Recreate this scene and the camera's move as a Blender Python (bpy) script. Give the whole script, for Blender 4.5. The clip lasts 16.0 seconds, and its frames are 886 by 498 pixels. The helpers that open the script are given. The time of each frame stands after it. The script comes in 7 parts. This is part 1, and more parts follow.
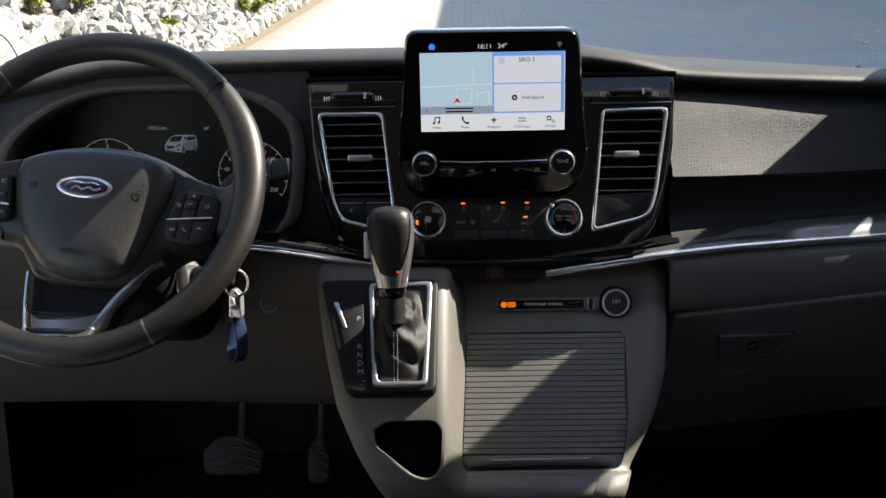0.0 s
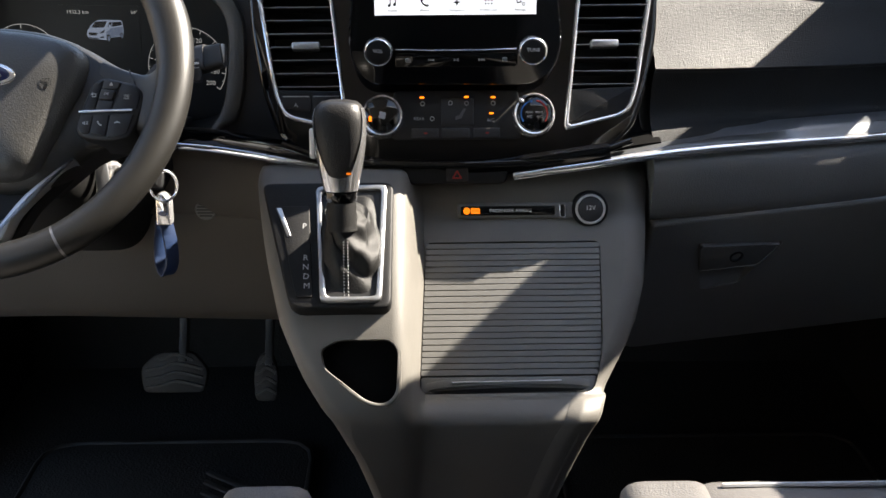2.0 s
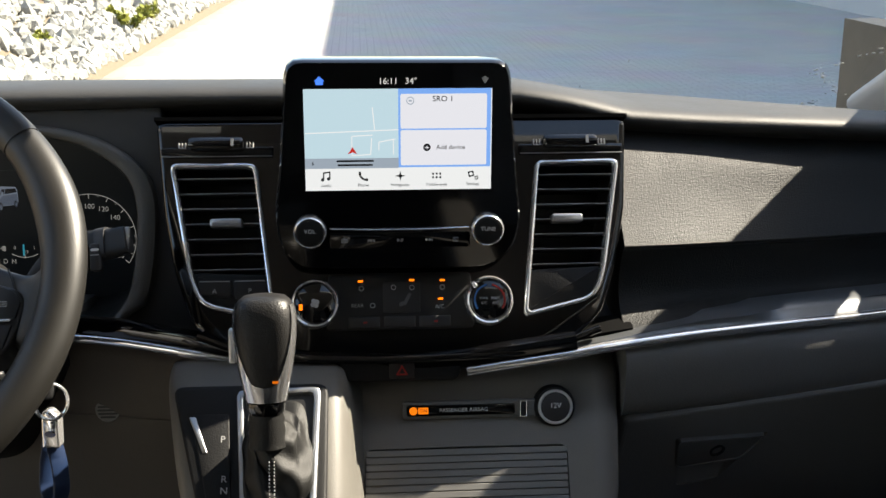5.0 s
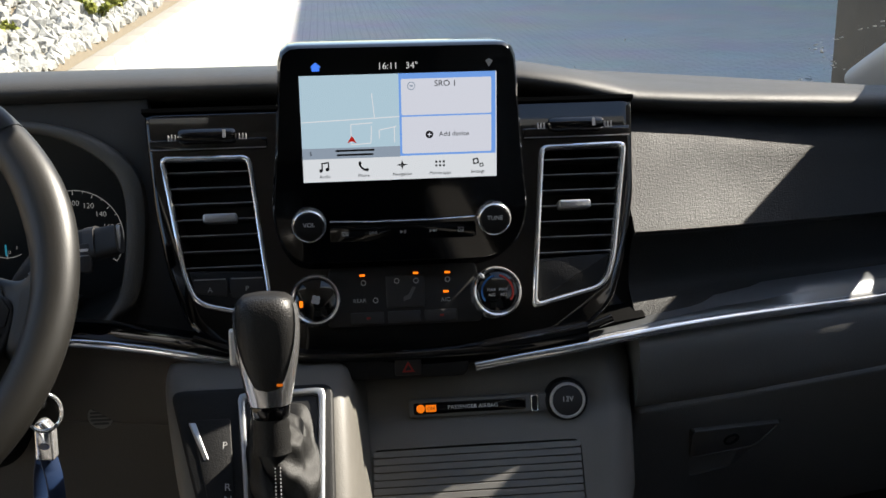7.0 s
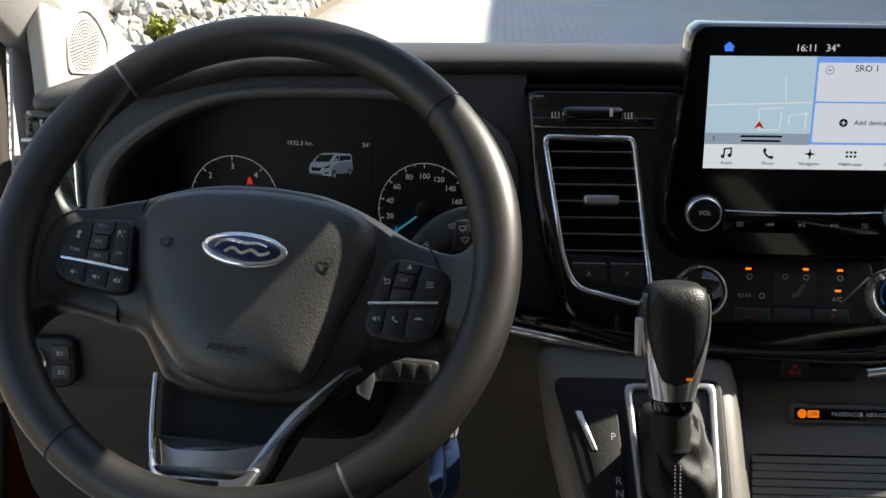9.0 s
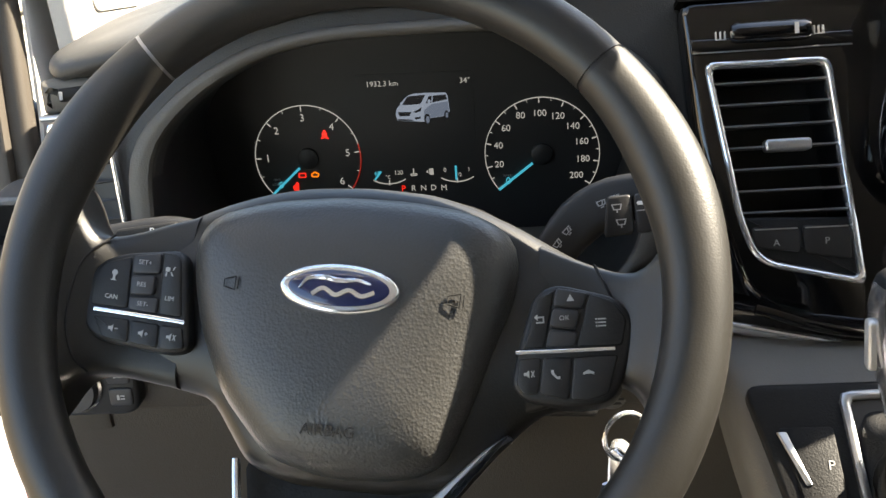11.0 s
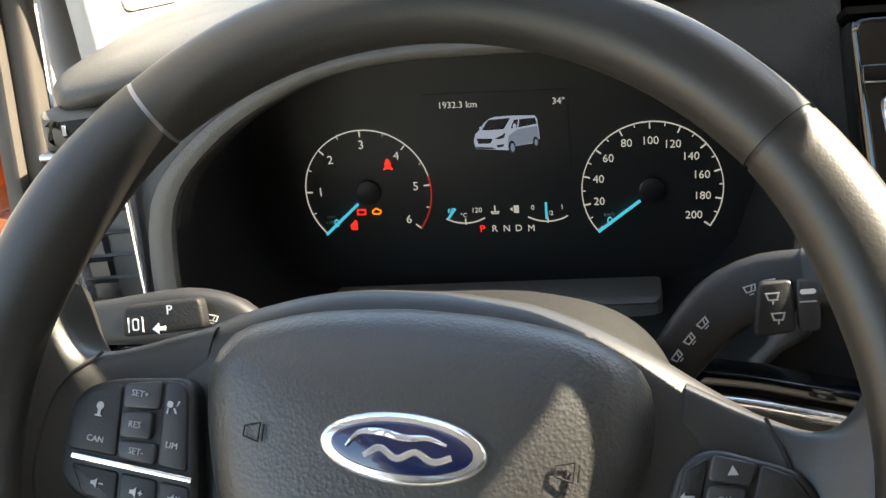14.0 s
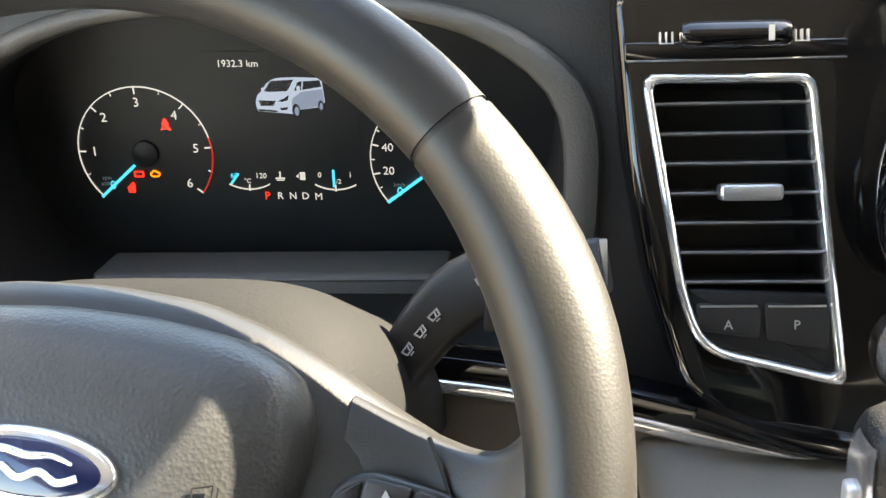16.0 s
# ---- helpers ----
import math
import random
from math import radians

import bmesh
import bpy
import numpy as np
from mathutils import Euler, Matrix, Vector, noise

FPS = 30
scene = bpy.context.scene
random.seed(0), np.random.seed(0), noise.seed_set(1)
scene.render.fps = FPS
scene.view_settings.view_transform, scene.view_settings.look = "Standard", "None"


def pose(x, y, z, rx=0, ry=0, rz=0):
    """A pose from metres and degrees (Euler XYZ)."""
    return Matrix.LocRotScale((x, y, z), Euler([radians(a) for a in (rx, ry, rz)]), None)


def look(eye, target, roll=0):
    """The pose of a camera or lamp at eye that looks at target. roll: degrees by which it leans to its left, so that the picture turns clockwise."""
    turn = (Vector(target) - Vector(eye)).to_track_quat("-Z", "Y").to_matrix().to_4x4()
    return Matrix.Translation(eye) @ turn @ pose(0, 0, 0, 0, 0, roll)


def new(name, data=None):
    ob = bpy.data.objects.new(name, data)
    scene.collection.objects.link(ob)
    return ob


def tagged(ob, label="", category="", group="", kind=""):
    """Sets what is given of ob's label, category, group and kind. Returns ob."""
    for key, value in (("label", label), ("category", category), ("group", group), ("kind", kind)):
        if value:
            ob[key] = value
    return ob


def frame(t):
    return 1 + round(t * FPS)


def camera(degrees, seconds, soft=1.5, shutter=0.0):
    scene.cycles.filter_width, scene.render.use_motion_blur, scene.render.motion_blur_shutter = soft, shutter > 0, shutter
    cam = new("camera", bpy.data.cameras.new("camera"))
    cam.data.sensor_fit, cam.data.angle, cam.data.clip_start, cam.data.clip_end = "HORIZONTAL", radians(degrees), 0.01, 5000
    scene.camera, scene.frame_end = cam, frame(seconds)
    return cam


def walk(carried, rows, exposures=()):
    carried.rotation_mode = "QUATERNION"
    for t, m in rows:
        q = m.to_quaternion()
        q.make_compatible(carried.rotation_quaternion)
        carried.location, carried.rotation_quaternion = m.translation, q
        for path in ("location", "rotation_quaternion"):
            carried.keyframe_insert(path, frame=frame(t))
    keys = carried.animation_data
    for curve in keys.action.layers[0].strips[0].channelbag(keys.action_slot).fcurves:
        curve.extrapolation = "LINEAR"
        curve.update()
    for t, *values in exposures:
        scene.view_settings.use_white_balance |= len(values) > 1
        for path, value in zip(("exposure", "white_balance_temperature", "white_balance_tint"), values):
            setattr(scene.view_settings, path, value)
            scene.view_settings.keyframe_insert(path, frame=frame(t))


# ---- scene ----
cam = camera(42.0, 16.0)
PATH = [
    (0, (0.0380, 0.0957, 1.1648), (-0.0090, 2.0063, 0.5761), -1.20),
    (0.5, (0.0410, 0.1034, 1.1603), (-0.0010, 2.0125, 0.5646), -1.19),
    (1, (0.0410, 0.1267, 1.1486), (0.0120, 2.0243, 0.5187), -1.06),
    (1.5, (0.0420, 0.1736, 1.1323), (0.0360, 2.0486, 0.4358), -1.01),
    (2, (0.0350, 0.2394, 1.1117), (0.0610, 2.0972, 0.3703), -0.34),
    (2.5, (0.0320, 0.3219, 1.1019), (0.0820, 2.1593, 0.3128), 0.42),
    (3, (0.0350, 0.3804, 1.0928), (0.1300, 2.2111, 0.2941), 1.12),
    (3.5, (0.0380, 0.4038, 1.0972), (0.1610, 2.2348, 0.3035), 1.48),
    (4, (0.0430, 0.4086, 1.1099), (0.1690, 2.2662, 0.3795), 1.38),
    (4.3, (0.0490, 0.4070, 1.1330), (0.1640, 2.3060, 0.5230), 0.91),
    (4.5, (0.0490, 0.4104, 1.1348), (0.1680, 2.3268, 0.5717), 0.75),
    (4.7, (0.0400, 0.4216, 1.1380), (0.1710, 2.3372, 0.5780), 0.58),
    (7, (0.0033, 0.4872, 1.1322), (0.1911, 2.3893, 0.5428), -0.81),
    (7.5, (-0.0237, 0.4992, 1.1330), (0.1461, 2.4001, 0.5346), -0.53),
    (8, (-0.0867, 0.5142, 1.1307), (0.0101, 2.4190, 0.5295), -0.00),
    (8.5, (-0.1507, 0.5231, 1.1276), (-0.1499, 2.4288, 0.5217), 0.40),
    (9, (-0.2007, 0.5349, 1.1214), (-0.3010, 2.4354, 0.5080), 0.00),
    (9.2, (-0.2167, 0.5389, 1.1213), (-0.3530, 2.4351, 0.4992), -0.23),
    (11.3, (-0.2801, 0.8398, 1.1300), (-0.5113, 2.6350, 0.2772), -6.35),
    (11.5, (-0.2941, 0.8678, 1.1291), (-0.5305, 2.6567, 0.2676), -6.65),
    (12, (-0.3281, 0.9219, 1.1285), (-0.5356, 2.7090, 0.2547), -6.02),
    (12.5, (-0.3434, 0.9512, 1.1244), (-0.5480, 2.7438, 0.2600), -5.61),
    (13, (-0.3407, 0.9625, 1.1238), (-0.5604, 2.7515, 0.2592), -5.52),
    (13.5, (-0.3185, 0.9639, 1.1202), (-0.6005, 2.7495, 0.2660), -6.24),
    (14, (-0.2963, 0.9822, 1.1161), (-0.6362, 2.7508, 0.2463), -7.05),
    (14.5, (-0.2972, 0.9956, 1.1153), (-0.6266, 2.7544, 0.2226), -7.09),
    (15, (-0.2886, 1.0144, 1.1161), (-0.6245, 2.7379, 0.1578), -7.04),
    (15.5, (-0.2455, 1.0306, 1.1157), (-0.5011, 2.7530, 0.1311), -4.67),
    (16, (-0.2122, 1.0389, 1.1066), (-0.3960, 2.7787, 0.1385), -3.33),
]
EXPOSE = [(0.0, 1.9, 6900, 10), (1.0, 2.05, 6850, 10), (2.0, 2.8, 6950, 12), (3.5, 3.65, 7350, 12), (4.2, 3.4, 7250, 11), (4.6, 2.5, 7300, 9), (7.0, 1.95, 6850, 10), (9.2, 1.9, 6850, 10), (11.3, 3.45, 7650, 9), (13.5, 3.6, 7700, 8), (14.5, 3.65, 7750, 8), (15.2, 4.1, 7750, 8), (16.0, 4.35, 7700, 8)]
walk(cam, [(t, look(eye, target, roll)) for t, eye, target, roll in PATH], EXPOSE)

# ---- daylight ----
SUN_EL, SUN_AZ = 39.9, 18.7          # elevation; azimuth from +x towards +y
world = bpy.data.worlds.new("world")
scene.world = world
world.use_nodes = True
wn = world.node_tree.nodes
sky = wn.new("ShaderNodeTexSky")
sky.sky_type, sky.sun_disc = "NISHITA", False
sky.sun_elevation, sky.sun_rotation = radians(SUN_EL), radians(90.0 - SUN_AZ)
wn["Background"].inputs["Strength"].default_value = 0.082
world.node_tree.links.new(sky.outputs[0], wn["Background"].inputs["Color"])
sun = new("sun", bpy.data.lights.new("sun", "SUN"))
sun.data.energy, sun.data.angle, sun.data.color = 3.8, radians(0.5), (1.0, 0.95, 0.86)
to_sun = Vector((math.cos(radians(SUN_EL)) * math.cos(radians(SUN_AZ)), math.cos(radians(SUN_EL)) * math.sin(radians(SUN_AZ)), math.sin(radians(SUN_EL))))
sun.matrix_world = look(to_sun * 30, (0, 0, 0))


# ---- materials ----
def material(name, base, rough=0.6, metal=0.0, grain=0.0, grain_size=0.0015, vary=0.12, patch=0.05, coat=0.0, rough_vary=0.1, second=None, spec=0.5):
    """A procedural surface: base colour varied at two scales, a fine relief, and uneven gloss."""
    m = bpy.data.materials.new(name)
    m.use_nodes = True
    nt = m.node_tree
    n, link = nt.nodes, nt.links.new
    b = n["Principled BSDF"]
    tc = n.new("ShaderNodeTexCoord")
    big = n.new("ShaderNodeTexNoise")
    big.inputs["Scale"].default_value, big.inputs["Detail"].default_value = 1.0 / patch, 4.0
    link(tc.outputs["Object"], big.inputs["Vector"])
    mix = n.new("ShaderNodeMix")
    mix.data_type = "RGBA"
    lo = second or tuple(c * (1 - vary) for c in base)
    hi = base if second else tuple(min(1.0, c * (1 + vary)) for c in base)
    mix.inputs["A"].default_value, mix.inputs["B"].default_value = (*lo, 1), (*hi, 1)
    link(big.outputs["Fac"], mix.inputs["Factor"])
    link(mix.outputs["Result"], b.inputs["Base Color"])
    rmap = n.new("ShaderNodeMapRange")
    rmap.inputs["To Min"].default_value, rmap.inputs["To Max"].default_value = max(0.02, rough - rough_vary), min(1.0, rough + rough_vary)
    link(big.outputs["Fac"], rmap.inputs["Value"])
    link(rmap.outputs["Result"], b.inputs["Roughness"])
    b.inputs["Metallic"].default_value = metal
    b.inputs["Coat Weight"].default_value = coat
    b.inputs["Specular IOR Level"].default_value = spec
    if grain:
        vor = n.new("ShaderNodeTexVoronoi")
        vor.inputs["Scale"].default_value = 1.0 / grain_size
        fine = n.new("ShaderNodeTexNoise")
        fine.inputs["Scale"].default_value, fine.inputs["Detail"].default_value = 0.6 / grain_size, 3.0
        link(tc.outputs["Object"], vor.inputs["Vector"])
        link(tc.outputs["Object"], fine.inputs["Vector"])
        add = n.new("ShaderNodeMath")
        add.operation = "ADD"
        link(vor.outputs["Distance"], add.inputs[0])
        link(fine.outputs["Fac"], add.inputs[1])
        bump = n.new("ShaderNodeBump")
        bump.inputs["Strength"].default_value, bump.inputs["Distance"].default_value = grain, grain_size * 0.3
        link(add.outputs[0], bump.inputs["Height"])
        link(bump.outputs["Normal"], b.inputs["Normal"])
    return m


def glow(name, colour, strength):
    m = bpy.data.materials.new(name)
    m.use_nodes = True
    b = m.node_tree.nodes["Principled BSDF"]
    b.inputs["Base Color"].default_value = (0.01, 0.01, 0.01, 1)
    b.inputs["Emission Color"].default_value, b.inputs["Emission Strength"].default_value = (*colour, 1), strength
    b.inputs["Roughness"].default_value = 0.25
    return m


M_PAD = material("soft_dark_dash_top", (0.046, 0.045, 0.043), 0.52, grain=0.35, grain_size=0.0016, spec=0.38)
M_HOOD = material("warm_grey_hood_plastic", (0.088, 0.082, 0.072), 0.55, grain=0.35, grain_size=0.0014)
M_PANEL = material("grained_charcoal_plastic", (0.038, 0.037, 0.036), 0.52, grain=0.32, grain_size=0.0013)
M_PASSENGER = material("grained_dark_passenger_panel", (0.0185, 0.0190, 0.0190), 0.56, grain=0.85, grain_size=0.0016, spec=0.28)
M_LOWER = material("grained_grey_plastic", (0.130, 0.128, 0.122), 0.58, grain=0.4, grain_size=0.0016)
M_CONSOLE = material("grey_console_plastic", (0.122, 0.115, 0.102), 0.55, grain=0.28, grain_size=0.0013)
M_GLOSS = material("piano_black_plastic", (0.003, 0.003, 0.0034), 0.07, rough_vary=0.03, coat=0.5)
M_BLACK = material("matt_black_plastic", (0.010, 0.010, 0.0105), 0.5, grain=0.2, grain_size=0.001)
M_DARKGREY = material("dark_grey_button_plastic", (0.028, 0.028, 0.03), 0.45, grain=0.15, grain_size=0.0008)
M_CHROME = material("satin_chrome", (0.95, 0.95, 0.96), 0.10, 0.82, rough_vary=0.06, vary=0.04)
M_SILVER = material("brushed_silver_plastic", (0.52, 0.53, 0.54), 0.34, 0.9, rough_vary=0.06, vary=0.05)
M_LEATHER = material("black_grained_leather", (0.016, 0.0155, 0.015), 0.45, grain=0.55, grain_size=0.0014)
M_RIM = material("smooth_black_leather", (0.013, 0.0121, 0.0105), 0.44, grain=0.12, grain_size=0.0012, spec=0.6)
M_AIRBAG = material("coarse_grained_black_vinyl", (0.037, 0.0365, 0.035), 0.42, grain=0.42, grain_size=0.0016, spec=0.65)
M_BOOT = material("soft_black_boot_leather", (0.010, 0.0098, 0.0095), 0.56, grain=0.6, grain_size=0.0012, spec=0.32)
M_SOFTBLACK = material("soft_black_switch_plastic", (0.006, 0.006, 0.0063), 0.6, grain=0.4, grain_size=0.0014, spec=0.3)
M_LID = material("charcoal_lid_plastic", (0.16, 0.155, 0.148), 0.55, grain=0.45, grain_size=0.0016)
M_SLAT = material("blue_grey_slat_plastic", (0.150, 0.148, 0.140), 0.5, grain=0.25, grain_size=0.0012)
M_SHROUD = material("matt_column_plastic", (0.007, 0.0069, 0.0066), 0.8, grain=0.35, grain_size=0.0014, spec=0.2)
M_FOAM = material("matt_black_foam", (0.004, 0.004, 0.004), 0.95, spec=0.05)
M_AMBERSIGN = glow("amber_sign_lamp", (1.0, 0.22, 0.01), 0.22)
M_SEAL = material("dark_brown_rubber", (0.050, 0.042, 0.034), 0.6, grain=0.15, grain_size=0.002)
M_KNEE = material("warm_brown_grey_plastic", (0.050, 0.042, 0.033), 0.65, grain=0.4, grain_size=0.0016)
M_RUBBER = material("black_rubber", (0.010, 0.0095, 0.009), 0.7, grain=0.2, grain_size=0.002)
M_CARPET = material("black_carpet", (0.0070, 0.0068, 0.0065), 0.95, grain=0.9, grain_size=0.004)
M_TRIM = material("light_grey_pillar_plastic", (0.52, 0.50, 0.47), 0.65, grain=0.35, grain_size=0.0016, vary=0.05)
M_HEADLINER = material("light_grey_headliner_cloth", (0.5, 0.49, 0.47), 0.95, grain=0.3, grain_size=0.002)
M_PAINT = material("orange_metallic_paint", (0.42, 0.075, 0.015), 0.25, 0.3, coat=1.0, patch=0.3)
M_SEAT = material("grey_seat_leather", (0.11, 0.105, 0.10), 0.5, grain=0.5, grain_size=0.002)
M_WHITE = glow("lit_white_marking", (0.85, 0.88, 0.9), 0.16)
M_PRINT = material("pale_grey_print", (0.40, 0.40, 0.40), 0.5)
M_LABEL = material("white_print", (0.75, 0.75, 0.74), 0.5)
M_SATIN = material("satin_grey_metal", (0.30, 0.30, 0.31), 0.36, 0.7, rough_vary=0.06, vary=0.06)
M_DIMPRINT = material("dim_grey_print", (0.12, 0.12, 0.12), 0.5)
M_RING = material("pale_satin_ring", (0.80, 0.80, 0.80), 0.38, 0.5, rough_vary=0.05, vary=0.04)
M_CHEEK = material("polished_grey_chrome", (0.62, 0.62, 0.63), 0.20, 0.85, rough_vary=0.05, vary=0.05)
M_LEDGE = material("satin_silver_ledge", (0.22, 0.23, 0.24), 0.34, 0.75, rough_vary=0.05, vary=0.04)
M_AMBER = glow("amber_lamp", (1.0, 0.20, 0.008), 0.40)
M_AMBERDIM = glow("dim_amber_lamp", (1.0, 0.22, 0.01), 0.14)
M_RED = glow("red_lamp", (1.0, 0.03, 0.02), 0.11)
M_DIAL = glow("dim_lit_dial_marking", (0.85, 0.88, 0.9), 0.042)
M_CYAN = glow("cyan_needle", (0.05, 0.55, 0.80), 0.08)
M_BLUESTRAP = material("blue_leather_strap", (0.002, 0.016, 0.058), 0.55, grain=0.3, grain_size=0.001)
M_EMBLEM = material("dark_blue_enamel", (0.010, 0.018, 0.075), 0.12, coat=1.0)
M_DIMRED = material("dark_red_print", (0.30, 0.015, 0.012), 0.45)
M_BLUE = glow("blue_icon", (0.05, 0.2, 0.9), 0.3)


# ---- mesh helpers ----
def thing(name, at, label, category, group="", kind=""):
    """A top-level thing: an Empty at its base."""
    ob = new(name)
    ob.empty_display_size = 0.02
    ob.location = at
    return tagged(ob, label, category, group, kind)


def part(name, bm, mat, parent=None, label="", smooth=45):
    """Links a bmesh (in world places) as one mesh object under a thing or a part."""
    if isinstance(bm, bpy.types.Mesh):
        me = bm
        me.name = name
    else:
        bmesh.ops.recalc_face_normals(bm, faces=bm.faces)
        me = bpy.data.meshes.new(name)
        bm.to_mesh(me)
        bm.free()
    if mat and not me.materials:
        me.materials.append(mat)
    if smooth:
        me.set_sharp_from_angle(angle=radians(smooth))
        me.polygons.foreach_set("use_smooth", [True] * len(me.polygons))
    ob = new(name, me)
    if parent:
        ob.parent = parent
        if parent.type == "EMPTY":
            ob.matrix_parent_inverse = Matrix.Translation(-parent.location)
    if label:
        ob["label"] = label
    return ob


def placed(bm, m):
    bmesh.ops.transform(bm, matrix=m, verts=bm.verts)
    return bm


def joined(*bms):
    out = bmesh.new()
    for b in bms:
        me = bpy.data.meshes.new("tmp")
        b.to_mesh(me)
        out.from_mesh(me)
        bpy.data.meshes.remove(me)
        b.free()
    return out


def rounded(pts, r, n=4):
    """A polygon with its corners rounded; r one radius or one a corner."""
    out, k = [], len(pts)
    for i in range(k):
        p, a, b = (Vector(pts[j % k]).to_2d() for j in (i, i - 1, i + 1))
        ri = r[i] if isinstance(r, (list, tuple)) else r
        da, db = a - p, b - p
        d = min(ri, da.length * 0.49, db.length * 0.49)
        pa, pb = p + da.normalized() * d, p + db.normalized() * d
        for q in range(n + 1):
            s = q / n
            out.append(tuple((1 - s) ** 2 * pa + 2 * s * (1 - s) * p + s * s * pb))
    return out


def box2(x0, y0, x1, y1):
    return [(x0, y0), (x1, y0), (x1, y1), (x0, y1)]


def plate(pts, z0, z1, bevel=0.0, segs=2):
    """A 2D outline as a solid between z0 and z1, its z1 edge bevelled."""
    bm = bmesh.new()
    rings = [(0.0, z0), (0.0, z1)]
    if bevel:
        rings = [(0.0, z0)] + [(bevel * (1 - math.cos(a)), z1 - bevel + bevel * math.sin(a)) for a in (radians(90 * i / segs) for i in range(segs + 1))]
    c = sum((Vector(p) for p in pts), Vector((0, 0))) / len(pts)
    k = len(pts)
    area = sum(pts[i][0] * pts[(i + 1) % k][1] - pts[(i + 1) % k][0] * pts[i][1] for i in range(k))
    sgn = 1 if area > 0 else -1
    nrm = []
    for i in range(k):
        a, b, d = Vector(pts[i - 1]), Vector(pts[i]), Vector(pts[(i + 1) % k])
        e1, e2 = (b - a).normalized(), (d - b).normalized()
        n1 = Vector((-e1.y, e1.x)) + Vector((-e2.y, e2.x))
        nrm.append((n1.normalized() if n1.length > 1e-9 else Vector((0, 0))) * sgn)
    prev = None
    for off, z in rings:
        vs = [bm.verts.new((*(Vector(p) + nrm[i] * off), z)) for i, p in enumerate(pts)]
        if prev:
            for i in range(k):
                bm.faces.new((prev[i], prev[(i + 1) % k], vs[(i + 1) % k], vs[i]))
        else:
            bm.faces.new(vs[::-1])
        prev = vs
    bm.faces.new(prev)
    return bm


def ringplate(outer, inner, z0, z1, bevel=0.0):
    """A flat frame between two outlines of the same count."""
    bm, k = bmesh.new(), len(outer)
    e = bevel
    rows = [(outer, 0, z0), (outer, 0, z1 - e), (outer, 0.29, z1 - 0.29 * e), (outer, 1, z1), (inner, 1, z1), (inner, 0.29, z1 - 0.29 * e), (inner, 0, z1 - e), (inner, 0, z0)] if e else [(outer, 0, z0), (outer, 0, z1), (inner, 0, z1), (inner, 0, z0)]
    vs = []
    for pts, inset, z in rows:
        oth = inner if pts is outer else outer
        vs.append([bm.verts.new((*(Vector(p).lerp(Vector(o), min(0.45, e / max(1e-6, (Vector(o) - Vector(p)).length)) * inset)), z)) for p, o in zip(pts, oth)])
    for a, b in zip(vs, vs[1:] + vs[:1]):
        for i in range(k):
            bm.faces.new((a[i], a[(i + 1) % k], b[(i + 1) % k], b[i]))
    return bm


def resample(pts, n):
    """n points evenly round a closed outline, from its first point."""
    p = [Vector(q).to_2d() for q in pts]
    L = [0.0]
    for a, b in zip(p, p[1:] + p[:1]):
        L.append(L[-1] + (b - a).length)
    p.append(p[0])
    out, j = [], 0
    for i in range(n):
        d = L[-1] * i / n
        while L[j + 1] < d:
            j += 1
        s = (d - L[j]) / max(1e-9, L[j + 1] - L[j])
        out.append(tuple(p[j].lerp(p[j + 1], s)))
    return out


def loft(rings, closed=True, caps=True):
    """Skins rows of points, each of the same count."""
    bm = bmesh.new()
    vs = [[bm.verts.new(p) for p in r] for r in rings]
    k = len(rings[0])
    for a, b in zip(vs, vs[1:]):
        for i in range(k if closed else k - 1):
            bm.faces.new((a[i], a[(i + 1) % k], b[(i + 1) % k], b[i]))
    if caps and closed:
        bm.faces.new(vs[0][::-1])
        bm.faces.new(vs[-1])
    return bm


def smoothline(pts, n):
    """A Catmull-Rom line through points, n steps a span."""
    p = [Vector(q) for q in pts]
    p = [2 * p[0] - p[1]] + p + [2 * p[-1] - p[-2]]
    out = []
    for i in range(1, len(p) - 2):
        for q in range(n):
            s = q / n
            out.append(0.5 * (2 * p[i] + (p[i + 1] - p[i - 1]) * s + (2 * p[i - 1] - 5 * p[i] + 4 * p[i + 1] - p[i + 2]) * s * s + (3 * p[i] - p[i - 1] - 3 * p[i + 1] + p[i + 2]) * s ** 3))
    out.append(p[-2])
    return out


def sweep(path, section, up=(0, 0, 1), closed=False, scale=None):
    """A section (2D) carried along a path; its y lies towards up."""
    path = [Vector(p) for p in path]
    rings, k = [], len(path)
    for i, p in enumerate(path):
        a, b = (path[i - 1], path[(i + 1) % k]) if closed else (path[max(0, i - 1)], path[min(k - 1, i + 1)])
        t = (b - a).normalized()
        side = t.cross(Vector(up)).normalized()
        top = side.cross(t)
        s = scale[i] if scale else 1.0
        rings.append([p + side * (x * s) + top * (y * s) for x, y in section])
    if closed:
        rings.append(rings[0])
        bm = loft(rings, True, False)
        bmesh.ops.remove_doubles(bm, verts=bm.verts, dist=1e-6)
        return bm
    return loft(rings)


def disc(r, n=24, rx=None):
    return [(r * math.cos(2 * math.pi * i / n), (rx or r) * math.sin(2 * math.pi * i / n)) for i in range(n)]


def lathe(profile, n=32):
    """A turned solid from (radius, height) pairs, about z."""
    rings = [[(max(r, 1e-4) * math.cos(2 * math.pi * i / n), max(r, 1e-4) * math.sin(2 * math.pi * i / n), h) for i in range(n)] for r, h in profile]
    return loft(rings)


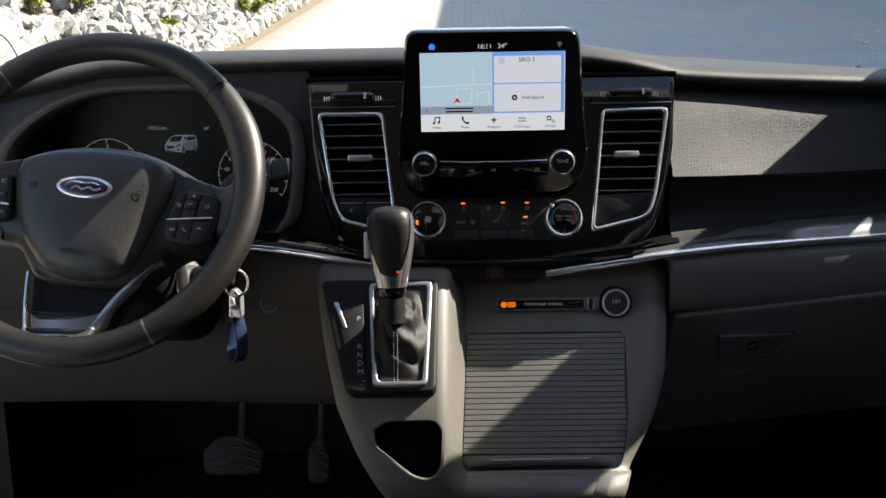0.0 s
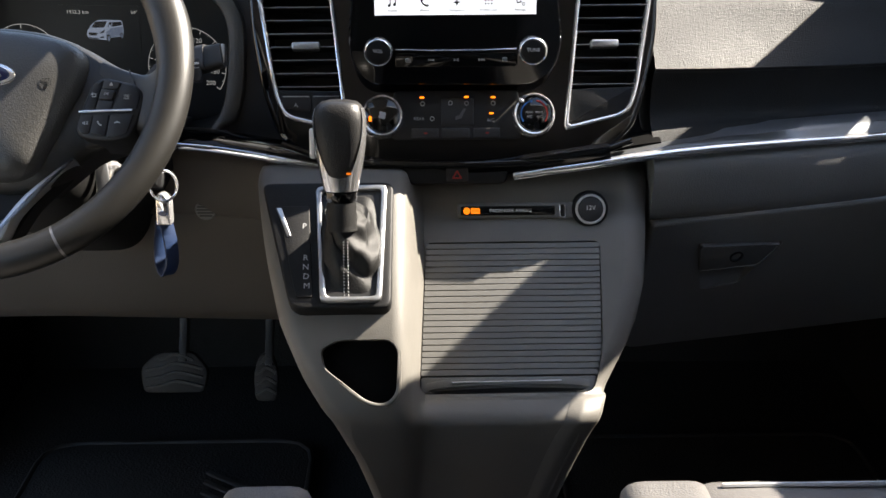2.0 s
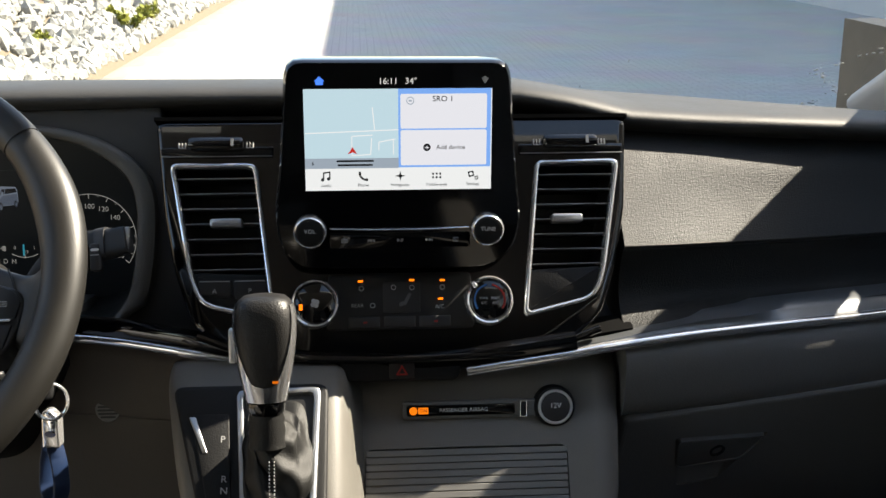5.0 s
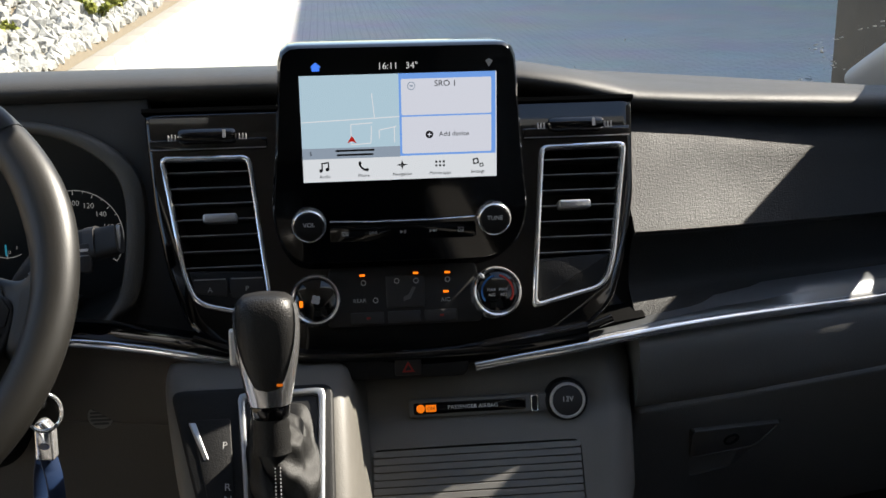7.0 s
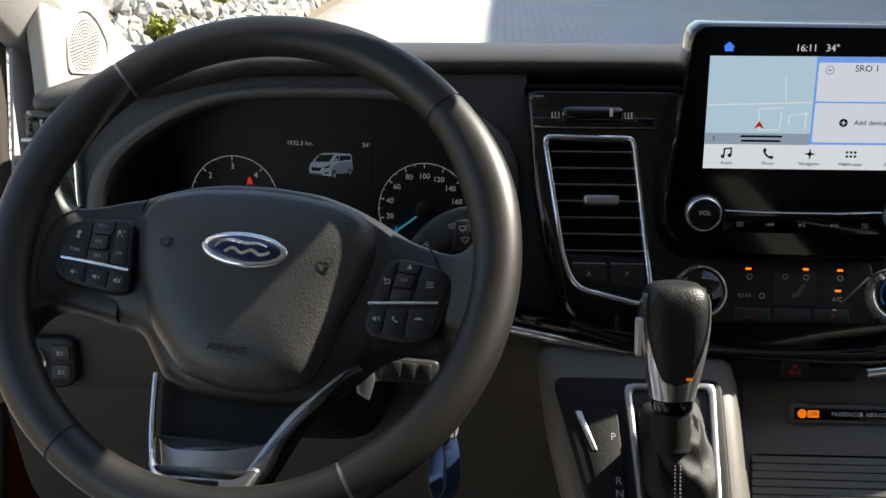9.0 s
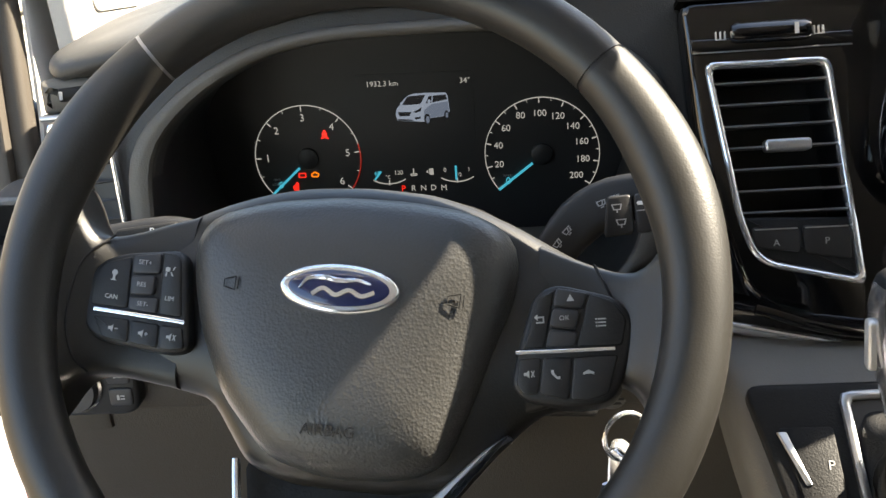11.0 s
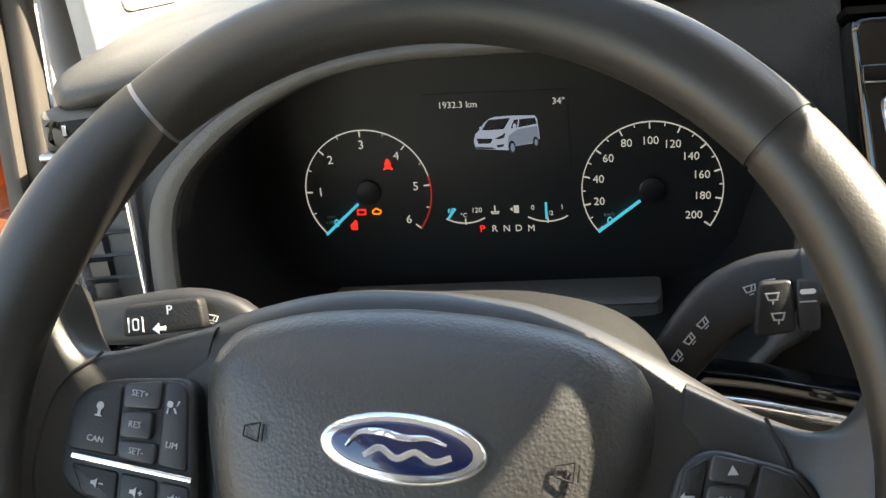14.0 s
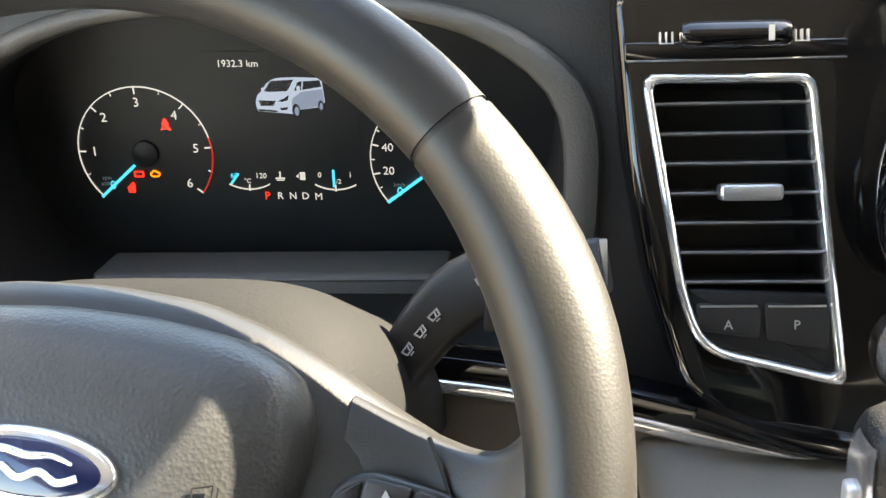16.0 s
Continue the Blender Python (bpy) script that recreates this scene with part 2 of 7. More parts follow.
def cut(bm, *cutters):
    """Takes cutters out of a solid; gives back a mesh."""
    def link(b):
        bmesh.ops.recalc_face_normals(b, faces=b.faces)
        me = bpy.data.meshes.new("tmp")
        b.to_mesh(me)
        b.free()
        return new("tmp", me)
    ob, tools = link(bm), [link(c) for c in cutters]
    for t in tools:
        md = ob.modifiers.new("cut", "BOOLEAN")
        md.operation, md.object, md.solver = "DIFFERENCE", t, "EXACT"
    me = bpy.data.meshes.new_from_object(ob.evaluated_get(bpy.context.evaluated_depsgraph_get()))
    for o in (ob, *tools):
        old = o.data
        bpy.data.objects.remove(o)
        bpy.data.meshes.remove(old)
    return me


def lettering(text, size, m, align="CENTER", depth=0.0002, bold=0.0):
    """Raised letters in the built-in font, on the plane of m."""
    cu = bpy.data.curves.new("tmp", "FONT")
    cu.body, cu.size, cu.align_x, cu.align_y, cu.extrude, cu.resolution_u, cu.offset = text, size, align, "CENTER", depth, 3, bold
    ob = new("tmp", cu)
    me = bpy.data.meshes.new_from_object(ob.evaluated_get(bpy.context.evaluated_depsgraph_get()))
    bpy.data.objects.remove(ob)
    bpy.data.curves.remove(cu)
    me.transform(m)
    return me


def plane(origin, right, up):
    """The pose of a face: its x to the right, y up along it, z out of it."""
    r = Vector(right).normalized()
    u = (Vector(up) - r * Vector(up).dot(r)).normalized()
    z = r.cross(u)
    return Matrix(((r.x, u.x, z.x, origin[0]), (r.y, u.y, z.y, origin[1]), (r.z, u.z, z.z, origin[2]), (0, 0, 0, 1)))


def shift(x, y, z=0.0, turn=0.0):
    return pose(x, y, z, 0, 0, turn)


# ---- the van's shell ----
XV = 0.04                                       # middle of the van
floor = part("floor", plate(box2(-0.86, -2.9, 0.94, 2.45), -0.06, 0.0), M_CARPET)
tagged(floor, "black carpeted van floor", "floor", kind="structure")
firewall = part("wall_front", placed(plate(box2(-0.86, -0.06, 0.94, 0.78), 0, 0.04), plane((0, 2.42, 0), (1, 0, 0), (0, 0, 1))), M_CARPET)
tagged(firewall, "dark carpeted bulkhead behind the pedals", "wall", kind="structure")
rear = placed(plate(box2(-0.86, 0.0, 0.94, 1.45), -0.05, 0.0), plane((0, -2.9, 0), (1, 0, 0), (0, 0, 1)))
rear = part("wall_rear", cut(rear, placed(plate(rounded(box2(-0.62, 0.95, 0.70, 1.33), 0.06, 4), -0.2, 0.2), plane((0, -2.9, 0), (1, 0, 0), (0, 0, 1)))), M_TRIM)
tagged(rear, "grey tailgate lining with a window", "wall", kind="structure")
M_TINT = bpy.data.materials.new("dark_tinted_glass")
M_TINT.use_nodes = True
tn = M_TINT.node_tree.nodes
tn.remove(tn["Principled BSDF"])
tint, gleam, both = tn.new("ShaderNodeBsdfTransparent"), tn.new("ShaderNodeBsdfGlossy"), tn.new("ShaderNodeMixShader")
tint.inputs["Color"].default_value, gleam.inputs["Roughness"].default_value, both.inputs["Fac"].default_value = (0.10, 0.11, 0.11, 1), 0.0, 0.05
for src, dst in ((tint.outputs[0], both.inputs[1]), (gleam.outputs[0], both.inputs[2]), (both.outputs[0], tn["Material Output"].inputs["Surface"])):
    M_TINT.node_tree.links.new(src, dst)
pane = part("window_rear", placed(plate(box2(-0.64, 0.93, 0.72, 1.35), -0.03, -0.025), plane((0, -2.9, 0), (1, 0, 0), (0, 0, 1))), M_TINT, smooth=0)
tagged(pane, "dark tinted tailgate glass", "window", kind="structure")
for side in (-1, 1):
    pane = part("window_side", placed(joined(plate(box2(-2.74, 0.92, -1.40, 1.38), -0.003, 0.003), plate(box2(-1.24, 0.92, 0.14, 1.38), -0.003, 0.003)), plane((XV + 0.86 * side, 0, 0), (0, 1, 0), (0, 0, 1))), M_TINT, smooth=0)
    tagged(pane, "dark tinted side glass", "window", kind="structure")
roof = part("ceiling", plate(box2(XV - 0.80, -2.9, XV + 0.80, 1.11), 1.45, 1.51), M_HEADLINER)
tagged(roof, "light grey cloth headliner", "ceiling", kind="structure")
for side, nm in ((-1, "wall_left"), (1, "wall_right")):
    # door skin below the windows, posts between them, roof rail above
    x = XV + 0.86 * side
    pieces = [box2(-2.9, 0.0, 0.35, 0.93), box2(-2.9, 0.93, -2.72, 1.37), box2(-1.42, 0.93, -1.22, 1.37), box2(0.12, 0.93, 0.35, 1.37), box2(-2.9, 1.37, 1.12, 1.48)]
    low = [pieces.pop(0)] + ([box2(0.35, 0.0, 2.40, 0.965)] if side > 0 else [])
    lining = part("trim_lower", placed(joined(*[plate(p, -0.03, 0.03) for p in low]), plane((x, 0, 0), (0, 1, 0), (0, 0, 1))), M_BLACK)
    tagged(lining, "dark plastic lower side lining", "side lining", kind="structure")
    w = part(nm, placed(joined(*[plate(p, -0.03, 0.03) for p in pieces]), plane((x, 0, 0), (0, 1, 0), (0, 0, 1))), M_TRIM)
    tagged(w, "grey side lining of the van with its window openings", "wall", kind="structure")
# windscreen pillars
PILLAR = [(0.81, 2.22, 0.845), (0.79, 2.0, 0.94), (0.765, 1.8, 1.035), (0.735, 1.6, 1.14), (0.70, 1.3, 1.315), (0.675, 1.08, 1.445)]
for side, nm in ((-1, "pillar_left"), (1, "pillar_right")):
    path = smoothline([(XV + (px + (0.05 if side < 0 else 0.0)) * side, py, pz) for px, py, pz in PILLAR], 5)
    p = part(nm, sweep(path, rounded(box2(-0.105, -0.035, 0.03, 0.035) if side > 0 else box2(-0.05, -0.035, 0.05, 0.035), 0.02, 3), up=(side * 0.8, 0, 0.6)), M_TRIM)
    tagged(p, "light grey plastic windscreen pillar trim", "pillar", kind="structure")
ws = [(XV - 0.80, 2.25, 0.83), (XV + 0.80, 2.25, 0.83), (XV + 0.66, 1.08, 1.455), (XV - 0.66, 1.08, 1.455)]
M_GLASS = bpy.data.materials.new("clear_windscreen_glass")
M_GLASS.use_nodes = True
gn = M_GLASS.node_tree.nodes
gn.remove(gn["Principled BSDF"])
clear, sheen, blend = gn.new("ShaderNodeBsdfTransparent"), gn.new("ShaderNodeBsdfGlossy"), gn.new("ShaderNodeMixShader")
clear.inputs["Color"].default_value, sheen.inputs["Roughness"].default_value, blend.inputs["Fac"].default_value = (0.94, 0.96, 0.95, 1), 0.0, 0.03
for src, dst in ((clear.outputs[0], blend.inputs[1]), (sheen.outputs[0], blend.inputs[2]), (blend.outputs[0], gn["Material Output"].inputs["Surface"])):
    M_GLASS.node_tree.links.new(src, dst)
gbm = bmesh.new()
gbm.faces.new([gbm.verts.new(p) for p in ws])
glass = part("windscreen", gbm, M_GLASS, smooth=0)
glass.visible_shadow = False
# unseen visor-shaped blocker, added to cut the sun on the steering wheel
visor = part("unseen_shade_panel", placed(plate(rounded([(-0.30, 0.0), (0.10, 0.0), (0.10, 0.36), (0.045, 0.435), (0.0, 0.45), (-0.30, 0.45)], 0.02, 4), -0.008, 0.008, 0.004), plane((0, 1.10, 1.418), (1, 0, 0), (0, 0.884, -0.468))), M_HEADLINER)
tagged(visor, "unseen light grey visor-shaped panel added to shade the wheel", "sun visor")
tagged(glass, "clear laminated windscreen glass", "windscreen", kind="structure")

# ---- outside ----
GROUND = -0.70
M_PAVE = material("grey_concrete_pavers", (0.40, 0.385, 0.35), 0.85, grain=0.5, grain_size=0.02, patch=1.2)
nt = M_PAVE.node_tree
brick = nt.nodes.new("ShaderNodeTexBrick")
brick.inputs["Scale"].default_value, brick.inputs["Mortar Size"].default_value = 1.0, 0.008
brick.inputs["Brick Width"].default_value, brick.inputs["Row Height"].default_value = 0.2, 0.1
brick.inputs["Color1"].default_value, brick.inputs["Color2"].default_value, brick.inputs["Mortar"].default_value = (0.60, 0.585, 0.545, 1), (0.55, 0.535, 0.50, 1), (0.40, 0.39, 0.36, 1)
nt.links.new(nt.nodes["Texture Coordinate"].outputs["Object"], brick.inputs["Vector"])
mul = nt.nodes.new("ShaderNodeMix")
mul.data_type, mul.blend_type = "RGBA", "MULTIPLY"
mul.inputs["Factor"].default_value = 0.35
nt.links.new(brick.outputs["Color"], mul.inputs["A"])
nt.links.new(nt.nodes["Noise Texture"].outputs["Color"], mul.inputs["B"])
nt.links.new(mul.outputs["Result"], nt.nodes["Principled BSDF"].inputs["Base Color"])
ground = part("ground", plate(box2(-400, -400, 400, 400), GROUND - 0.2, GROUND), M_PAVE)
tagged(ground, "grey interlocking concrete paving of the yard", "paving", kind="structure")
M_KERB = material("pale_concrete", (0.33, 0.30, 0.25), 0.9, grain=0.5, grain_size=0.01, patch=0.4)
kerb = thing("kerb", (-2.6, 5, GROUND), "pale concrete kerb stones beside the paving", "kerb", kind="structure")
kdir = Vector((0.028, 1.0, 0)).normalized()
for i in range(34):
    o = Vector((-2.86, 2.0, GROUND)) + kdir * (1.0 * i)
    part("kerb_stone", placed(plate(rounded(box2(-0.14, 0.004, 0.14, 0.992), 0.02, 2), -0.05, 0.12, 0.02), plane(o, (kdir.y, -kdir.x, 0), kdir)), M_KERB, kerb)
M_STONE = material("white_grey_broken_stone", (0.56, 0.55, 0.51), 0.9, grain=0.6, grain_size=0.03, patch=0.14, second=(0.11, 0.11, 0.105))
M_EARTH = material("dry_brown_earth", (0.16, 0.13, 0.09), 0.95, grain=0.8, grain_size=0.03, patch=0.3)


def bank():
    """The stone bank beside the kerb: an earth slope under heaped broken stones."""
    rng = np.random.default_rng(4)
    slope = bmesh.new()
    vs = [slope.verts.new(p) for p in ((-2.9, -2, GROUND + 0.05), (-2.0, 42, GROUND + 0.05), (-9, 42, GROUND + 4.2), (-9, -2, GROUND + 4.2))]
    slope.faces.new(vs)
    base = part("stone_bank", slope, M_EARTH, smooth=0)
    tagged(base, "earth bank covered in broken white stones", "bank", kind="structure")
    ico = bmesh.new()
    bmesh.ops.create_icosphere(ico, subdivisions=1, radius=1.0)
    V = np.array([v.co[:] for v in ico.verts])
    F = np.array([[v.index for v in f.verts] for f in ico.faces])
    ico.free()
    n = 7600
    u = rng.random(n)
    y = 4.0 + 30.0 * rng.random(n) ** 1.3
    edge = -3.0 + 0.022 * y
    x = edge - 0.12 - 4.0 * u ** 1.4
    z = GROUND + 0.05 + (edge + 0.1 - x) * 0.66
    size = 0.045 + 0.075 * rng.random(n) ** 1.5
    verts = V[None] * (1 + 0.38 * (rng.random((n, len(V), 1)) - 0.5)) * size[:, None, None] * (0.6 + 0.9 * rng.random((n, 1, 3)))
    ang = rng.random(n) * 6.28
    c, s = np.cos(ang)[:, None], np.sin(ang)[:, None]
    vx, vy = verts[..., 0] * c - verts[..., 1] * s, verts[..., 0] * s + verts[..., 1] * c
    verts = np.stack([vx + x[:, None], vy + y[:, None], verts[..., 2] + z[:, None]], -1).reshape(-1, 3)
    faces = (F[None] + (np.arange(n) * len(V))[:, None, None]).reshape(-1, 3)
    me = bpy.data.meshes.new("broken_stones")
    me.from_pydata(verts.tolist(), [], faces.tolist())
    ob = part("broken_stones", me, M_STONE, smooth=0)
    tagged(ob, "heaped broken white and grey stones on the bank", "stones", kind="stuff")


bank()
M_WALL = material("pale_grey_building_render", (0.55, 0.55, 0.54), 0.9, grain=0.3, grain_size=0.02, patch=1.0)
# unseen building added for the yard's shade; height puts the shadow edge at x=-0.44
HALL = 9.84 * math.tan(radians(SUN_EL)) / math.cos(radians(SUN_AZ))
hall = thing("shade_building", (16, 15, GROUND), "tall pale grey building, unseen, added to shade the yard", "building")
part("wall", placed(plate(box2(9.6, -40, 26, 90), 0, HALL - 0.45), shift(0, 0, GROUND)), M_WALL, hall)
part("roof", placed(plate(box2(9.4, -40.2, 26.2, 90.2), HALL - 0.45, HALL), shift(0, 0, GROUND)), M_DARKGREY, hall, "dark flat roof edge")

# ---- dashboard ----
XS = 0.07                                       # middle of the centre stack
FACE = plane((XS, 1.5584, 0.7513), (1, 0, 0), (0, 0.449, 1))     # face of the centre stack
dash = thing("dashboard", (0.0, 1.9, 0.0), "charcoal van dashboard with a chrome trim line", "dashboard")


def lerp_rows(table, x):
    """Values of a table of (x, v...) at x."""
    cols = np.array(table, float).T
    return [float(np.interp(x, cols[0], c)) for c in cols[1:]]


# lip (y, z) and ridge z of the top pad along x
PAD = [(-0.70, 1.66, 0.884, 0.898), (-0.60, 1.655, 0.908, 0.918), (-0.45, 1.67, 0.937, 0.938), (-0.20, 1.68, 0.937, 0.938), (0.20, 1.68, 0.937, 0.933), (0.26, 1.682, 0.927, 0.930), (0.33, 1.692, 0.909, 0.921), (0.42, 1.711, 0.900, 0.914), (0.60, 1.742, 0.887, 0.900), (0.90, 1.772, 0.871, 0.876)]
rows = []
for i in range(61):
    x = -0.655 + 1.515 * i / 60
    yl, zl, zr = lerp_rows(PAD, x)
    prof = smoothline([(yl + 0.03, zl - 0.014), (yl - 0.006, zl - 0.001), (yl - 0.018, zl + 0.011), (yl - 0.002, zl + 0.021), (yl + 0.06, max(zl + 0.021, zr + 0.004)), (1.87, zr), (2.02, zr - 0.02), (2.24, zr - 0.075)], 4)
    rows.append([(x, p.x, p.y) for p in prof])
# the rounded left end
end = []
for k, f in ((0, 0.55), (1, 0.8), (2, 0.93)):
    x = -0.690 + 0.012 * k
    mid = Vector((0, 1.80, 0.888))
    end.append([Vector((x, 0, 0)) + Vector((0, *(mid.yz.lerp(Vector(p[1:]), f)))) for p in rows[0]])
part("top_pad", loft(end + rows, closed=False), M_PAD, dash, "soft grained dash top")

# passenger upper face, with its crease
UPPER = [(0.306, 1.700, 0.910, 1.660, 0.886, 1.579, 0.803, 1.550, 0.713), (0.37, 1.715, 0.905, 1.676, 0.880, 1.600, 0.798, 1.568, 0.722), (0.54, 1.770, 0.893, 1.715, 0.866, 1.655, 0.788, 1.627, 0.720), (0.90, 1.83, 0.875, 1.78, 0.852, 1.730, 0.785, 1.707, 0.720)]
rows = []
for i in range(25):
    x = 0.306 + 0.594 * i / 24
    v = lerp_rows(UPPER, x)
    a = smoothline([(v[0], v[1]), (v[2], v[3]), ((v[2] + v[4]) / 2 + 0.002, (v[3] + v[5]) / 2), (v[4], v[5])], 4)
    b = smoothline([(v[4] + 0.001, v[5] - 0.003), (v[4] + 0.010, v[5] - 0.010), (v[4] + 0.019, v[5] - 0.035), (v[4] + 0.014, v[5] - 0.066), (v[6], v[7])], 4)
    rows.append([(x, p.x, p.y) for p in a + b])
cap = [[Vector(p) + Vector((0, 0.10, 0)) for p in rows[0]]]
part("passenger_panel", loft(cap + rows, closed=False), M_PASSENGER, dash, "grained charcoal passenger panel with a crease")

# driver's panel with the instrument opening
DRV = plane((0.0, 1.62, 0.74), (1, 0, 0), (0, 0.25, 1))
OPEN = rounded([(-0.594, 0.102), (-0.556, 0.140), (-0.497, 0.170), (-0.440, 0.178), (-0.310, 0.177), (-0.250, 0.163), (-0.203, 0.125), (-0.205, 0.055), (-0.213, 0.005), (-0.238, -0.026), (-0.285, -0.036), (-0.555, -0.034), (-0.594, -0.005), (-0.599, 0.055)], 0.03, 3)
outer = [(-0.655, 0.150), (-0.60, 0.172), (-0.50, 0.20), (-0.178, 0.205), (-0.170, 0.10), (-0.150, 0.01), (-0.12, -0.05), (-0.26, -0.043), (-0.45, -0.048), (-0.640, -0.04)]
panel = plate(outer, -0.02, 0.0, 0.004)
hole = plate(OPEN, -0.1, 0.1)
part("driver_panel", cut(placed(panel, DRV), placed(hole, DRV)), M_PANEL, dash, "grained panel round the instruments")
o2 = resample(OPEN, 72)
tunnel = loft([[DRV @ Vector((*p, 0.006)) for p in [tuple(Vector(q) * 1.0) for q in o2]], [DRV @ Vector((*p, 0.004)) for p in o2], [(x * 0.985 - 0.006, 1.80, 0.765 + (z + 0.74 - 0.765) * (0.86 if z > 0 else 1.3)) for x, z in o2]], True, False)
part("instrument_hood", tunnel, M_BLACK, dash, "deep black instrument hood")
rim = ringplate([tuple(Vector((-0.41, 0.075)) + (Vector(p) - Vector((-0.41, 0.075))) * (1.105 if p[1] > 0.0 else 1.06)) for p in o2], o2, -0.002, 0.012, 0.007)
part("hood_rim", placed(rim, DRV), M_HOOD, dash, "raised grey edge of the hood")

# chrome line under the upper faces
LINE = [(-0.66, 1.60, 0.728), (-0.45, 1.60, 0.722), (-0.27, 1.586, 0.7139), (-0.20, 1.570, 0.711), (-0.10, 1.548, 0.699), (-0.037, 1.538, 0.6905), (0.01, 1.533, 0.6865), (0.07, 1.530, 0.685), (0.127, 1.530, 0.688), (0.18, 1.531, 0.695), (0.24, 1.533, 0.7026), (0.29, 1.538, 0.709), (0.37, 1.559, 0.7105), (0.46, 1.585, 0.7085), (0.585, 1.618, 0.706), (0.70, 1.648, 0.705), (0.88, 1.685, 0.706)]
line = smoothline(LINE, 6)
for half in ([p for p in line if p.x < 0.006], [p for p in line if p.x > 0.130]):
    part("chrome_trim", sweep(half, rounded(box2(-0.006, -0.005, 0.008, 0.005), 0.004, 3)), M_CHROME, dash, "thin satin chrome trim line")
upperline = sweep([p + Vector((0, 0.004, 0.012)) for p in line if p.x < 0.25], rounded(box2(-0.008, -0.009, 0.010, 0.009), 0.004, 2))
part("trim_band", upperline, M_GLOSS, dash, "gloss black band over the chrome line")
ledge = []
for p in [p for p in line if p.x > 0.24]:
    w, lean = min(1.0, max(0.0, (p.x - 0.285) / 0.11)), min(1.0, max(0.0, (p.x - 0.44) / 0.12))
    top = 0.0060 + (0.0075 + 0.0020 * lean) * w
    ledge.append([p + Vector((0, 0.002, -0.004)), p + Vector((0, 0.001, 0.0050)), p + Vector((0, 0.0008 + 0.0050 * lean, 0.0055 + 0.001 * w)), p + Vector((0, 0.0004 + 0.0125 * lean, top - 0.004 * w)), p + Vector((0, 0.0004 + 0.0215 * lean, top)), p + Vector((0, 0.05, top + 0.001))])
# added light block: keeps sun from leaking through the gap beside the stack
filler = [[p + Vector((0, 0.014, -0.006)), p + Vector((0, 0.014, 0.010)), p + Vector((0, 0.045, 0.016)), p + Vector((0, 0.045, -0.006))] for p in line if 0.23 < p.x < 0.315]
part("trim_light_block", loft(filler), M_FOAM, dash, "black filler added behind the trim to block stray sun")
part("trim_ledge", loft(ledge), M_LEDGE, dash, "satin silver ledge above the chrome line")

# lower faces
LOWP = [(0.303, 1.538, 0.700, 1.533, 0.668, 1.546, 0.6256), (0.46, 1.581, 0.698, 1.575, 0.665, 1.586, 0.620), (0.64, 1.628, 0.696, 1.619, 0.664, 1.631, 0.614), (0.90, 1.690, 0.698, 1.668, 0.664, 1.685, 0.610)]
rows = []
for i in range(21):
    x = 0.303 + 0.597 * i / 20
    v = lerp_rows(LOWP, x)
    prof = smoothline([(v[0] + 0.03, v[1] + 0.004), (v[0], v[1]), (v[2], v[3]), (v[4], v[5]), (v[4] + 0.05, v[5] - 0.006)], 4)
    rows.append([(x, p.x, p.y) for p in prof])
cap = [[Vector(p) + Vector((0, 0.10, 0)) for p in rows[0]]]
part("passenger_knee_roll", loft(cap + rows, closed=False), M_LOWER, dash, "rounded grey roll under the chrome line")
LOWD = [(-0.80, 1.60, 0.735, 1.59, 0.66, 1.60, 0.57, 1.66, 0.452), (-0.45, 1.60, 0.715, 1.60, 0.65, 1.615, 0.57, 1.66, 0.452), (-0.25, 1.584, 0.706, 1.586, 0.65, 1.598, 0.57, 1.65, 0.450), (-0.12, 1.553, 0.694, 1.548, 0.65, 1.570, 0.57, 1.62, 0.46)]
rows, lower_rows = [], []
for i in range(29):
    x = -0.762 + 0.662 * i / 28
    v = lerp_rows(LOWD, x)
    yc = v[2] + (v[4] - v[2]) * 0.3
    prof = smoothline([(v[0] + 0.02, v[1] + 0.002), (v[0], v[1]), (v[2], v[3]), (yc, 0.628), (yc + 0.004, 0.6215), (yc + 0.013, 0.6195)], 4)
    below = smoothline([(yc + 0.013, 0.6225), (yc + 0.0125, 0.616), (v[4] + 0.012, v[5]), (v[6] + 0.004, v[7]), (v[6] + 0.1, v[7] + 0.01)], 4)
    rows.append([(x, p.x, p.y) for p in prof])
    lower_rows.append([(x, p.x, p.y) for p in below])
part("driver_lower_panel", loft(lower_rows[2:], closed=False), M_KNEE, dash, "brown grey panel set back under the knee panel")
part("driver_knee_panel", loft(rows, closed=False), M_KNEE, dash, "warm grey lower panel under the wheel")
part("underside", placed(plate(box2(-0.735, 1.756, 0.88, 2.4), 0.455, 0.475), shift(0, 0, 0)), M_BLACK, dash, "black lining under the dashboard")

# ---- centre stack ----
stack = thing("centre_stack", (XS, 1.62, 0.67), "gloss black centre stack surround set in the dashboard", "centre stack")
BEZEL = rounded([(-0.2485, 0.196), (-0.243, 0.098), (-0.234, 0.038), (-0.217, -0.018), (-0.179, -0.047), (-0.12, -0.059), (-0.057, -0.065), (0.057, -0.065), (0.12, -0.059), (0.179, -0.046), (0.215, -0.014), (0.2315, 0.038), (0.2415, 0.098), (0.2435, 0.196)], 0.012, 3)
VENT = [(-0.2340, 0.1495), (-0.1445, 0.1485), (-0.1260, -0.0168), (-0.2030, 0.0015), (-0.2140, 0.030)]
BEZEL = [(x * (0.975 + 0.14 * y), y) for x, y in BEZEL]
VENT_R = [0.008, 0.008, 0.007, 0.02, 0.02]


def mirror(pts):
    return [(-x, y) for x, y in pts][::-1]


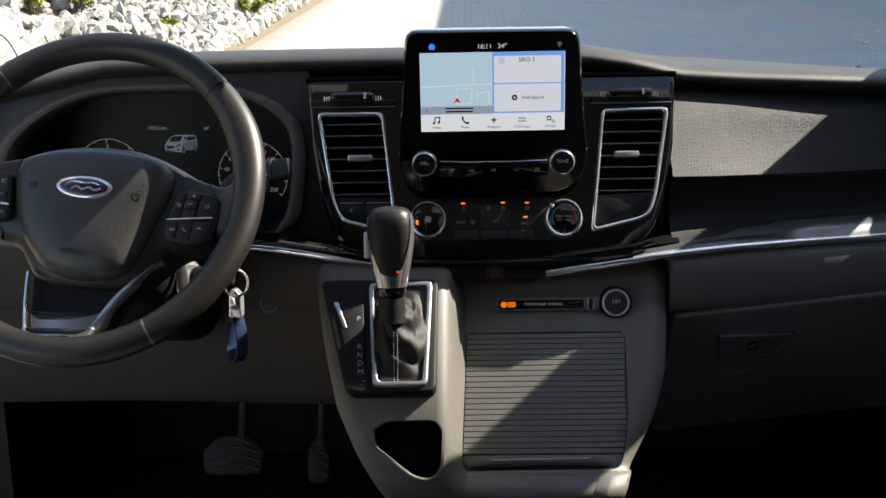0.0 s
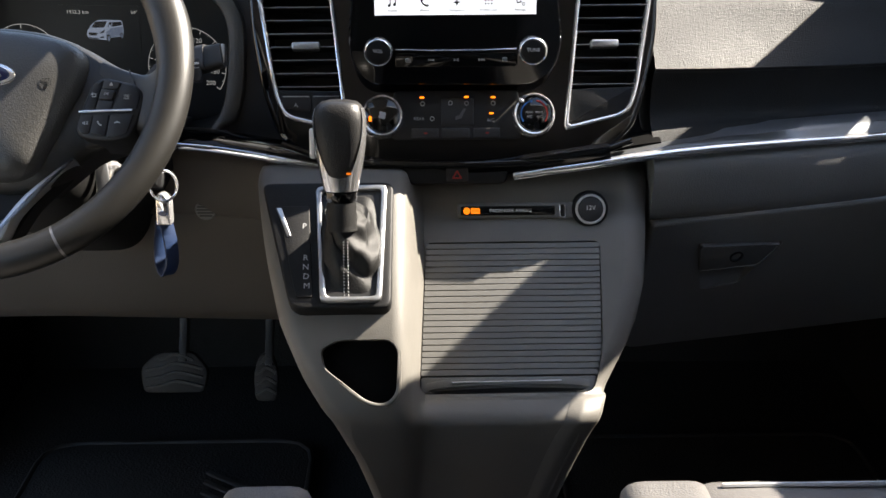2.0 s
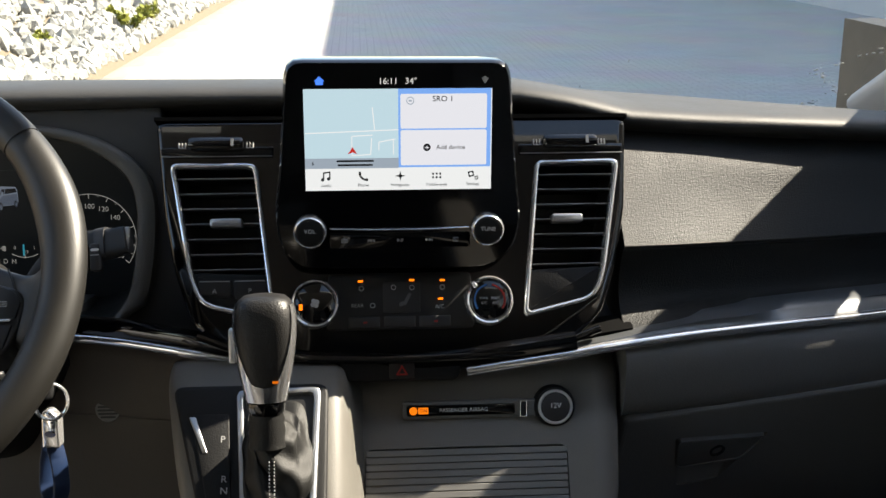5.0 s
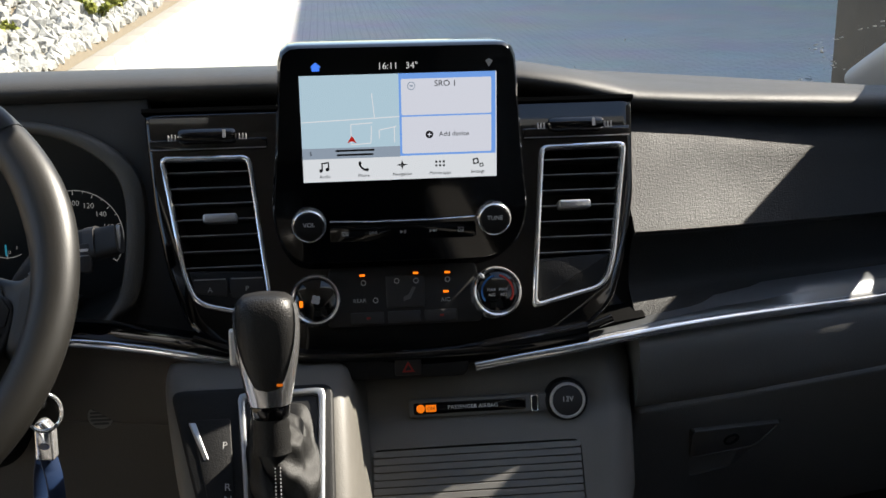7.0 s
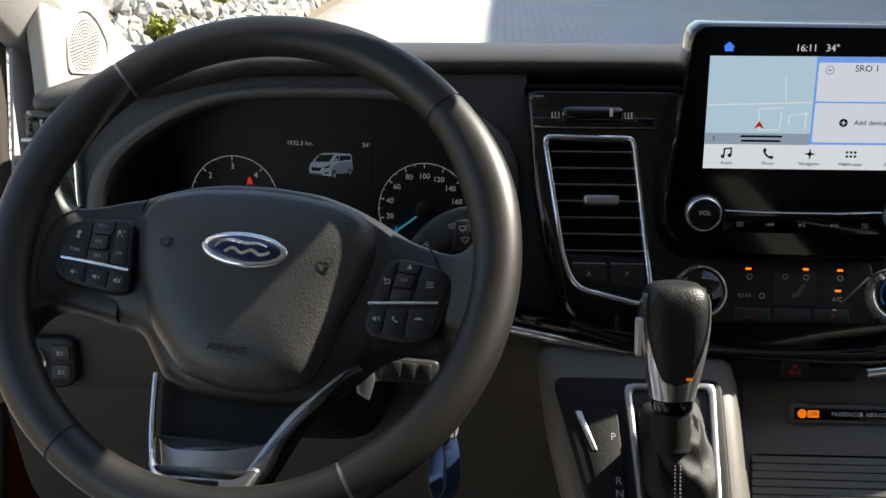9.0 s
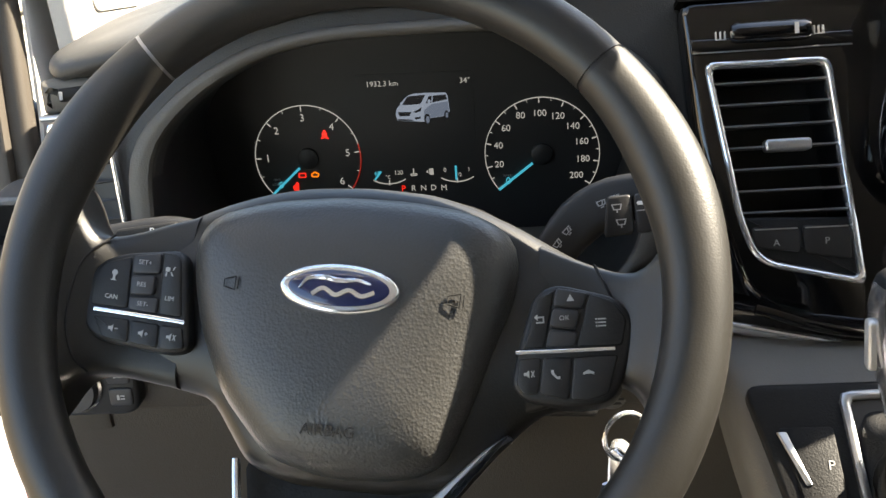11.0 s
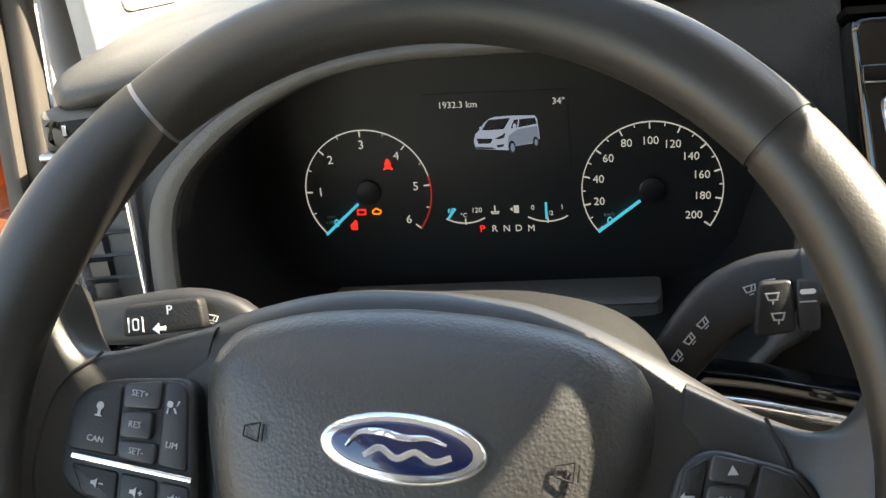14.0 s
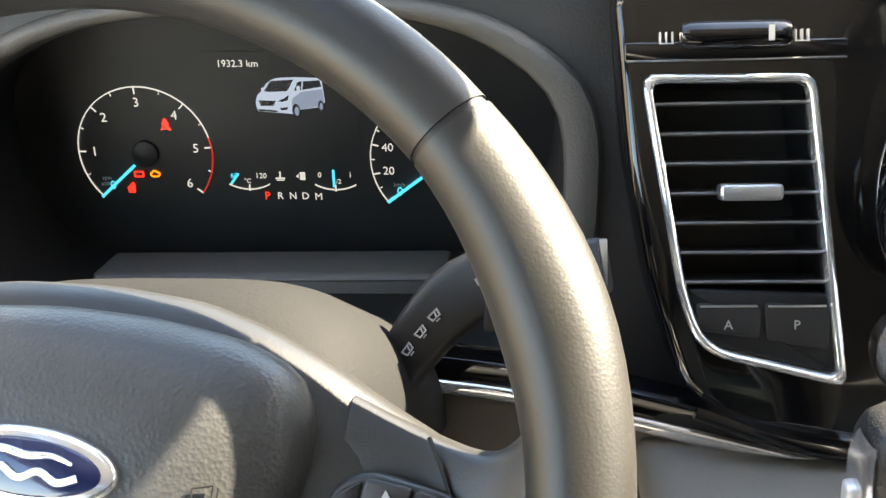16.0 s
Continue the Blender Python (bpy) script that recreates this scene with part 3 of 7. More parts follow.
def inset(pts, d):
    """An outline drawn inwards by d (outwards where negative)."""
    k = len(pts)
    area = sum(pts[i][0] * pts[(i + 1) % k][1] - pts[(i + 1) % k][0] * pts[i][1] for i in range(k))
    sgn, out = (1 if area > 0 else -1), []
    for i in range(k):
        a, b, c = Vector(pts[i - 1]), Vector(pts[i]), Vector(pts[(i + 1) % k])
        e1, e2 = (b - a).normalized(), (c - b).normalized()
        n1, n2 = Vector((-e1.y, e1.x)) * sgn, Vector((-e2.y, e2.x)) * sgn
        m = n1 + n2
        m = m / max(0.3, m.dot(n1)) if m.length > 1e-6 else n1
        out.append(tuple(b + m * d))
    return out


left_hole = rounded(inset(VENT, 0.003), [r * 0.8 for r in VENT_R], 5)
body = placed(plate(BEZEL, -0.11, 0.0, 0.006, 3), FACE)
part("surround", cut(body, placed(plate(left_hole, -0.2, 0.1), FACE), placed(plate(mirror(left_hole), -0.2, 0.1), FACE)), M_GLOSS, stack)
part("backing", plate(box2(-0.187, 1.688, 0.300, 1.760), 0.904, 0.9165), M_FOAM, stack, "matt black backing behind the top edge")
part("top_cap", placed(plate(box2(-0.250, 0.1945, 0.245, 0.1985), -0.05, 0.0015), FACE), M_FOAM, stack, "matt black top edge")
part("lower_blade", placed(sweep(smoothline([(-0.205, -0.03, 0.002), (-0.15, -0.047, 0.006), (-0.06, -0.056, 0.008), (0.06, -0.056, 0.008), (0.15, -0.047, 0.006), (0.205, -0.03, 0.002)], 6), rounded(box2(-0.004, -0.006, 0.004, 0.006), 0.003, 2), up=(0, 0, 1)), FACE), M_GLOSS, stack, "curved gloss black lower edge")


def air_vent(sign):
    v = thing("air_vent", FACE @ Vector((0.18 * sign, 0.0, 0)), "upright air vent with a bright chrome frame and black slats", "air vent", "centre air vents")
    f = (lambda p: mirror(p)) if sign > 0 else (lambda p: p)
    o = resample(f(rounded(VENT, VENT_R, 6)), 96)
    i = resample(f(rounded(inset(VENT, 0.0048), [max(0.003, r - 0.003) for r in VENT_R], 6)), 96)
    part("frame", placed(ringplate(o, i, -0.012, 0.0055, 0.0026), FACE), M_CHROME, v, "bright chrome frame")
    part("housing", placed(plate(f(rounded(inset(VENT, -0.001), 0.006, 3)), -0.075, -0.07), FACE), M_BLACK, v, "black back of the vent")
    wall_o = [FACE @ Vector((*p, -0.004)) for p in i]
    wall_i = [FACE @ Vector((*p, -0.071)) for p in i]
    part("duct", loft([wall_o, wall_i], True, False), M_BLACK, v)
    for k in range(7):
        y = 0.134 - 0.0158 * k
        xl, xr = lerp_rows([(-0.02, -0.2000), (0.03, -0.2125), (0.15, -0.2325)], y)[0] + 0.004, lerp_rows([(-0.02, -0.1265), (0.15, -0.1440)], y)[0] - 0.004
        a, b = (xl, xr) if sign < 0 else (-xr, -xl)
        s = placed(plate(rounded(box2(a, -0.014, b, 0.014), 0.001, 1), -0.0011, 0.0011, 0.0008, 1), shift(0, y, -0.017) @ pose(0, 0, 0, 92, 0, 0))
        blade = part("slat", placed(s, FACE), M_BLACK, v)
        part("front_edge", placed(plate(rounded(box2(a, y - 0.0008, b, y + 0.0008), 0.0005, 1), -0.0036, -0.0024, 0.0005, 1), FACE), M_SATIN, blade, "thin pale front edge")
    tab = plate(rounded(box2(-0.0165, -0.0045, 0.0165, 0.0045), 0.003, 3), -0.01, 0.004, 0.002)
    x = -0.1765 if sign < 0 else 0.1765
    part("slider_tab", placed(tab, FACE @ shift(x, 0.087, 0.0)), M_SILVER, v, "silver slider tab")
    # push-button panel under the slats
    P = [(-0.2090, 0.036), (-0.1360, 0.033), (-0.1305, -0.0105), (-0.1995, 0.006), (-0.2070, 0.026)]
    part("button_panel", placed(plate(f(rounded(P, [0.003, 0.003, 0.003, 0.012, 0.01], 4)), -0.03, 0.0, 0.002), FACE), M_SOFTBLACK, v, "blank black panel under the slats")
    if sign < 0:
        for bx, mark in ((-0.188, "A"), (-0.1525, "P")):
            part("button", placed(plate(rounded([(bx - 0.017, 0.0285), (bx + 0.017, 0.026), (bx + 0.0165, 0.006 - (bx + 0.17) * 0.18), (bx - 0.0155, 0.011 - (bx + 0.17) * 0.15)], 0.003, 3), 0.0, 0.002, 0.001), FACE), M_BLACK, v)
            part("legend", lettering(mark, 0.007, FACE @ shift(bx, 0.0165, 0.0023)), M_PRINT, v, smooth=0)
            part("highlight_line", placed(plate(box2(bx - 0.015, 0.0262, bx + 0.015, 0.0272), 0, 0.0028), FACE), M_SILVER, v)
    # thumb wheel plate above
    u0, u1 = (-0.2455, -0.125) if sign < 0 else (0.125, 0.2415)
    part("shelf", placed(plate(rounded(box2(u0 + 0.003, 0.1555, u1 - 0.003, 0.1660), 0.0015, 2), 0.0, 0.003, 0.0010), FACE), M_GLOSS, v, "gloss plate behind the thumb wheel")
    part("shelf_edge", placed(plate(rounded(box2(u0 + 0.004, 0.1556, u1 - 0.004, 0.1566), 0.0004, 1), 0.002, 0.0038, 0.0003, 1), FACE), M_SATIN, v, "thin bright edge of the plate")
    mid = -0.186 if sign < 0 else 0.182
    wheel = lathe([(0.002, -0.0285), (0.0058, -0.0275), (0.0072, -0.024), (0.0074, -0.012), (0.0074, 0.012), (0.0072, 0.024), (0.0058, 0.0275), (0.002, 0.0285)], 24)
    part("thumb_wheel", placed(wheel, FACE @ shift(mid, 0.1685, 0.006) @ pose(0, 0, 0, 0, 90, 0)), M_GLOSS, v, "glossy dark thumb wheel")
    part("wheel_mark", placed(plate(box2(-0.0015, -0.004, 0.0015, 0.004), 0, 0.0006), FACE @ shift(mid + 0.017, 0.1685, 0.0132)), M_PRINT, v)
    for e in (-1, 1):
        part("vent_icon", placed(joined(*[plate(box2(-0.004 + 0.0032 * q, -0.0028, -0.0032 + 0.0032 * q, 0.0028), 0, 0.0044) for q in range(3)], plate(box2(-0.004, -0.0034, 0.0035, -0.0028), 0, 0.0044)), FACE @ shift(mid + 0.0345 * e, 0.168, 0.0)), M_PRINT, v, smooth=0)
    return v


air_vent(-1)
air_vent(1)

# ---- touch screen unit ----
UNIT = plane((XS, 1.550, 0.898), (1, 0, 0), (0, 0.01, 1)) @ Matrix.Scale(1.008, 4)
unit = thing("infotainment_unit", (XS, 1.60, 0.80), "gloss black touch screen unit standing on the centre stack", "infotainment screen")
SHELL = rounded([(-0.109, 0.103), (0.107, 0.102), (0.117, -0.025), (0.1215, -0.055), (0.113, -0.090), (0.088, -0.106), (-0.103, -0.104), (-0.119, -0.082), (-0.1235, -0.050), (-0.117, 0.0)], [0.014, 0.014, 0.02, 0.02, 0.015, 0.015, 0.015, 0.015, 0.02, 0.02], 5)
ring = resample(SHELL, 96)


def scaled(pts, s, dy=0.0):
    return [(x * s, y * s + dy) for x, y in pts]


shell = loft([[UNIT @ Vector((x, y, z)) for x, y in scaled(ring, s)] for s, z in ((0.90, -0.085), (0.97, -0.06), (1.0, -0.03), (1.0, -0.006), (0.992, -0.001), (0.975, 0.002))])
part("casing", shell, M_GLOSS, unit)
M_MAP = glow("lit_screen_pale_blue", (0.47, 0.66, 0.80), 0.22)
M_CARD = glow("lit_screen_card", (0.68, 0.72, 0.84), 0.23)
M_FRAMEBLUE = glow("lit_screen_blue", (0.16, 0.36, 0.85), 0.24)
M_BAR = glow("lit_screen_bar", (0.70, 0.75, 0.82), 0.24)
M_MAPBAR = glow("lit_screen_grey_blue", (0.36, 0.45, 0.58), 0.18)
M_INK = material("black_ink", (0.01, 0.01, 0.012), 0.4)
S0, S1, T0, T1 = -0.0915, 0.0895, -0.0235, 0.0755         # lit area
screen = part("screen", placed(plate(box2(S0, T0, S1, T1), 0.0, 0.0024), UNIT), M_BAR, unit, "lit screen showing a map and cards", smooth=0)


def on_screen(name, pts, mat, z=0.0030, label=""):
    return part(name, placed(plate(pts, 0.0020, z), UNIT), mat, screen, label, smooth=0)


on_screen("map", box2(S0, 0.0, -0.001, T1), M_MAP, label="pale blue map")
on_screen("map_bar", box2(S0, -0.0015, -0.001, 0.0085), M_MAPBAR, 0.0033)
on_screen("card_frame", box2(-0.001, -0.001, S1 - 0.001, T1), M_FRAMEBLUE)
on_screen("card", rounded(box2(0.001, 0.037, S1 - 0.005, T1 - 0.005), 0.001, 1), M_CARD, 0.0034)
on_screen("card", rounded(box2(0.001, 0.001, S1 - 0.005, 0.0355), 0.001, 1), M_CARD, 0.0034)
for k, (a, b) in enumerate((((-0.091, 0.033), (-0.001, 0.036)), ((-0.026, 0.058), (-0.024, 0.036)), ((-0.046, 0.030), (-0.046, 0.011)), ((-0.046, 0.030), (-0.026, 0.031)), ((-0.046, 0.011), (-0.028, 0.012)), ((-0.028, 0.012), (-0.027, 0.028)), ((-0.020, 0.024), (-0.004, 0.027)), ((-0.020, 0.024), (-0.020, 0.016)), ((-0.006, 0.027), (-0.006, 0.012)))):
    d = (Vector(b) - Vector(a)).normalized()
    w = Vector((-d.y, d.x)) * 0.00045
    on_screen("street_line", [tuple(Vector(a) - w), tuple(Vector(b) - w), tuple(Vector(b) + w), tuple(Vector(a) + w)], M_BAR, 0.0033)
on_screen("position_arrow", [(-0.050, 0.0125), (-0.0455, 0.0145), (-0.041, 0.0125), (-0.0455, 0.0195)], M_RED, 0.0036)
for text, size, x, y, mat in (("16:11", 0.0085, -0.0105, 0.0825, M_WHITE), ("34°", 0.0085, 0.0115, 0.0825, M_WHITE)):
    part("readout", lettering(text, size, UNIT @ shift(x, y, 0.0026)), mat, unit, smooth=0)
for text, size, x, y in (("SRO 1", 0.0078, 0.042, 0.0655), ("Add device", 0.0062, 0.0495, 0.0185), ("S", 0.005, -0.084, 0.0035), ("Audio", 0.0042, -0.0715, -0.0182), ("Phone", 0.0042, -0.0355, -0.0182), ("Navigation", 0.0042, 0.0005, -0.0182), ("Mobile apps", 0.0042, 0.036, -0.0182), ("Settings", 0.0042, 0.0715, -0.0182)):
    part("readout", lettering(text, size, UNIT @ shift(x, y, 0.0036)), M_INK, screen, smooth=0)
for y, w in ((0.0058, 0.036), (0.0018, 0.034)):
    on_screen("street_name_bar", rounded(box2(-0.043 - w / 2, y - 0.0009, -0.043 + w / 2, y + 0.0009), 0.0004, 1), M_INK, 0.0036)
on_screen("add_disc", [(x + 0.0265, y + 0.0185) for x, y in disc(0.0036, 20)], M_INK, 0.0036)
part("plus_sign", placed(joined(plate(box2(0.0245, 0.0181, 0.0285, 0.0189), 0.0034, 0.0039), plate(box2(0.0261, 0.0165, 0.0269, 0.0205), 0.0034, 0.0038)), UNIT), M_CARD, screen, smooth=0)
part("tyre_icon", placed(joined(ringplate([(x + 0.0105, y + 0.064) for x, y in disc(0.0038, 20)], [(x + 0.0105, y + 0.064) for x, y in disc(0.0030, 20)], 0.0020, 0.0036), plate(box2(0.0090, 0.0632, 0.0120, 0.0648), 0.0020, 0.0036)), UNIT), M_MAPBAR, screen, smooth=0)
for k, x in enumerate((-0.0715, -0.0355, 0.0005, 0.036, 0.0715)):
    y = -0.0095
    if k == 0:
        shapes = [[(x - 0.003, y - 0.003), (x - 0.0018, y - 0.003), (x - 0.0018, y + 0.004), (x - 0.003, y + 0.004)], [(x + 0.003, y - 0.002), (x + 0.0042, y - 0.002), (x + 0.0042, y + 0.005), (x + 0.003, y + 0.005)], [(x - 0.003, y + 0.003), (x + 0.0042, y + 0.004), (x + 0.0042, y + 0.0052), (x - 0.003, y + 0.0042)], [(x - 0.0035 + a, y - 0.003 + b) for a, b in disc(0.0016, 10)], [(x + 0.0024 + a, y - 0.002 + b) for a, b in disc(0.0016, 10)]]
    elif k == 1:
        shapes = [rounded([(x - 0.0046, y + 0.0040), (x - 0.0030, y + 0.0050), (x - 0.0016, y + 0.0026), (x - 0.0026, y + 0.0014), (x - 0.0014, y - 0.0006), (x + 0.0006, y - 0.0020), (x + 0.0020, y - 0.0026), (x + 0.0034, y - 0.0016), (x + 0.0050, y - 0.0032), (x + 0.0038, y - 0.0048), (x + 0.0010, y - 0.0044), (x - 0.0024, y - 0.0020), (x - 0.0044, y + 0.0014)], 0.0006, 2)]
    elif k == 2:
        shapes = [[(x + r * math.cos(a), y + r * math.sin(a)) for r, a in ((0.005, 0), (0.0014, 0.785), (0.005, 1.571), (0.0014, 2.356), (0.005, 3.142), (0.0014, 3.927), (0.005, 4.712), (0.0014, 5.498))]]
    elif k == 3:
        shapes = [box2(x + i * 0.0035 - 0.0009, y + j * 0.0036 - 0.0009, x + i * 0.0035 + 0.0009, y + j * 0.0036 + 0.0009) for i in (-1, 0, 1) for j in (-0.5, 0.5)]
    else:
        shapes = []
        for gx, gy, gr in ((x - 0.0018, y + 0.0012, 0.0034), (x + 0.0036, y - 0.0026, 0.0022)):
            teeth = [(gx + gr * (1.0 if (i // 2) % 2 else 0.80) * math.cos(i * 0.19635 * 2), gy + gr * (1.0 if (i // 2) % 2 else 0.80) * math.sin(i * 0.19635 * 2)) for i in range(16)]
            bore = [(gx + gr * 0.52 * math.cos(i * 0.3927), gy + gr * 0.52 * math.sin(i * 0.3927)) for i in range(16)]
            part("menu_icon", placed(ringplate(teeth, bore, 0.0020, 0.0034), UNIT), M_INK, screen, smooth=0)
    if shapes:
        part("menu_icon", placed(joined(*[plate(s, 0.0020, 0.0034) for s in shapes]), UNIT), M_INK, screen, smooth=0)
part("home_icon", placed(plate([(-0.0795, 0.0795), (-0.0725, 0.0795), (-0.0725, 0.083), (-0.071, 0.083), (-0.076, 0.0875), (-0.081, 0.083), (-0.0795, 0.083)], 0.0018, 0.0028), UNIT), M_BLUE, unit, smooth=0)
part("wireless_icon", placed(plate([(0.079, 0.085), (0.0825, 0.0795), (0.086, 0.085), (0.0825, 0.0872)], 0.0018, 0.0028), UNIT), M_PRINT, unit, smooth=0)
for text, x in (("VOL", -0.0885), ("TUNE", 0.0865)):
    k = part("knob", placed(lathe([(0.0165, -0.004), (0.0165, 0.004), (0.0158, 0.008), (0.0145, 0.0092), (0.0136, 0.0085), (0.0136, 0.004)], 36), UNIT @ shift(x, -0.064, 0.002)), M_CHROME, unit, "chrome ringed rotary knob")
    part("cap", placed(lathe([(0.0135, 0.004), (0.0130, 0.0098), (0.0115, 0.0104)], 32), UNIT @ shift(x, -0.064, 0.002)), M_SOFTBLACK, k, "black knob cap")
    part("legend", lettering(text, 0.0058, UNIT @ shift(x, -0.062, 0.0126)), M_LABEL, k, smooth=0)
part("chrome_line", placed(sweep([(-0.069, -0.062, 0.003), (-0.03, -0.0632, 0.004), (0.03, -0.0632, 0.004), (0.068, -0.062, 0.003)], rounded(box2(-0.0008, -0.0008, 0.0008, 0.0008), 0.0004, 1), up=(0, 0, 1)), UNIT), M_CHROME, unit)
UNIT_KEYS = [(-0.055, [box2(-0.0032, q - 0.0003, 0.0032, q + 0.0003) for q in (-0.0016, 0.0, 0.0016)] + [box2(q - 0.0005, r - 0.0008, q + 0.0005, r + 0.0008) for q, r in ((-0.001, -0.0016), (0.0012, 0.0), (-0.0004, 0.0016))]),
        (-0.028, [box2(-0.0040, -0.0016, -0.0034, 0.0016), [(-0.0032, 0.0), (-0.0004, -0.0016), (-0.0004, 0.0016)], [(0.0, 0.0), (0.0028, -0.0016), (0.0028, 0.0016)]]),
        (0.0, [[(-0.0030, -0.0017), (-0.0002, 0.0), (-0.0030, 0.0017)], box2(0.0006, -0.0016, 0.0012, 0.0016), box2(0.0020, -0.0016, 0.0026, 0.0016)]),
        (0.028, [[(-0.0028, -0.0016), (0.0, 0.0), (-0.0028, 0.0016)], [(0.0004, -0.0016), (0.0032, 0.0), (0.0004, 0.0016)], box2(0.0034, -0.0016, 0.0040, 0.0016)]),
        (0.055, [box2(-0.0026, -0.0022, 0.0026, -0.0017), box2(-0.0026, 0.0017, 0.0026, 0.0022), box2(-0.0026, -0.0017, -0.0021, 0.0017), box2(0.0021, -0.0017, 0.0026, 0.0017), [(-0.0019, 0.0012), (-0.0014, 0.0016), (0.0019, -0.0012), (0.0014, -0.0016)]])]
for x, shapes in UNIT_KEYS:
    part("key_mark", placed(joined(*[plate(q, 0.0015, 0.0026) for q in shapes]), UNIT @ shift(x, -0.0745)), M_PRINT, unit, smooth=0)
part("button_strip", placed(plate(rounded(box2(-0.070, -0.083, 0.070, -0.066), 0.003, 2), 0, 0.0022, 0.001), UNIT), M_GLOSS, unit)

# ---- climate controls ----
CLIM = FACE @ Matrix.Diagonal((0.975, 1, 1, 1))
clim = thing("climate_panel", CLIM @ Vector((0, -0.03, 0)), "black climate control panel with two rotary knobs", "climate control")
part("panel", placed(plate(rounded([(-0.075, 0.032), (0.075, 0.032), (0.078, -0.026), (-0.078, -0.026)], 0.006, 3), -0.01, 0.003, 0.0015), CLIM), M_BLACK, clim)
part("cd_slot", placed(plate(rounded(box2(-0.096, 0.044, 0.103, 0.047), 0.001, 1), 0, 0.006, 0.001), CLIM), M_GLOSS, clim, "gloss black lip over a slot")
for x, y in ((-0.0414, 0.0239), (0.0124, 0.0242), (0.0446, 0.0236), (0.0423, 0.0046)):
    part("indicator_lamp", placed(plate(rounded(box2(x - 0.0027, y - 0.0010, x + 0.0027, y + 0.0010), 0.0004, 1), 0.002, 0.0042), CLIM), M_AMBER, clim, "small lit amber lamp", smooth=0)
part("mode_panel", placed(plate(rounded(box2(-0.018, -0.009, 0.021, 0.0225), 0.0015, 2), 0.001, 0.0042, 0.0008), CLIM), M_DARKGREY, clim)
part("seat_icon", placed(joined(plate([(-0.003, -0.003), (0.004, -0.001), (0.010, 0.010), (0.007, 0.011), (0.002, 0.003), (-0.003, 0.001)], 0.004, 0.0048), plate(disc(0.0022, 12), 0.004, 0.0048)), CLIM @ shift(0.002, 0.0, 0)), M_DIMPRINT, clim, smooth=0)
for x, y in ((-0.038, -0.018), (-0.001, -0.018), (0.036, -0.018)):
    part("button", placed(plate(rounded(box2(x - 0.0165, y - 0.006, x + 0.0165, y + 0.0055), 0.0015, 2), 0.001, 0.0042, 0.001), CLIM), M_DARKGREY, clim)
for text, x, y, sz in (("REAR", -0.045, -0.0012, 0.0055), ("A/C", 0.0415, -0.0035, 0.0058)):
    part("legend", lettering(text, sz, CLIM @ shift(x, y, 0.0032)), M_PRINT, clim, smooth=0)
for x, y in ((-0.0405, 0.0165), (0.0446, 0.0165), (-0.029, -0.0012), (-0.007, 0.017), (0.0125, 0.0165)):
    part("icon", placed(ringplate(disc(0.0028, 16), disc(0.0019, 16), 0.002, 0.0046), CLIM @ shift(x, y, 0)), M_PRINT, clim, smooth=0)
for x in (-0.037, 0.037):
    part("heater_mark", placed(plate(box2(x - 0.002, -0.0195, x + 0.002, -0.0175), 0.003, 0.0046), CLIM), M_DIMRED, clim, smooth=0)
for x in (-0.0885, 0.0925):
    k = part("knob", placed(lathe([(0.0255, -0.002), (0.0255, 0.012), (0.0246, 0.019), (0.0232, 0.0215), (0.0218, 0.0210), (0.0214, 0.017), (0.0214, 0.010)], 48), CLIM @ shift(x, 0.0008, 0)), M_CHROME, clim, "large knob with a bright chrome ring")
    part("cap", placed(lathe([(0.0213, 0.004), (0.0208, 0.018), (0.019, 0.0196)], 40), CLIM @ shift(x, 0.0008, 0)), M_GLOSS, k, "gloss black knob face")
    if x > 0:
        M_BLUEARC, M_REDARC = material("blue_arc_print", (0.02, 0.12, 0.35), 0.4), material("red_arc_print", (0.45, 0.03, 0.02), 0.4)
        for a0, a1, mt in ((100, 215, M_BLUEARC), (80, -35, M_REDARC)):
            pts = [radians(a0 + (a1 - a0) * i / 14) for i in range(15)]
            arc = [(0.0165 * math.cos(a), 0.0165 * math.sin(a)) for a in pts] + [(0.0148 * math.cos(a), 0.0148 * math.sin(a)) for a in reversed(pts)]
            part("temperature_arc", placed(plate(arc, 0.019, 0.0202), CLIM @ shift(x, 0.0008, 0)), mt, k, smooth=0)
        for tx in (-0.006, 0.006):
            part("legend", lettering("MAX", 0.0042, CLIM @ shift(x + tx, 0.0025, 0.0200)), M_PRINT, k, smooth=0)
            part("legend", lettering("A/C", 0.0042, CLIM @ shift(x + tx, -0.0025, 0.0200)), M_PRINT, k, smooth=0)
        part("pointer", placed(plate(rounded(box2(-0.0035, -0.0018, 0.0035, 0.0018), 0.0012, 2), 0.019, 0.024, 0.0008), CLIM @ shift(x - 0.0155, 0.0165, 0) @ pose(0, 0, 0, 0, 0, 133)), M_CHROME, k)
    else:
        part("lamp", placed(plate(box2(-0.0022, -0.003, 0.0012, 0.003), 0.019, 0.0205), CLIM @ shift(x - 0.014, -0.003, 0)), M_AMBER, k, "lit amber fan step", smooth=0)
        for a in range(4):
            part("fan_blade_mark", placed(plate([(q[0] + 0.0026, q[1]) for q in disc(0.0024, 10)], 0.019, 0.0202), CLIM @ shift(x, 0.0008, 0) @ pose(0, 0, 0, 0, 0, 90 * a + 30)), M_PRINT, k, smooth=0)
HAZ = plane((XS, 1.5235, 0.6935), (1, 0, 0), (0, 0.22, 1))
haz = thing("hazard_switch_panel", HAZ @ Vector((0, -0.013, 0)), "black switch pad with a red warning triangle", "hazard switch")
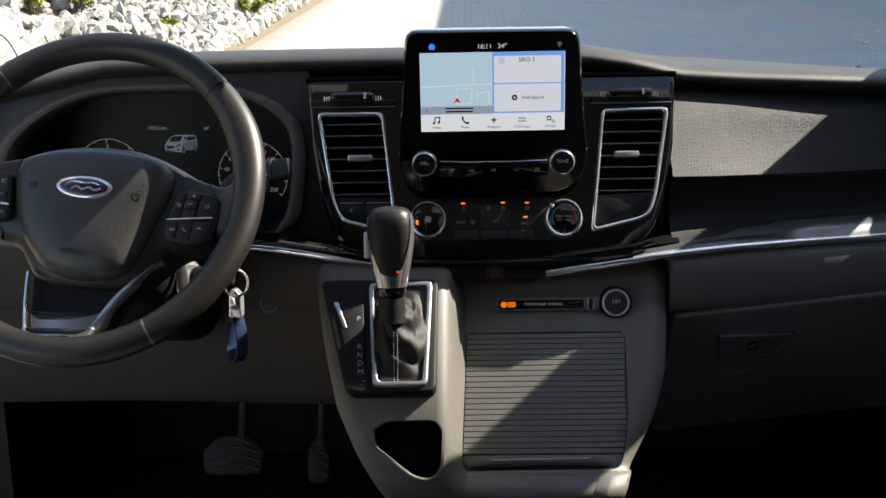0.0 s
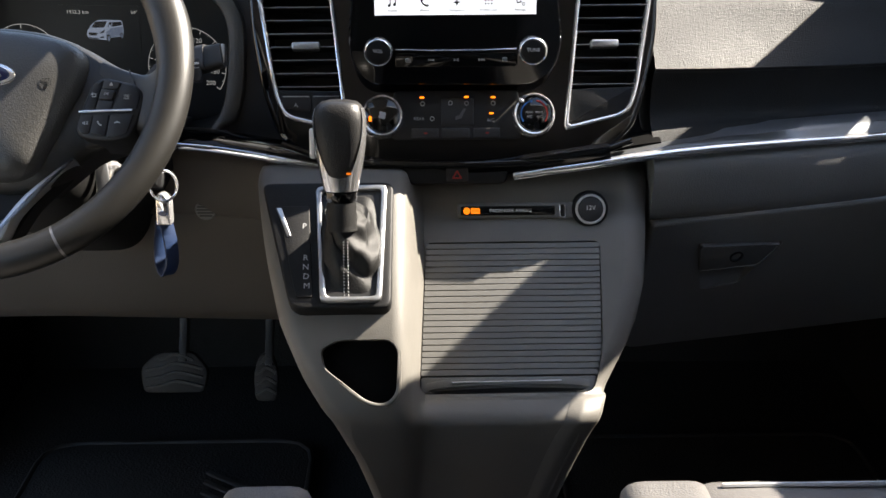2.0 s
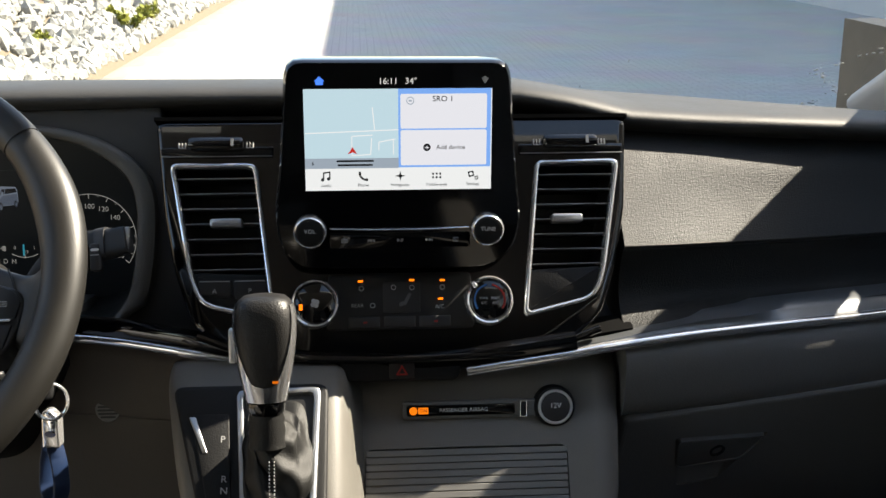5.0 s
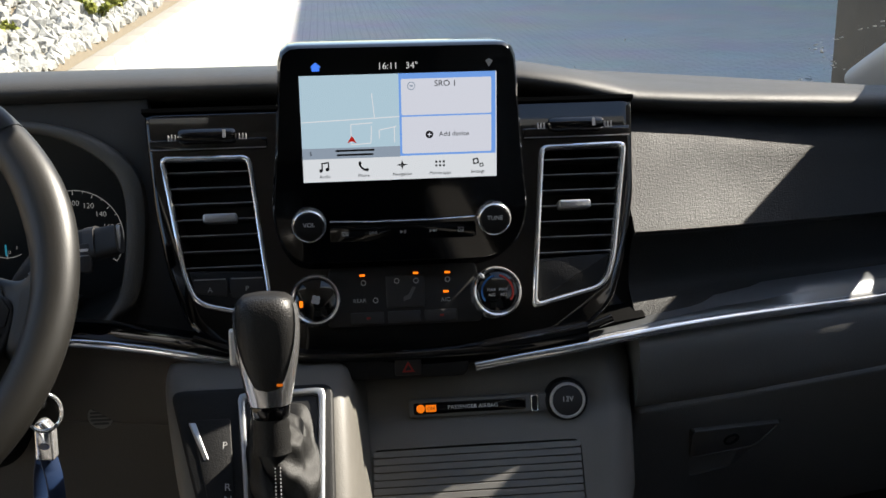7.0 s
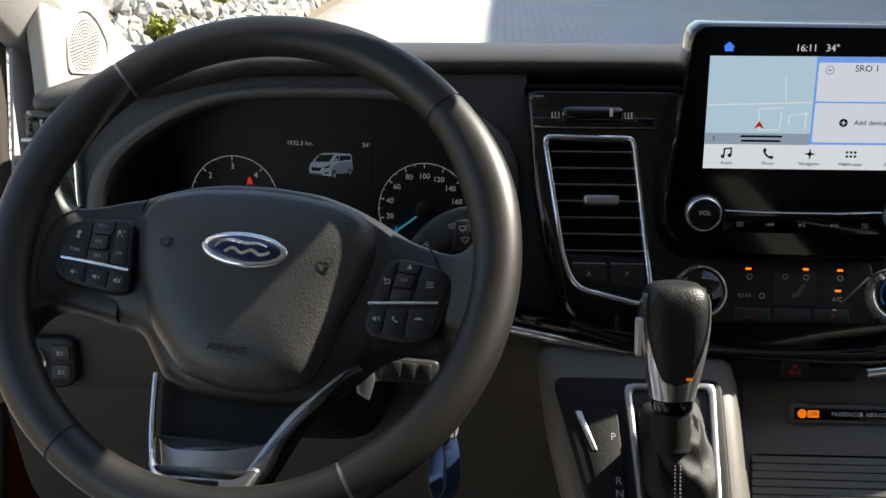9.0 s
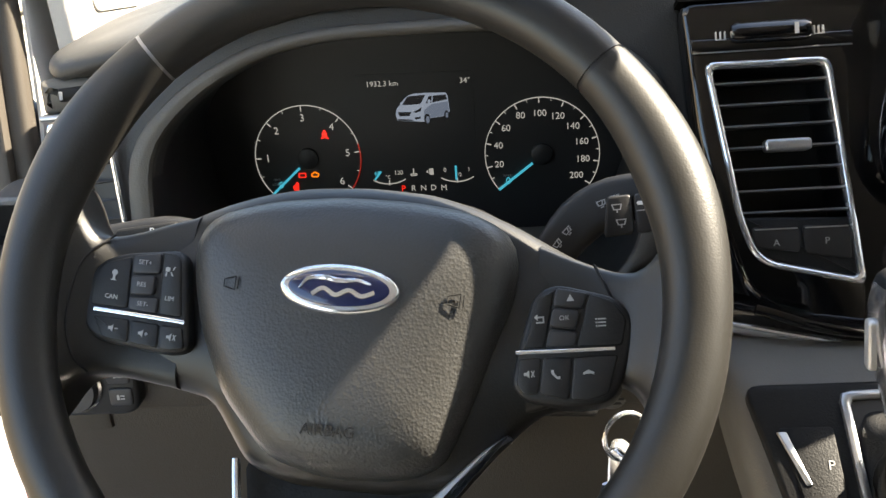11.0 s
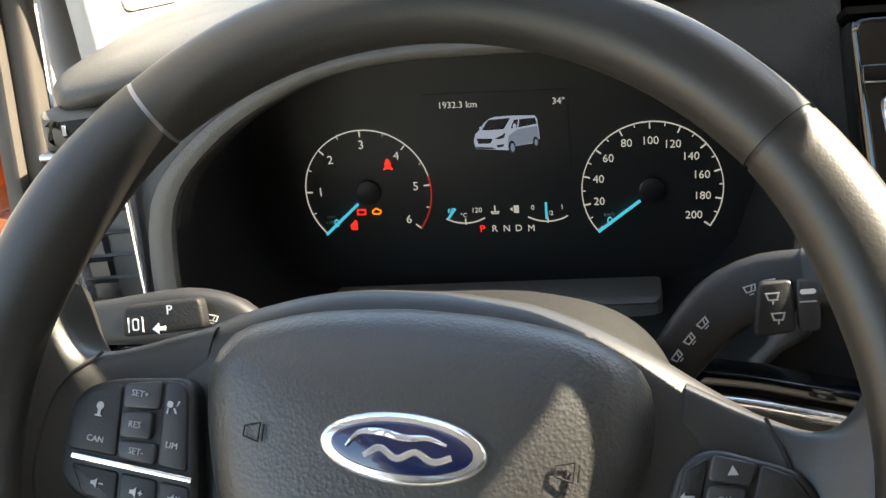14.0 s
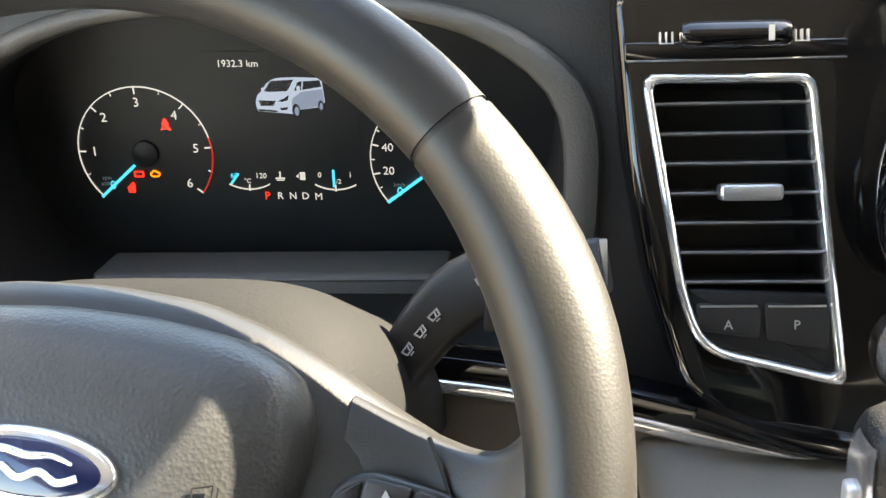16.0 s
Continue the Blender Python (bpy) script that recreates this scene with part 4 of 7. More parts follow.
part("pad", placed(plate(rounded([(-0.0645, 0.0115), (0.0645, 0.0115), (0.0560, -0.0125), (-0.0560, -0.0125)], 0.006, 4), -0.045, 0.0, 0.003, 3), HAZ), M_SOFTBLACK, haz)
part("button", placed(plate(rounded(box2(-0.013, -0.0090, 0.013, 0.0090), 0.002, 2), -0.01, 0.0012, 0.0010), HAZ), M_BLACK, haz)
tri_o = [(-0.0062, -0.0055), (0.0062, -0.0055), (0, 0.005)]
part("triangle", placed(ringplate(tri_o, inset(tri_o, 0.0016), 0.001, 0.0017), HAZ), M_DIMRED, haz, smooth=0)

# ---- centre console ----
console = thing("centre_console", (0.08, 1.50, 0.0), "grey moulded centre console with gear pod and roller shutter", "centre console")
# side-view profiles (y, z), nine points each: gear pod and shutter bay
GEARP = [(1.590, 0.690), (1.540, 0.699), (1.492, 0.692), (1.428, 0.642), (1.374, 0.588), (1.345, 0.546), (1.328, 0.508), (1.324, 0.482), (1.340, 0.440), (1.390, 0.30), (1.430, 0.0)]
BAYP = [(1.585, 0.690), (1.552, 0.672), (1.534, 0.640), (1.510, 0.620), (1.455, 0.560), (1.391, 0.485), (1.367, 0.4795), (1.347, 0.466), (1.353, 0.438), (1.395, 0.30), (1.430, 0.0)]
RIGHTX = [(0.0, 0.13), (0.30, 0.175), (0.41, 0.204), (0.445, 0.214), (0.475, 0.228), (0.505, 0.251), (0.5315, 0.270), (0.576, 0.287), (0.637, 0.296), (0.694, 0.300), (0.75, 0.300)]
LEFTX = [(0.75, -0.170), (0.69, -0.160), (0.635, -0.146), (0.5755, -0.127), (0.524, -0.101), (0.500, -0.086), (0.476, -0.071), (0.4157, -0.050), (0.30, -0.022), (0.0, 0.010)]


def side_x(table, z):
    t = sorted(table)
    return float(np.interp(z, [a for a, _ in t], [b for _, b in t]))


def console_row(kind, mix, push):
    """A station of the shell: kind 'L' or 'R' edge or a fixed x; mix 0 gear pod to 1 shutter bay; push: set back."""
    out = []
    fine = smoothline([Vector(g).lerp(Vector(b), mix) for g, b in zip(GEARP, BAYP)], 4)
    for q in fine:
        y, z = q.x, q.y
        lo, hi = side_x(LEFTX, z), side_x(RIGHTX, z)
        x = lo + kind[1] if kind[0] == "L" else hi + kind[1] if kind[0] == "R" else min(max(kind[1], lo + 0.012), hi - 0.012)
        k = min(1.0, max(0.0, (z - 0.05) / 0.3))
        out.append((x, y + push * (0.6 + 0.4 * k), z - push * 0.35 * k))
    return out


rows = [console_row(*a) for a in ((("L", -0.004), 0, 0.14), (("L", -0.003), 0, 0.05), (("L", 0.0), 0, 0.016), (("L", 0.008), 0, 0.004), (("L", 0.022), 0, 0.0), (("X", -0.05), 0, -0.001), (("X", -0.006), 0, -0.001), (("X", 0.003), 0.0, 0.0), (("X", 0.011), 0.08, 0.002), (("X", 0.017), 0.35, 0.004), (("X", 0.023), 0.75, 0.004), (("X", 0.030), 1, 0.002), (("X", 0.06), 1, 0.0), (("X", 0.14), 1, -0.002), (("X", 0.20), 1, 0.0), (("R", -0.040), 1, -0.001), (("R", -0.028), 1, -0.004), (("R", -0.022), 1, -0.004), (("R", -0.004), 1, 0.006), (("R", 0.001), 1, 0.011), (("R", 0.003), 1, 0.022), (("R", 0.004), 1, 0.06), (("R", 0.004), 1, 0.14))]
shell = loft(rows, closed=False)
back = bmesh.ops.extrude_edge_only(shell, edges=[e for e in shell.edges if e.is_boundary])
for v in (g for g in back["geom"] if isinstance(g, bmesh.types.BMVert)):
    v.co.y = 1.70
bmesh.ops.holes_fill(shell, edges=[e for e in shell.edges if e.is_boundary])
GEAR = plane((-0.055, 1.428, 0.646), (1, 0, 0), (0, 0.129, 0.104))          # gear pod face
BAY = plane((0.130, 1.448, 0.553), (1, 0, 0), (0, 0.105, 0.127))            # shutter face
SHUT = rounded([(-0.098, 0.084), (0.108, 0.084), (0.104, -0.046), (0.091, -0.098), (-0.1065, -0.098)], [0.008, 0.010, 0.03, 0.014, 0.012], 4)
CUP = rounded([(-0.0518, 0.0075), (-0.0335, 0.0180), (0.0235, 0.0180), (0.0320, 0.0070), (0.0300, -0.0405), (0.0173, -0.0520), (-0.0026, -0.0480), (-0.0480, -0.0125)], [0.006, 0.008, 0.007, 0.008, 0.010, 0.010, 0.010, 0.006], 5)
GEAR2 = plane((-0.030, 1.349, 0.5455), (1, 0, 0), (0, 0.046, 0.081))
cupcut = placed(plate([(x, y) for x, y in CUP], -0.10, 0.08), GEAR2)
baycut = placed(plate(SHUT, -0.012, 0.06), BAY)
me = cut(shell, baycut, cupcut)
part("shell", me, M_CONSOLE, console, smooth=50)
# capped near-black plug: the cup's deep shade is put in as colour
part("cup_shade_plug", loft([[GEAR2 @ Vector((x, y, z)) for x, y in resample(inset(CUP, -0.0006), 48)] for z in (-0.010, -0.098)], True, True), M_FOAM, console, "black plug in place of the shade in the cup holder")
part("cup_rim", placed(ringplate(resample(inset(CUP, -0.0045), 72), resample(inset(CUP, 0.0006), 72), -0.012, 0.0028, 0.0022), GEAR2), M_CONSOLE, console, "rounded edge of the cup holder")
# roller shutter
shutter = thing("roller_shutter", BAY @ Vector((0, -0.08, -0.01)), "ribbed grey roller shutter over the storage bin", "roller shutter")
N = 22
for i in range(N):
    v0 = 0.082 - 0.1585 * i / N
    v1 = v0 - 0.1585 / N + 0.0008
    xl0, xr0 = lerp_rows([(-0.098, -0.1060, 0.0915), (-0.046, -0.1030, 0.1030), (0.085, -0.0972, 0.1072)], (v0 + v1) / 2)
    part("slat", placed(plate(rounded(box2(xl0, v1, xr0, v0), 0.0005, 1), -0.010, -0.0032, 0.0005, 1), BAY), M_SLAT, shutter)
part("backing", placed(plate(inset(SHUT, 0.0005), -0.0118, -0.0085), BAY), M_BLACK, shutter)
part("end_bar", placed(plate(rounded([(-0.1046, -0.0768), (0.0960, -0.0768), (0.0920, -0.0955), (-0.1055, -0.0955)], 0.004, 3), -0.0105, -0.0042, 0.0015), BAY), M_SLAT, shutter, "plain wide last slat")
part("pull_grip", placed(sweep(smoothline([(-0.098, -0.0890, -0.006), (-0.080, -0.0862, -0.001), (-0.04, -0.0845, 0.0022), (0.0, -0.0838, 0.0030), (0.04, -0.0838, 0.0022), (0.072, -0.0845, -0.001), (0.086, -0.0862, -0.006)], 5), rounded(box2(-0.0045, -0.0040, 0.0045, 0.0025), 0.0018, 2), up=(0, 0, 1)), BAY), M_SLAT, shutter, "raised finger grip")
# the grip's shadow as a thin black strip laid on the end bar
part("grip_shade_strip", placed(plate(rounded([(-0.096, -0.0930), (0.0, -0.0895), (0.084, -0.0915), (0.076, -0.0945), (-0.088, -0.0957)], 0.001, 2), -0.006, -0.0039, 0.0003, 1), BAY), M_SOFTBLACK, shutter, "dark strip painted as the shade under the grip")
part("grip_line", placed(plate(rounded([(-0.070, -0.0858), (0.054, -0.0845), (0.054, -0.0832), (-0.070, -0.0843)], 0.0005, 1), 0.0, 0.0060, 0.0004, 1), BAY), M_RING, shutter, "pale line along the grip")
# face over the shutter
TOP = plane((0.1494, 1.5325, 0.6438), (1, 0, 0), (0, 0.30, 1))
air = thing("airbag_indicator", TOP @ Vector((0, -0.01, 0)), "narrow black passenger airbag indicator strip", "indicator")
part("strip", placed(plate(rounded(box2(-0.079, -0.0085, 0.060, 0.0095), 0.004, 3), -0.02, 0.006, 0.002), TOP), M_LOWER, air)
part("window", placed(plate(rounded(box2(-0.075, -0.005, 0.037, 0.006), 0.002, 2), 0.004, 0.0072, 0.0006), TOP), M_GLOSS, air)
part("legend", lettering("PASSENGER AIRBAG", 0.0056, TOP @ shift(-0.016, 0.0005, 0.0074), depth=0.0001), M_LABEL, air, smooth=0)
part("amber_sign", placed(joined(plate(disc(0.0042, 20), 0.0070, 0.0076), plate(rounded(box2(0.005, -0.0034, 0.0155, 0.0034), 0.0006, 1), 0.0070, 0.0076)), TOP @ shift(-0.068, 0.0005)), M_AMBERSIGN, air, "lit amber airbag off sign", smooth=0)
part("legend", lettering("ON", 0.005, TOP @ shift(-0.0577, 0.0005, 0.0078), depth=0.0001), M_INK, air, smooth=0)
usb = thing("usb_socket", TOP @ Vector((0.046, -0.006, 0)), "small upright USB socket with a chrome edge", "usb socket")
part("frame", placed(ringplate(resample(rounded(box2(-0.0036, -0.0085, 0.0036, 0.0085), 0.001, 2), 24), resample(rounded(box2(-0.0026, -0.0073, 0.0026, 0.0073), 0.001, 2), 24), 0.003, 0.0078, 0.0004), TOP @ shift(0.046, 0.0)), M_CHROME, usb)
part("slot", placed(plate(box2(-0.0027, -0.0074, 0.0027, 0.0074), 0.003, 0.0066), TOP @ shift(0.046, 0.0)), M_BLACK, usb)
sock = thing("power_socket", TOP @ Vector((0.078, -0.015, 0)), "round 12 volt socket with a chrome ring", "power socket")
part("bezel", placed(lathe([(0.0215, -0.01), (0.0215, 0.006), (0.020, 0.009), (0.0185, 0.0095)], 40), TOP @ shift(0.0785, 0.0015)), M_SOFTBLACK, sock)
part("ring", placed(lathe([(0.0180, 0.008), (0.0180, 0.0115), (0.0170, 0.0130), (0.0158, 0.0130), (0.0150, 0.011)], 40), TOP @ shift(0.0785, 0.0015)), M_RING, sock, "chrome ring")
part("cap", placed(lathe([(0.0152, 0.006), (0.0152, 0.0112), (0.013, 0.0124)], 32), TOP @ shift(0.0785, 0.0015)), M_DARKGREY, sock)
part("legend", lettering("12V", 0.0075, TOP @ shift(0.0785, 0.003, 0.0127)), M_LABEL, sock, smooth=0)

# ---- gear selector ----
gear = thing("gear_selector", GEAR @ Vector((0, -0.03, 0)), "automatic gear lever with leather boot and chrome surround", "gear lever")
PLATEO = rounded([(-0.098, 0.077), (0.052, 0.077), (0.050, -0.083), (-0.058, -0.083)], [0.012, 0.012, 0.012, 0.016], 4)
ri0 = rounded([(-0.032, 0.066), (0.041, 0.068), (0.036, -0.073), (-0.023, -0.073)], 0.004, 3)
part("surround_plate", placed(plate(PLATEO, -0.02, 0.0045, 0.003), GEAR), M_SOFTBLACK, gear, "dark plate round the lever")
part("well", placed(plate(ri0, 0.003, 0.0052), GEAR), M_BLACK, gear, "black well under the boot")
ro = rounded([(-0.036, 0.069), (0.045, 0.071), (0.040, -0.077), (-0.026, -0.077)], 0.007, 4)
ri = rounded(inset([(-0.036, 0.069), (0.045, 0.071), (0.040, -0.077), (-0.026, -0.077)], 0.0065), 0.004, 4)
part("chrome_frame", placed(ringplate(resample(ro, 72), resample(ri, 72), 0.0, 0.0095, 0.0025), GEAR), M_SILVER, gear, "satin chrome frame")
part("selector_strip", placed(plate(rounded([(-0.078, 0.045), (-0.042, 0.045), (-0.0345, -0.070), (-0.052, -0.070)], 0.003, 3), 0.002, 0.0062, 0.001), GEAR), M_SOFTBLACK, gear, "dark strip with the gear letters")
part("button_bright", placed(plate(rounded([(-0.0795, 0.042), (-0.073, 0.042), (-0.060, 0.005), (-0.0645, 0.005)], 0.001, 2), 0.002, 0.0075, 0.001), GEAR), M_SILVER, gear, "bright release tab")
for ch, u, v in (("P", -0.0465, 0.018), ("R", -0.0435, -0.022), ("N", -0.0430, -0.0335), ("D", -0.0420, -0.045), ("M", -0.0410, -0.0565)):
    part("legend", lettering(ch, 0.0095, GEAR @ shift(u, v, 0.0064)), M_PRINT, gear, smooth=0)


def boot():
    """The creased leather boot: rings that narrow and fold from the frame up to the lever's neck."""
    rings, n = [], 26
    for j in range(n + 1):
        s = j / n
        w, hv, up, cv, cu = lerp_rows([(0.0, 0.0335, 0.067, 0.001, -0.004, 0.006), (0.18, 0.0325, 0.058, 0.007, -0.005, 0.006), (0.38, 0.0280, 0.044, 0.015, -0.003, 0.004), (0.62, 0.0245, 0.031, 0.025, 0.001, 0.003), (0.82, 0.0185, 0.020, 0.033, 0.005, 0.0), (1.0, 0.0135, 0.0140, 0.040, 0.008, -0.002)], s)
        ring = []
        for i in range(48):
            a = 2 * math.pi * i / 48
            swell = math.sin(math.pi * s)
            fold = 1 + swell * (0.10 * math.sin(3 * a + 7 * s + 0.5) + 0.07 * math.sin(17 * s + 1.6 * math.cos(a + 0.6)) + 0.03 * math.sin(7 * a - 12 * s))
            e = 0.45 + 0.55 * min(1.0, s * 1.8)
            cx, cy = math.copysign(abs(math.cos(a)) ** e, math.cos(a)), math.copysign(abs(math.sin(a)) ** e, math.sin(a))
            ring.append(GEAR @ Vector((cu + cx * w * fold, cv + cy * hv * fold, up + 0.004 * swell * math.sin(5 * a + 11 * s))))
        rings.append(ring)
    return loft(rings)


part("boot", boot(), M_BOOT, gear, "creased black leather boot")
for off in (-0.0022, 0.0022):
    stitch = [GEAR @ Vector((0.002 + off, -0.0135 - 0.056 * (1 - s) ** 1.10, 0.0345 * s ** 0.85 + 0.0055)) for s in [i / 40 for i in range(37)]]
    part("stitching", joined(*[sweep(stitch[i:i + 2], disc(0.0006, 6)) for i in range(0, 36, 2)]), M_PRINT, gear, "pale stitching")
AX = Vector((0.0, 0.20, 0.98)).normalized()


def lever_ring(h, rx, ry, sq=0.85, dx=0.0, dy=0.0):
    base = Vector((-0.0575 + dx, 1.409 + dy, 0.6815)) + AX * h * 1.02
    f = AX.cross(Vector((1, 0, 0))).normalized()
    ring = []
    for i in range(36):
        a = 2 * math.pi * i / 36
        cx, cy = math.copysign(abs(math.cos(a)) ** sq, math.cos(a)), math.copysign(abs(math.sin(a)) ** sq, math.sin(a))
        ring.append(base + Vector((1, 0, 0)) * (cx * rx) - f * (cy * ry))
    return ring


part("boot_neck", loft([lever_ring(h, r, r, 0.95) for h, r in ((-0.012, 0.0170), (-0.004, 0.0160), (0.002, 0.0168), (0.008, 0.0156), (0.013, 0.0163), (0.018, 0.0150), (0.022, 0.0155))]), M_BOOT, gear, "gathered leather neck of the boot")
part("collar", loft([lever_ring(h, r, r) for h, r in ((0.018, 0.0150), (0.022, 0.0172), (0.029, 0.0176), (0.031, 0.0155))]), M_GLOSS, gear, "gloss black collar ring")
KNOB = [(0.030, 0.0172, 0.0180, 0.85), (0.040, 0.0192, 0.0205, 0.8), (0.054, 0.0222, 0.0235, 0.72), (0.070, 0.0250, 0.0258, 0.66), (0.086, 0.0268, 0.0275, 0.62), (0.102, 0.0272, 0.0278, 0.6), (0.112, 0.0262, 0.0268, 0.62), (0.119, 0.0236, 0.0242, 0.66), (0.123, 0.0190, 0.0200, 0.72), (0.1248, 0.0110, 0.0120, 0.9)]
part("knob", loft([lever_ring(*k) for k in KNOB]), M_LEATHER, gear, "black leather gear knob")


def on_knob(h, index, out=0.0008):
    """A point of the knob's skin at height h and ring index."""
    a, b, q = lerp_rows(KNOB, h)
    return lever_ring(h, a + out, b + out, q)[index % 36]


def on_knob_at(h, index, out):
    """Like on_knob, between two ring indices."""
    lo = math.floor(index)
    return on_knob(h, lo, out).lerp(on_knob(h, lo + 1, out), index - lo)


# chrome cheeks: narrow at the top, wider downwards, meeting in a pointed foot
CHEEK = [(0.0305, 0.04), (0.0445, 0.04), (0.0462, 1.5), (0.0485, 2.4), (0.055, 3.1), (0.066, 4.0), (0.080, 4.9), (0.096, 5.6), (0.110, 6.0), (0.117, 6.3)]
for side in (-1, 1):
    stations = []
    for h in (0.0305, 0.034, 0.038, 0.042, 0.0445, 0.0462, 0.0485, 0.052, 0.057, 0.064, 0.072, 0.080, 0.088, 0.096, 0.104, 0.110, 0.115, 0.117):
        k0, k1 = lerp_rows(CHEEK, h)[0], lerp_rows([(0.03, 11.5), (0.09, 10.4), (0.117, 9.6)], h)[0]
        steps = [k0 + (k1 - k0) * q / 9 for q in range(10)]
        stations.append([on_knob_at(h, 9 + side * k, o) for k, o in [(k0, -0.001)] + [(k, 0.0013) for k in steps] + [(k1, -0.001)]])
    part("chrome_cheek", loft(stations, closed=False, caps=False), M_CHEEK, gear, "polished chrome cheek of the knob", smooth=40)
part("amber_mark", placed(plate(box2(-0.0026, -0.0011, 0.0026, 0.0011), 0, 0.0006), plane(on_knob(0.0500, 7, 0.0012), (1, 0, 0), AX)), M_AMBERDIM, gear, "small amber mark", smooth=0)
part("side_button", placed(plate(rounded(box2(-0.006, -0.016, 0.006, 0.016), 0.004, 3), 0, 0.005, 0.002), plane((-0.0845, 1.423, 0.762), (0, -1, 0.2), (0, 0.2, 1))), M_RING, gear, "silver side button")

# ---- steering wheel ----
UPW = Vector((0, 0.602, 0.799))
WH = plane((-0.3856, 1.3302, 0.8558), (0.990, -0.120, -0.073), UPW)
wheel = thing("steering_wheel", WH @ Vector((0, 0, -0.08)), "black leather steering wheel turned slightly to one side", "steering wheel")


def rim_arc(a0, a1, n, bulge):
    """A stretch of the rim between two clock angles (degrees from the top, clockwise)."""
    rings = []
    for i in range(n + 1):
        a = radians(a0 + (a1 - a0) * i / n)
        side = abs(math.sin(a))
        swell = bulge * (0.0010 * math.sin(math.pi * i / n) ** 0.5 + 0.0026 * math.exp(-((math.degrees(math.acos(max(-1.0, min(1.0, math.cos(a))))) - 64) / 13) ** 2))
        rr, ra = 0.0165 + swell, 0.0148 + 0.5 * swell
        c = Vector((math.sin(a), math.cos(a), 0)) * 0.183 + Vector((0, 0, 0.001))
        out = Vector((math.sin(a), math.cos(a), 0))
        ring = []
        for k in range(22):
            q = 2 * math.pi * k / 22
            ring.append(WH @ (c + out * (rr * math.cos(q)) + Vector((0, 0, ra * math.sin(q)))))
        rings.append(ring)
    return loft(rings)


for a0, a1, bulge, lab in ((-44.4, 42.5, 0.0, "smooth leather top of the rim"), (43.3, 145, 0.8, "leather grip of the rim"), (145.8, 213, 0.0, "smooth leather foot of the rim"), (213.8, 315.0, 0.8, "leather grip of the rim")):
    part("rim_section", rim_arc(a0, a1, max(14, int((a1 - a0) / 3)), bulge), M_RIM, wheel, lab)
for a in (-44.7, 42.9, 145.4, 213.4):
    r = radians(a)
    pale = a in (-44.7, 145.4)
    ring = rim_arc(a - 0.4, a + 0.4, 2, 0)
    f = 0.985 if pale else 0.95
    bmesh.ops.scale(ring, vec=(f, f, f), space=Matrix.Translation(-(WH @ Vector((math.sin(r) * 0.183, math.cos(r) * 0.183, 0.001)))), verts=ring.verts)
    part("seam_insert", ring, M_SATIN if pale else M_BLACK, wheel, "thin seam insert in the rim")


def pillow(outline, z_edge, z_mid, z_back, n=64, lift=0.0):
    """A domed cover over an outline in the wheel's plane."""
    o = resample(outline, n)
    c = sum((Vector(p) for p in o), Vector((0, 0))) / n
    rise = z_mid - z_edge
    sets = [(inset(o, 0.003), z_back), (o, z_edge - 0.009), (inset(o, 0.0004), z_edge - 0.004), (inset(o, 0.0018), z_edge), (inset(o, 0.0050), z_edge + rise * 0.30), (inset(o, 0.0100), z_edge + rise * 0.55)]
    inner = sets[-1][0]
    sets += [([tuple(c + (Vector(p) - c) * q) for p in inner], z_edge + rise * f) for q, f in ((0.88, 0.74), (0.70, 0.89), (0.48, 0.97), (0.24, 1.0))]
    return loft([[WH @ Vector((*p, z + lift * (max(0.0, abs(p[0]) - 0.122) / 0.05) ** 2)) for p in ring] for ring, z in sets])


BAG = rounded([(-0.0955, 0.0115), (-0.0965, 0.031), (-0.087, 0.0455), (-0.055, 0.0555), (-0.015, 0.0605), (0.025, 0.0605), (0.060, 0.0565), (0.080, 0.0475), (0.0880, 0.034), (0.0880, 0.010), (0.0826, -0.0075), (0.0694, -0.0508), (0.0584, -0.0822), (0.0392, -0.0916), (-0.0023, -0.0951), (-0.0381, -0.0875), (-0.0695, -0.0552), (-0.0870, -0.020)], 0.010, 3)
part("airbag_cover", pillow(BAG, -0.0165, 0.0025, -0.07), M_AIRBAG, wheel, "domed grained airbag cover")
# hub behind and the two side spokes
HUB = rounded([(-0.1450, 0.0270), (-0.1311, 0.0345), (-0.1064, 0.0445), (-0.0896, 0.0520), (-0.0648, 0.0595), (-0.0398, 0.0640), (-0.0024, 0.0660), (0.0347, 0.0645), (0.0593, 0.0590), (0.0838, 0.0505), (0.1079, 0.0400), (0.1267, 0.0330), (0.1400, 0.0260), (0.1400, -0.0280), (0.128, -0.039), (0.102, -0.051), (0.066, -0.092), (0.03, -0.10), (-0.03, -0.10), (-0.055, -0.092), (-0.081, -0.0575), (-0.1250, -0.0505), (-0.1450, -0.0450)], 0.008, 3)
HUB = [(x, y + 0.005 * max(0.0, 1 - (x / 0.135) ** 2) if y > 0.03 else y) for x, y in HUB]
part("hub", pillow(HUB, -0.034, -0.020, -0.075, 132, 0.010), M_RIM, wheel, "smooth black hub and side spokes")


def spoke(stations):
    """A side spoke: sections (x, lower y, upper y, front z) that widen into the rim with rounded corners."""
    rings = []
    for p in smoothline(stations, 4):
        x, lo, hi, z = p
        cy, hh, back = (lo + hi) / 2, (hi - lo) / 2, -0.052
        cz, hz = (z + back) / 2, (z - back) / 2
        ring = []
        for k in range(40):
            a = 2 * math.pi * k / 40
            ca, sa = math.cos(a), math.sin(a)
            ring.append(WH @ Vector((x, cy + math.copysign(abs(ca) ** 0.35, ca) * hh, cz + math.copysign(abs(sa) ** 0.45, sa) * hz)))
        rings.append(ring)
    return loft(rings)


